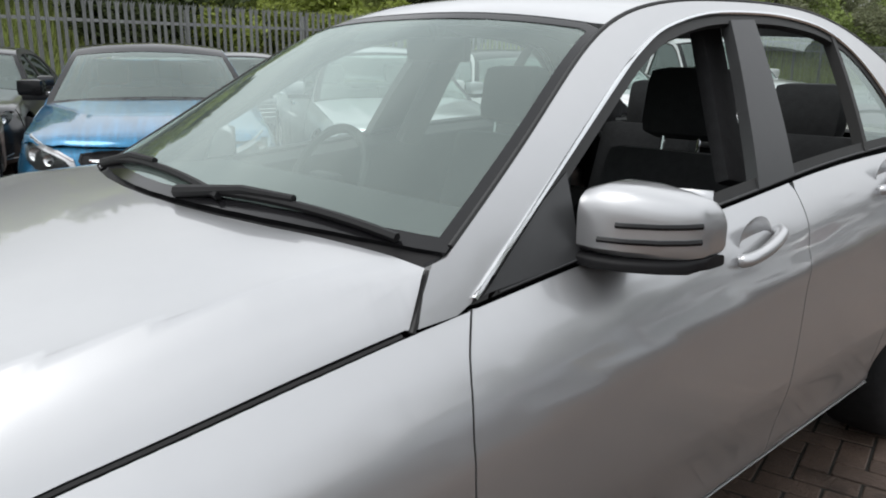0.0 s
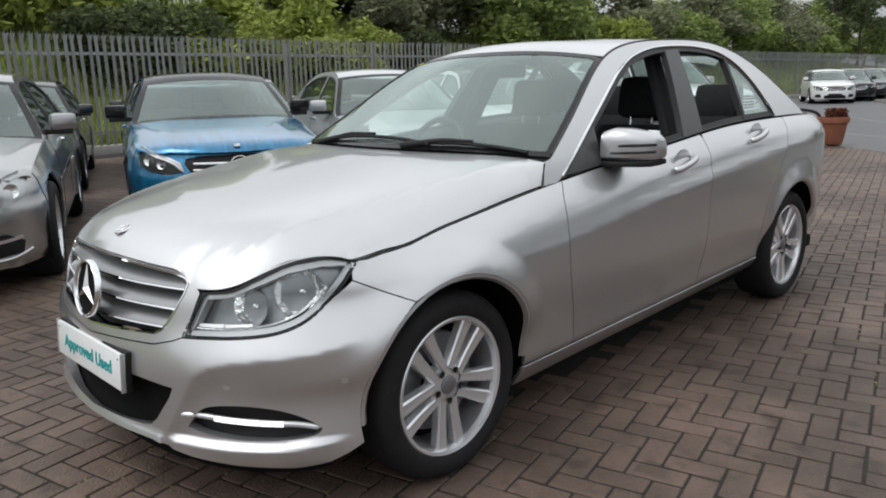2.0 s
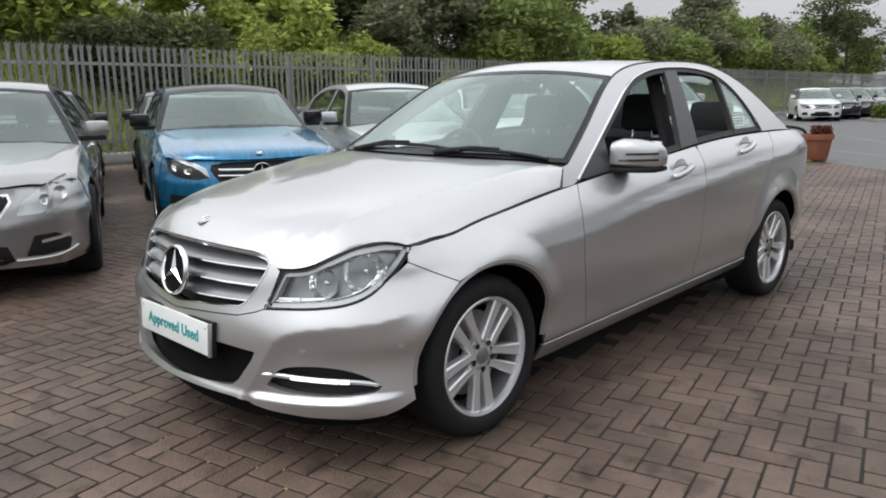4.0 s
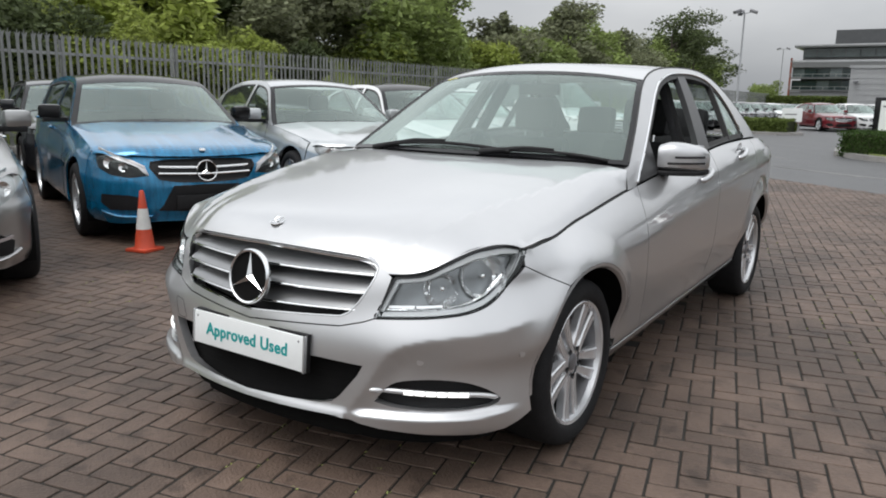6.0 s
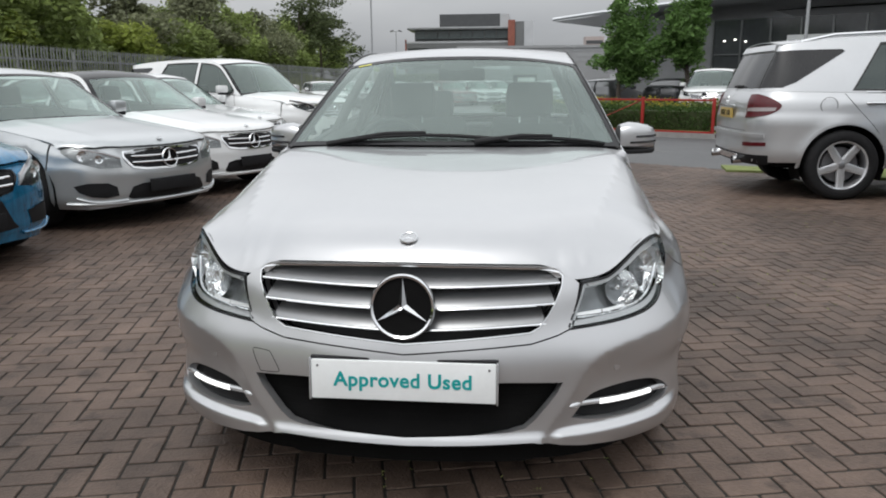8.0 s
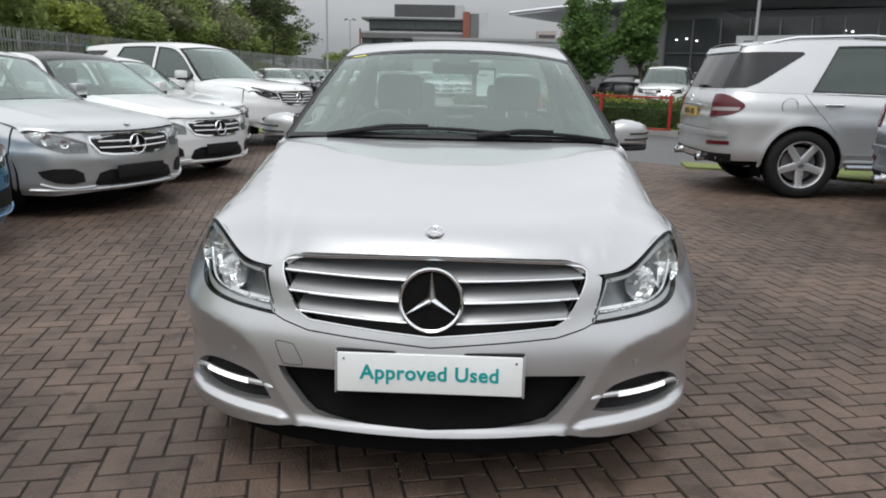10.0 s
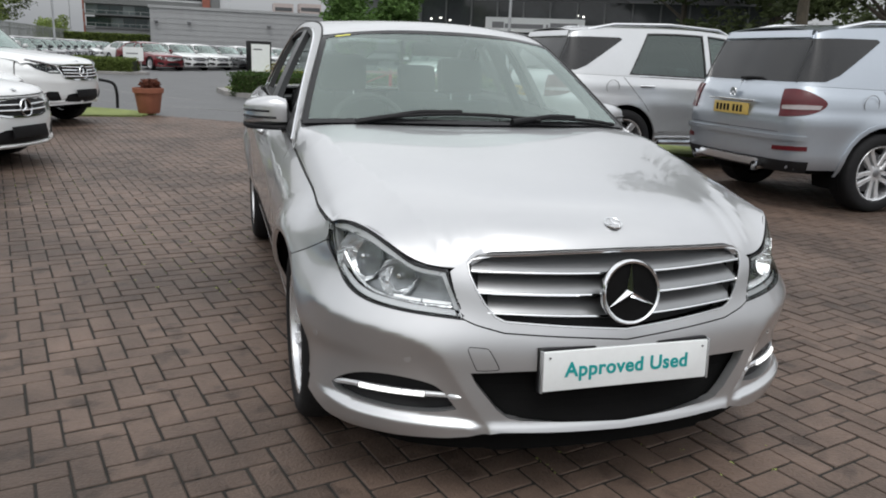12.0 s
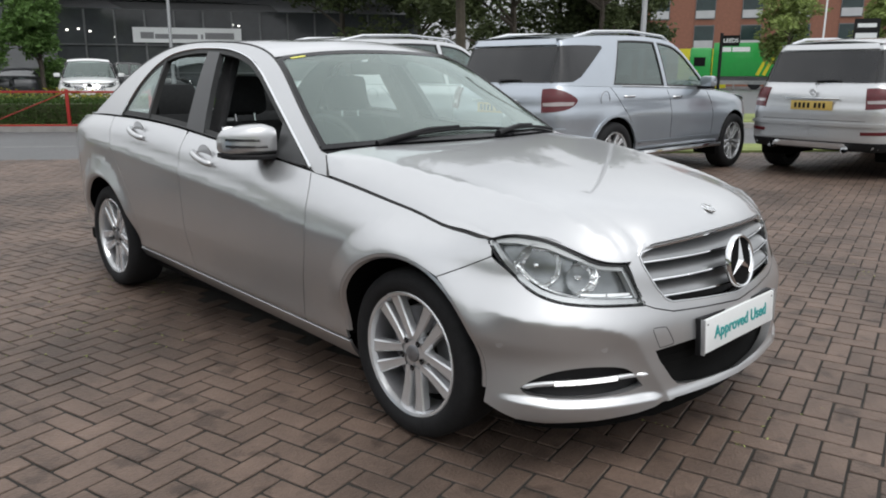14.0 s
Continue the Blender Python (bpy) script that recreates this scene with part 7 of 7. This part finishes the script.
for x0, x1 in ((.35, .95), (1.0, 2.95), (3.1, 3.2), (3.3, 4.65)):
    part("letter_bar", boxed(x0, x1, -.128, -.121, 2.84, 3.14 if x0 < .5 or x0 > 3.25 else 3.06), DARK_ALLOY, bd, smooth=False)
SPOT = material("shop_spotlight", (.9, .9, .85), .3, 0, .02, 5, emit=(1, .97, .9, 2.5))
for x, z in ((-2.9, 3.2), (-2.4, 3.25), (-1.9, 3.15), (-.8, 2.9), (4.6, 3.55), (4.9, 3.5)):
    part("spotlight", boxed(x - .05, x + .05, .05, .098, z - .035, z + .035), SPOT, sr, "lit showroom spotlight", smooth=False)

# ---- warehouse and offices far off ----
WARE = material("ribbed_warehouse_cladding", (.33, .335, .34), .5, .25, .08, 1.5)
wh = thing("warehouse", pose(-5.5, 65, 0, 0, 0, 1), "long light grey ribbed warehouse", "building")
part("wall", boxed(0, 36, 0, 13, 0, 4.3), WARE, wh, smooth=False)
for k in range(9):
    part("cladding_rib", boxed(0, 36, -.025, 0, .45 + k * .43, .49 + k * .43), WARE, wh, smooth=False)
part("parapet", boxed(-.1, 36, -.1, 0, 4.22, 4.44), WARE, wh, smooth=False)
part("door", boxed(24, 26.2, -.1, -.03, 0, 2.2), CLAD_DARK, wh, "dark loading door", smooth=False)
part("door", boxed(13.2, 14.2, -.1, -.03, 0, 1.95), CLAD, wh, "pale side door", smooth=False)
for x in (.45, 3.0, 9.4, 17):
    lamp_ = part("wall_lamp", boxed(x - .17, x + .17, -.42, -.12, 3.12, 3.28, .04), DARK_ALLOY, wh, "dark wall lamp")
    part("bracket", boxed(x - .04, x + .04, -.2, -.0, 3.0, 3.14), DARK_ALLOY, lamp_, smooth=False)
of = thing("office_block", pose(-12.5, 80, 0), "glass office block with a dark roof storey", "building")
OFFICE_WALL = material("grey_office_wall", (.16, .165, .165), .5, .2, .1, 1.5)
TERRACOTTA_WALL = material("red_brown_brick", (.24, .085, .06), .85, 0, .2, 3)
part("core", boxed(.9, 13.3, 1, 10, 0, 6.8), OFFICE_WALL, of, smooth=False)
part("roof_storey", boxed(3.6, 10.1, 1.2, 8, 7.12, 8.55), CLAD_DARK, of, "dark plant room", smooth=False)
part("roof_end", boxed(10.12, 11.1, 1.2, 8, 7.12, 8.5), CLAD, of, smooth=False)
part("roof_slab", boxed(.3, 11.0, -.5, 10, 6.86, 7.1), OFFICE_WALL, of, "flat overhanging roof", smooth=False)
part("roof_edge", boxed(.28, 11.0, -.54, -.501, 7.0, 7.12), CLAD, of, smooth=False)
part("brick_pier", boxed(11.02, 11.75, -.6, 2, 0, 7.75), TERRACOTTA_WALL, of, "red-brown brick pier", smooth=False)
part("grey_pier", boxed(11.77, 12.7, -.3, 2, 0, 7.6), OFFICE_WALL, of, smooth=False)
part("stone_pier", boxed(12.72, 13.7, -.5, 2, 0, 7.65), CLAD, of, smooth=False)
part("corner_post", boxed(-.02, .14, -.1, .1, 2.2, 5.9), TERRACOTTA_WALL, of, "slim red-brown corner post", smooth=False)
TINT = material("green_office_glass", (.026, .044, .044), .08, 0, .3, .5, coat=.4)
PALE_TINT = material("pale_office_glass", (.11, .135, .135), .10, 0, .25, .6, coat=.4)
# the upper storey, set back behind a rail; the lower ones behind balconies
for j in range(8):
    part("window", boxed(.95 + j * 1.26, 2.15 + j * 1.26, .6, .9, 5.98, 6.82), PALE_TINT, of, "pale upper window", smooth=False)
part("floor_band", boxed(0, 11.0, -.1, 1, 5.5, 5.68), CLAD, of, smooth=False)
part("floor_band", boxed(0, 11.0, -.08, 1, 4.98, 5.48), OFFICE_WALL, of, smooth=False)
for i, z in enumerate((3.95, 2.75)):
    for j in range(6):
        part("window", boxed(.2 + j * 1.12, 1.28 + j * 1.12, .25 + .2 * i, .95, z + .14, z + 1.0), TINT if (j + i) % 3 else PALE_TINT, of, "tall tinted window", smooth=False)
    part("floor_band", boxed(0, 7.4, -.05, 1, z - .04, z + .10), MULLION, of, smooth=False)
    part("balcony_rail", boxed(0, 7.3, -.14, -.10, z + .38, z + .42), STEEL, of, "thin steel rail", smooth=False)
    for j in range(8):
        part("rail_post", boxed(.02 + j * 1.03, .06 + j * 1.03, -.14, -.10, z + .1, z + .38), STEEL, of, smooth=False)
part("base_wall", boxed(0, 7.4, .1, 1, 0, 2.66), CLAD_MID, of, smooth=False)
hedge("hedge", (-14.5, 77), (-6.4, 76.4), 2.0, 2.1, 9, "rough olive hedge below the offices", leaf=SHRUB, n=9000, size=.14)
TOWER = material("far_tower", (.42, .36, .34), .8, 0, .12, 1)
for x, y, w, h in ((26, 290, 7, 18), (36, 292, 8, 18.5), (52, 295, 12, 19)):
    tw = thing("tower_block", pose(x, y, 0), "far pinkish tower block beyond the warehouse", "building", "far towers")
    part("wall", boxed(-w / 2, w / 2, 0, 8, 0, h), TOWER, tw, smooth=False)
    for i in range(3):
        part("window_band", boxed(-w / 2 + .5, w / 2 - .5, -.15, -.02, h - 2.6 - i * 2.6, h - 1.4 - i * 2.6), CLAD_DARK, tw, smooth=False)

# ---- brick building, lorry and tree by the main road ----
BRICK = material("orange_brick", (.235, .105, .070), .85, 0, .15, 4, bump=.2, bump_scale=60)
bb = thing("brick_building", pose(72, 47, 0, 0, 0, -62), "orange brick building with tall windows", "building")
part("wall", boxed(1.3, 46, 0, 16, 0, 13), BRICK, bb, smooth=False)
for j in range(9):
    for i in range(4):
        x = 3.0 + j * 4.7
        wn_ = part("window", boxed(x, x + 1.9, -.12, -.02, .9 + i * 3.1, 3.2 + i * 3.1), TINT, bb, "tall tinted window", smooth=False)
        part("frame", boxed(x - .08, x + 1.98, -.06, -.01, .8 + i * 3.1, 3.3 + i * 3.1), MULLION, wn_, smooth=False)
        part("lower_panel", boxed(x, x + 1.9, -.16, -.121, .9 + i * 3.1, 1.7 + i * 3.1), CLAD, wn_, smooth=False)
GREEN = material("green_lorry_paint", (.02, .33, .06), .35, 0, .06, 3, coat=.6)
LORRY_YELLOW = material("yellow_lorry_paint", (.62, .55, .03), .4, 0, .06, 3)
lo = thing("lorry", pose(60.5, 32.5, -.012, 0, 0, -64), "green lorry with a box body and pale lettering", "lorry")
part("trailer", boxed(2.1, 8.6, -1.25, 1.25, 1.1, 3.9, .06), GREEN, lo, "green box body")
for x0 in (5.6, 6.1):
    stripe = part("stripe", boxed(0, .26, -.004, .003, 0, 2.6), LORRY_YELLOW, lo, "slanting yellow stripe", smooth=False)
    stripe.matrix_basis = pose(x0, -1.262, 1.25, 0, 24, 0)
for x0, x1, z in ((2.7, 3.5, 3.15), (3.6, 5.0, 3.15)):
    part("letter_bar", boxed(x0, x1, -1.262, -1.255, z, z + .38), PLATE_WHITE, lo, smooth=False)
part("skirt", boxed(2.2, 8.5, -1.2, 1.2, .75, 1.09), CLAD_DARK, lo, smooth=False)
cab = part("cab", boxed(.2, 2.0, -1.22, 1.22, .7, 3.5, .2), GREEN, lo, "green cab")
part("cab_window", boxed(.55, 1.5, -1.235, -1.215, 1.95, 2.7, .0), GLOSS_BLACK, cab, smooth=False)
part("windscreen", boxed(.17, .21, -1.0, 1.0, 1.9, 2.75), GLOSS_BLACK, cab, smooth=False)
part("cab_stripe", boxed(.19, .9, -1.23, -1.221, 1.15, 1.6), LORRY_YELLOW, cab, smooth=False)
for x in (1.1, 5.6, 6.9):
    for y in (-1.05, 1.05):
        bm = bmesh.new()
        lathe(bm, [(.001, -.14), (.48, -.14), (.5, -.1), (.5, .1), (.48, .14), (.001, .14)], 24)
        bm.transform(pose(x, y, .5, 90, 0, 0))
        part("wheel", bm, RUBBER, lo)
part("yellow_hoarding", boxed(1.6, 6, 0, .1, 0, 3.6), LORRY_YELLOW, None, smooth=False).matrix_world = pose(63.6, 37.0, 0, 0, 0, -62)
tagged(bpy.data.objects["yellow_hoarding"], "plain yellow hoarding beside the road", "hoarding")
tagged(part("guard_rail", boxed(0, 30, -.04, .04, .5, .8), STEEL, None, smooth=False), "grey roadside guard rail on posts", "guard rail")
bpy.data.objects["guard_rail"].matrix_world = pose(52, 33, 0, 0, 0, -64)
for k in range(8):
    part("post", boxed(k * 4, k * 4 + .1, -.05, .05, 0, .5), STEEL, bpy.data.objects["guard_rail"], smooth=False)
ROAD_TREES = "trees along the road"
tree(4.5, 32.2, 4.9, 1.5, LEAF_FRESH, 201, "young round street tree with green leaves", .18, 11000, .10, ROAD_TREES)
tree(7.4, 32.0, 4.8, 1.5, LEAF_FRESH, 202, "young street tree beside the showroom", .18, 11000, .10, ROAD_TREES)
tree(13.6, 14.2, 8.2, 4.4, LEAF_DARK, 203, "big dark spreading tree behind the off-roaders", .30, 20000, .11, ROAD_TREES)
tree(19.5, 22.5, 6.2, 3.0, LEAF_DARK, 204, "dark tree behind the off-roaders", .2, 9000, .14, ROAD_TREES)
tree(31, 24, 8.5, 4.4, LEAF_DARK, 205, "big dark tree near the brick building", .2, 12000, .16, ROAD_TREES)
tree(26.5, 17.6, 4.2, 1.0, LEAF_DARK, 206, "narrow dark tree beside the lamp post", .12, 3200, .10, ROAD_TREES)
tree(56, 22, 7.5, 2.6, LEAF_MID, 207, "tree in front of the brick building", .15, 4200, .2, ROAD_TREES)
tree(60, 17, 7.0, 2.2, LEAF_MID, 208, "tree in front of the brick building", .15, 4200, .2, ROAD_TREES)
tree(33, 21.8, 7.5, 3.2, LEAF_DARK, 213, "dark tree near the brick building", .12, 12000, .15, ROAD_TREES)
tree(28.8, 19.8, 8.5, 4.0, LEAF_DARK, 210, "big dark tree near the brick building", .18, 13000, .15, ROAD_TREES)
tree(21, 18.6, 8.0, 4.0, LEAF_DARK, 211, "dark tree behind the off-roaders", .16, 13000, .14, ROAD_TREES)
tree(17, 24.5, 7.2, 3.2, LEAF_DARK, 212, "dark tree behind the off-roaders", .15, 10000, .14, ROAD_TREES)
hs = thing("roadside_sign", pose(52.2, 15.6, 0, 0, 0, -64), "small dark sign with a white panel on a post", "sign")
part("post", boxed(-.05, .05, -.05, .05, 0, 3.4), STEEL, hs, smooth=False)
part("board", boxed(-.75, .75, -.1, -.051, 3.2, 4.8), GLOSS_BLACK, hs, smooth=False)
part("panel", boxed(-.62, .62, -.108, -.101, 3.3, 3.9), PLATE_WHITE, hs, smooth=False)
part("text_bar", boxed(-.55, .55, -.108, -.101, 4.25, 4.5), PLATE_WHITE, hs, smooth=False)
for fx, fy in ((50.5, 17.6), (42, 11.2)):
    fp = thing("flag_pole", pose(fx, fy, 0), "thin white pole beside the road", "pole", "roadside poles")
    bm = bmesh.new()
    tube(bm, [(0, 0, 0), (0, 0, 10)], [.07, .05], 8)
    part("pole", bm, PLATE_WHITE, fp)
tree(57, 11.5, 7.0, 2.4, LEAF_DARK, 209, "tree in front of the brick building", .15, 4200, .2, ROAD_TREES)

# ---- far parked cars: two built, the others copied ----
def far_group(kind, colour, places, label, group):
    x, y, a = places[0]
    c, _ = make_car("hatchback_car" if kind == "hatch" else "estate_car" if kind == "suv" else "saloon_car", kind, colour, pose(x, y, -.012, 0, 0, a), label, detail=2.2, group=group)
    for x, y, a in places[1:]:
        copy_thing(c, pose(x, y, -.012, 0, 0, a))


LOT, LANE = "cars in the far car park", "cars parked along the far fence"
far_group("hatch", WHITE, [(-9.0, 33.4, 27), (8.0, 48.2, 22), (9.5, 49.6, 22), (-8.9, 55.5, 25), (11.5, 51, 22)], "white hatchback in the distance", LANE)
far_group("saloon", DARK, [(-9.0, 36.2, 25), (-9.0, 38.8, 25), (-9.0, 44.0, 25), (-9.0, 46.6, 25), (-9.0, 52, 25), (8.2, 35.2, 150), (12.5, 46, 22)], "dark saloon in the distance", LANE)
far_group("hatch", GREY, [(-9.0, 41.4, 25), (-9.0, 49.2, 25), (-9, 58, 25), (-9, 61, 25), (-9, 64, 25), (-9, 67, 25), (5.2, 36.0, 150), (.6, 47.4, 33)], "grey hatchback in the distance", LANE)
far_group("saloon", RED, [(-3.3, 41.4, 33), (11.0, 45, 30)], "dark red saloon in the car park", LOT)
far_group("saloon", WHITE, [(-2.0, 43.4, 33), (-.7, 45.4, 33), (1.9, 49.4, 33), (3.2, 51.4, 33), (4.5, 53.4, 33), (-5.2, 53, 35)], "white saloon in the car park", LOT)
far_group("suv", WHITE, [(6.6, 24.4, -20)], "white off-road car in the car park", LOT)
far_group("suv", DARK, [(13.5, 33.5, 60), (11.9, 36.5, 150)], "dark estate car beyond the hedge", LOT)


# ---- block paving, laid in herringbone ----
BLOCK = material("paving_block", (.113, .079, .0615), .55, 0, .30, 5, bump=.6, bump_scale=90, island=.13, spread=.13, spec=.35)
# damp, darker stains spread over many blocks
bn, bl = BLOCK.node_tree.nodes, BLOCK.node_tree.links
spot, damp, dark, wet = bn.new("ShaderNodeNewGeometry"), bn.new("ShaderNodeTexNoise"), bn.new("ShaderNodeMapRange"), bn.new("ShaderNodeVectorMath")
damp.inputs["Scale"].default_value, damp.inputs["Detail"].default_value = .85, 6
dark.inputs["From Min"].default_value, dark.inputs["From Max"].default_value = .40, .56
dark.inputs["To Min"].default_value, dark.inputs["To Max"].default_value = .66, 1.10
wet.operation = "SCALE"
tone = bn["Principled BSDF"].inputs["Base Color"].links[0].from_socket
bl.new(spot.outputs["Position"], damp.inputs["Vector"])
bl.new(damp.outputs["Fac"], dark.inputs["Value"])
bl.new(tone, wet.inputs[0])
bl.new(dark.outputs["Result"], wet.inputs["Scale"])
# smaller oil drops and dirt
drop, oil, soiled = bn.new("ShaderNodeTexNoise"), bn.new("ShaderNodeMapRange"), bn.new("ShaderNodeVectorMath")
drop.inputs["Scale"].default_value, drop.inputs["Detail"].default_value = 6.5, 5
oil.inputs["From Min"].default_value, oil.inputs["From Max"].default_value = .57, .66
oil.inputs["To Min"].default_value, oil.inputs["To Max"].default_value = 1.02, .62
soiled.operation = "SCALE"
bl.new(spot.outputs["Position"], drop.inputs["Vector"])
bl.new(drop.outputs["Fac"], oil.inputs["Value"])
bl.new(wet.outputs[0], soiled.inputs[0])
bl.new(oil.outputs["Result"], soiled.inputs["Scale"])
bl.new(soiled.outputs[0], bn["Principled BSDF"].inputs["Base Color"])
SAND = material("joint_sand", (.020, .018, .015), .95, 0, .4, 14, bump=.4, bump_scale=120)
pave_pts = [(-13.4, -9), (14, -9), (14, edge_line(14) + 1.5), (8, edge_line(8)), (-2.2, edge_line(-2.2)), (-13.4, 19)]
bm = bmesh.new()
bm.faces.new([bm.verts.new((x, y, -.0055)) for x, y in pave_pts])
paving = tagged(part("paving", bm, SAND, None, smooth=False), "brown block paving laid in herringbone", "paving", kind="structure")
U, TURN_ = .0955, radians(13.5)
ct, st = math.cos(TURN_), math.sin(TURN_)


def block(lx, ly):
    g, c, h = .0048, .003, .0018
    a, b = lx / 2 - g, ly / 2 - g
    e = .005
    ring = lambda k: [(-a + k + e, -b + k), (a - k - e, -b + k), (a - k, -b + k + e), (a - k, b - k - e), (a - k - e, b - k), (-a + k + e, b - k), (-a + k, b - k - e), (-a + k, -b + k + e)]
    v = [(x, y, z) for k, z in ((0, -.012), (0, -h), (c, 0)) for x, y in ring(k)]
    f = [tuple(range(16, 24))] + [(r * 8 + i, r * 8 + (i + 1) % 8, r * 8 + 8 + (i + 1) % 8, r * 8 + 8 + i) for r in (0, 1) for i in range(8)]
    return v, f


kinds = {}
for key, lx, ly in (("long", 2 * U, U), ("tall", U, 2 * U)):
    v, f = block(lx, ly)
    me = bpy.data.meshes.new("block")
    me.from_pydata(v, [], f)
    me.materials.append(BLOCK)
    kinds[key] = (np.array(v), f, me)
rng = np.random.default_rng(12)
allv, allf, nb = [], [], 0
poly = np.array(pave_pts)
for r in range(-136, 272):
    for c in range(-200, 242):
        k = (c - r - 1) % 4
        if k not in (0, 3):
            continue
        u, w = (c + 1, r + .5) if k == 0 else (c + .5, r + 1)
        u, w = u * U - .0347, w * U + .0266
        x, y = u * ct - w * st, u * st + w * ct
        if not (-12.5 < x < 13.5 and -6.5 < y < edge_line(x) - .02 and y < 17.5):
            continue
        if abs(x) < .55 and .2 < y < 2.6:
            continue
        v, f, me = kinds["long" if k == 0 else "tall"]
        z, ax, ay = rng.uniform(-.0022, .0006), rng.normal() * .006, rng.normal() * .006
        az = TURN_ + rng.normal() * .007
        x, y = x + rng.normal() * .0007, y + rng.normal() * .0007
        ca, sa = math.cos(az), math.sin(az)
        if -2.15 < x < 2.15 and -1.92 < y < -.80:
            ob = new("block", me)
            ob.parent, ob.matrix_basis = paving, pose(x, y, z, math.degrees(ax), math.degrees(ay), math.degrees(az))
            continue
        p = v.copy()
        p[:, 2] += z + v[:, 1] * ax - v[:, 0] * ay
        q = np.stack([x + p[:, 0] * ca - p[:, 1] * sa, y + p[:, 0] * sa + p[:, 1] * ca, p[:, 2]], 1)
        allv.append(q)
        allf += [tuple(i + 24 * nb for i in q_) for q_ in f]
        nb += 1
me = bpy.data.meshes.new("far_blocks")
me.from_pydata(np.concatenate(allv).tolist(), [], allf)
tagged(link("far_blocks", me, BLOCK, paving), kind="stuff")
# moss in some of the joints
n = 2600
mx, my = rng.uniform(-3, 3.2, n), rng.uniform(-1.6, 6, n)
keep = np.sin(mx * 2.1 + 1) * np.cos(my * 1.3) > .35
row = np.round((mx * ct + my * st + .0347) / U) * U - .0347
col = -mx * st + my * ct
mx, my = row * ct - col * st, row * st + col * ct
pts = [(a, b, -.004, .014, .014, .004, 5) for a, b in zip(mx[keep], my[keep])]
tagged(link("moss", leaves(pts, .006, 77), GRASS_BLADES, None), "specks of moss in the paving joints", "moss", kind="stuff")
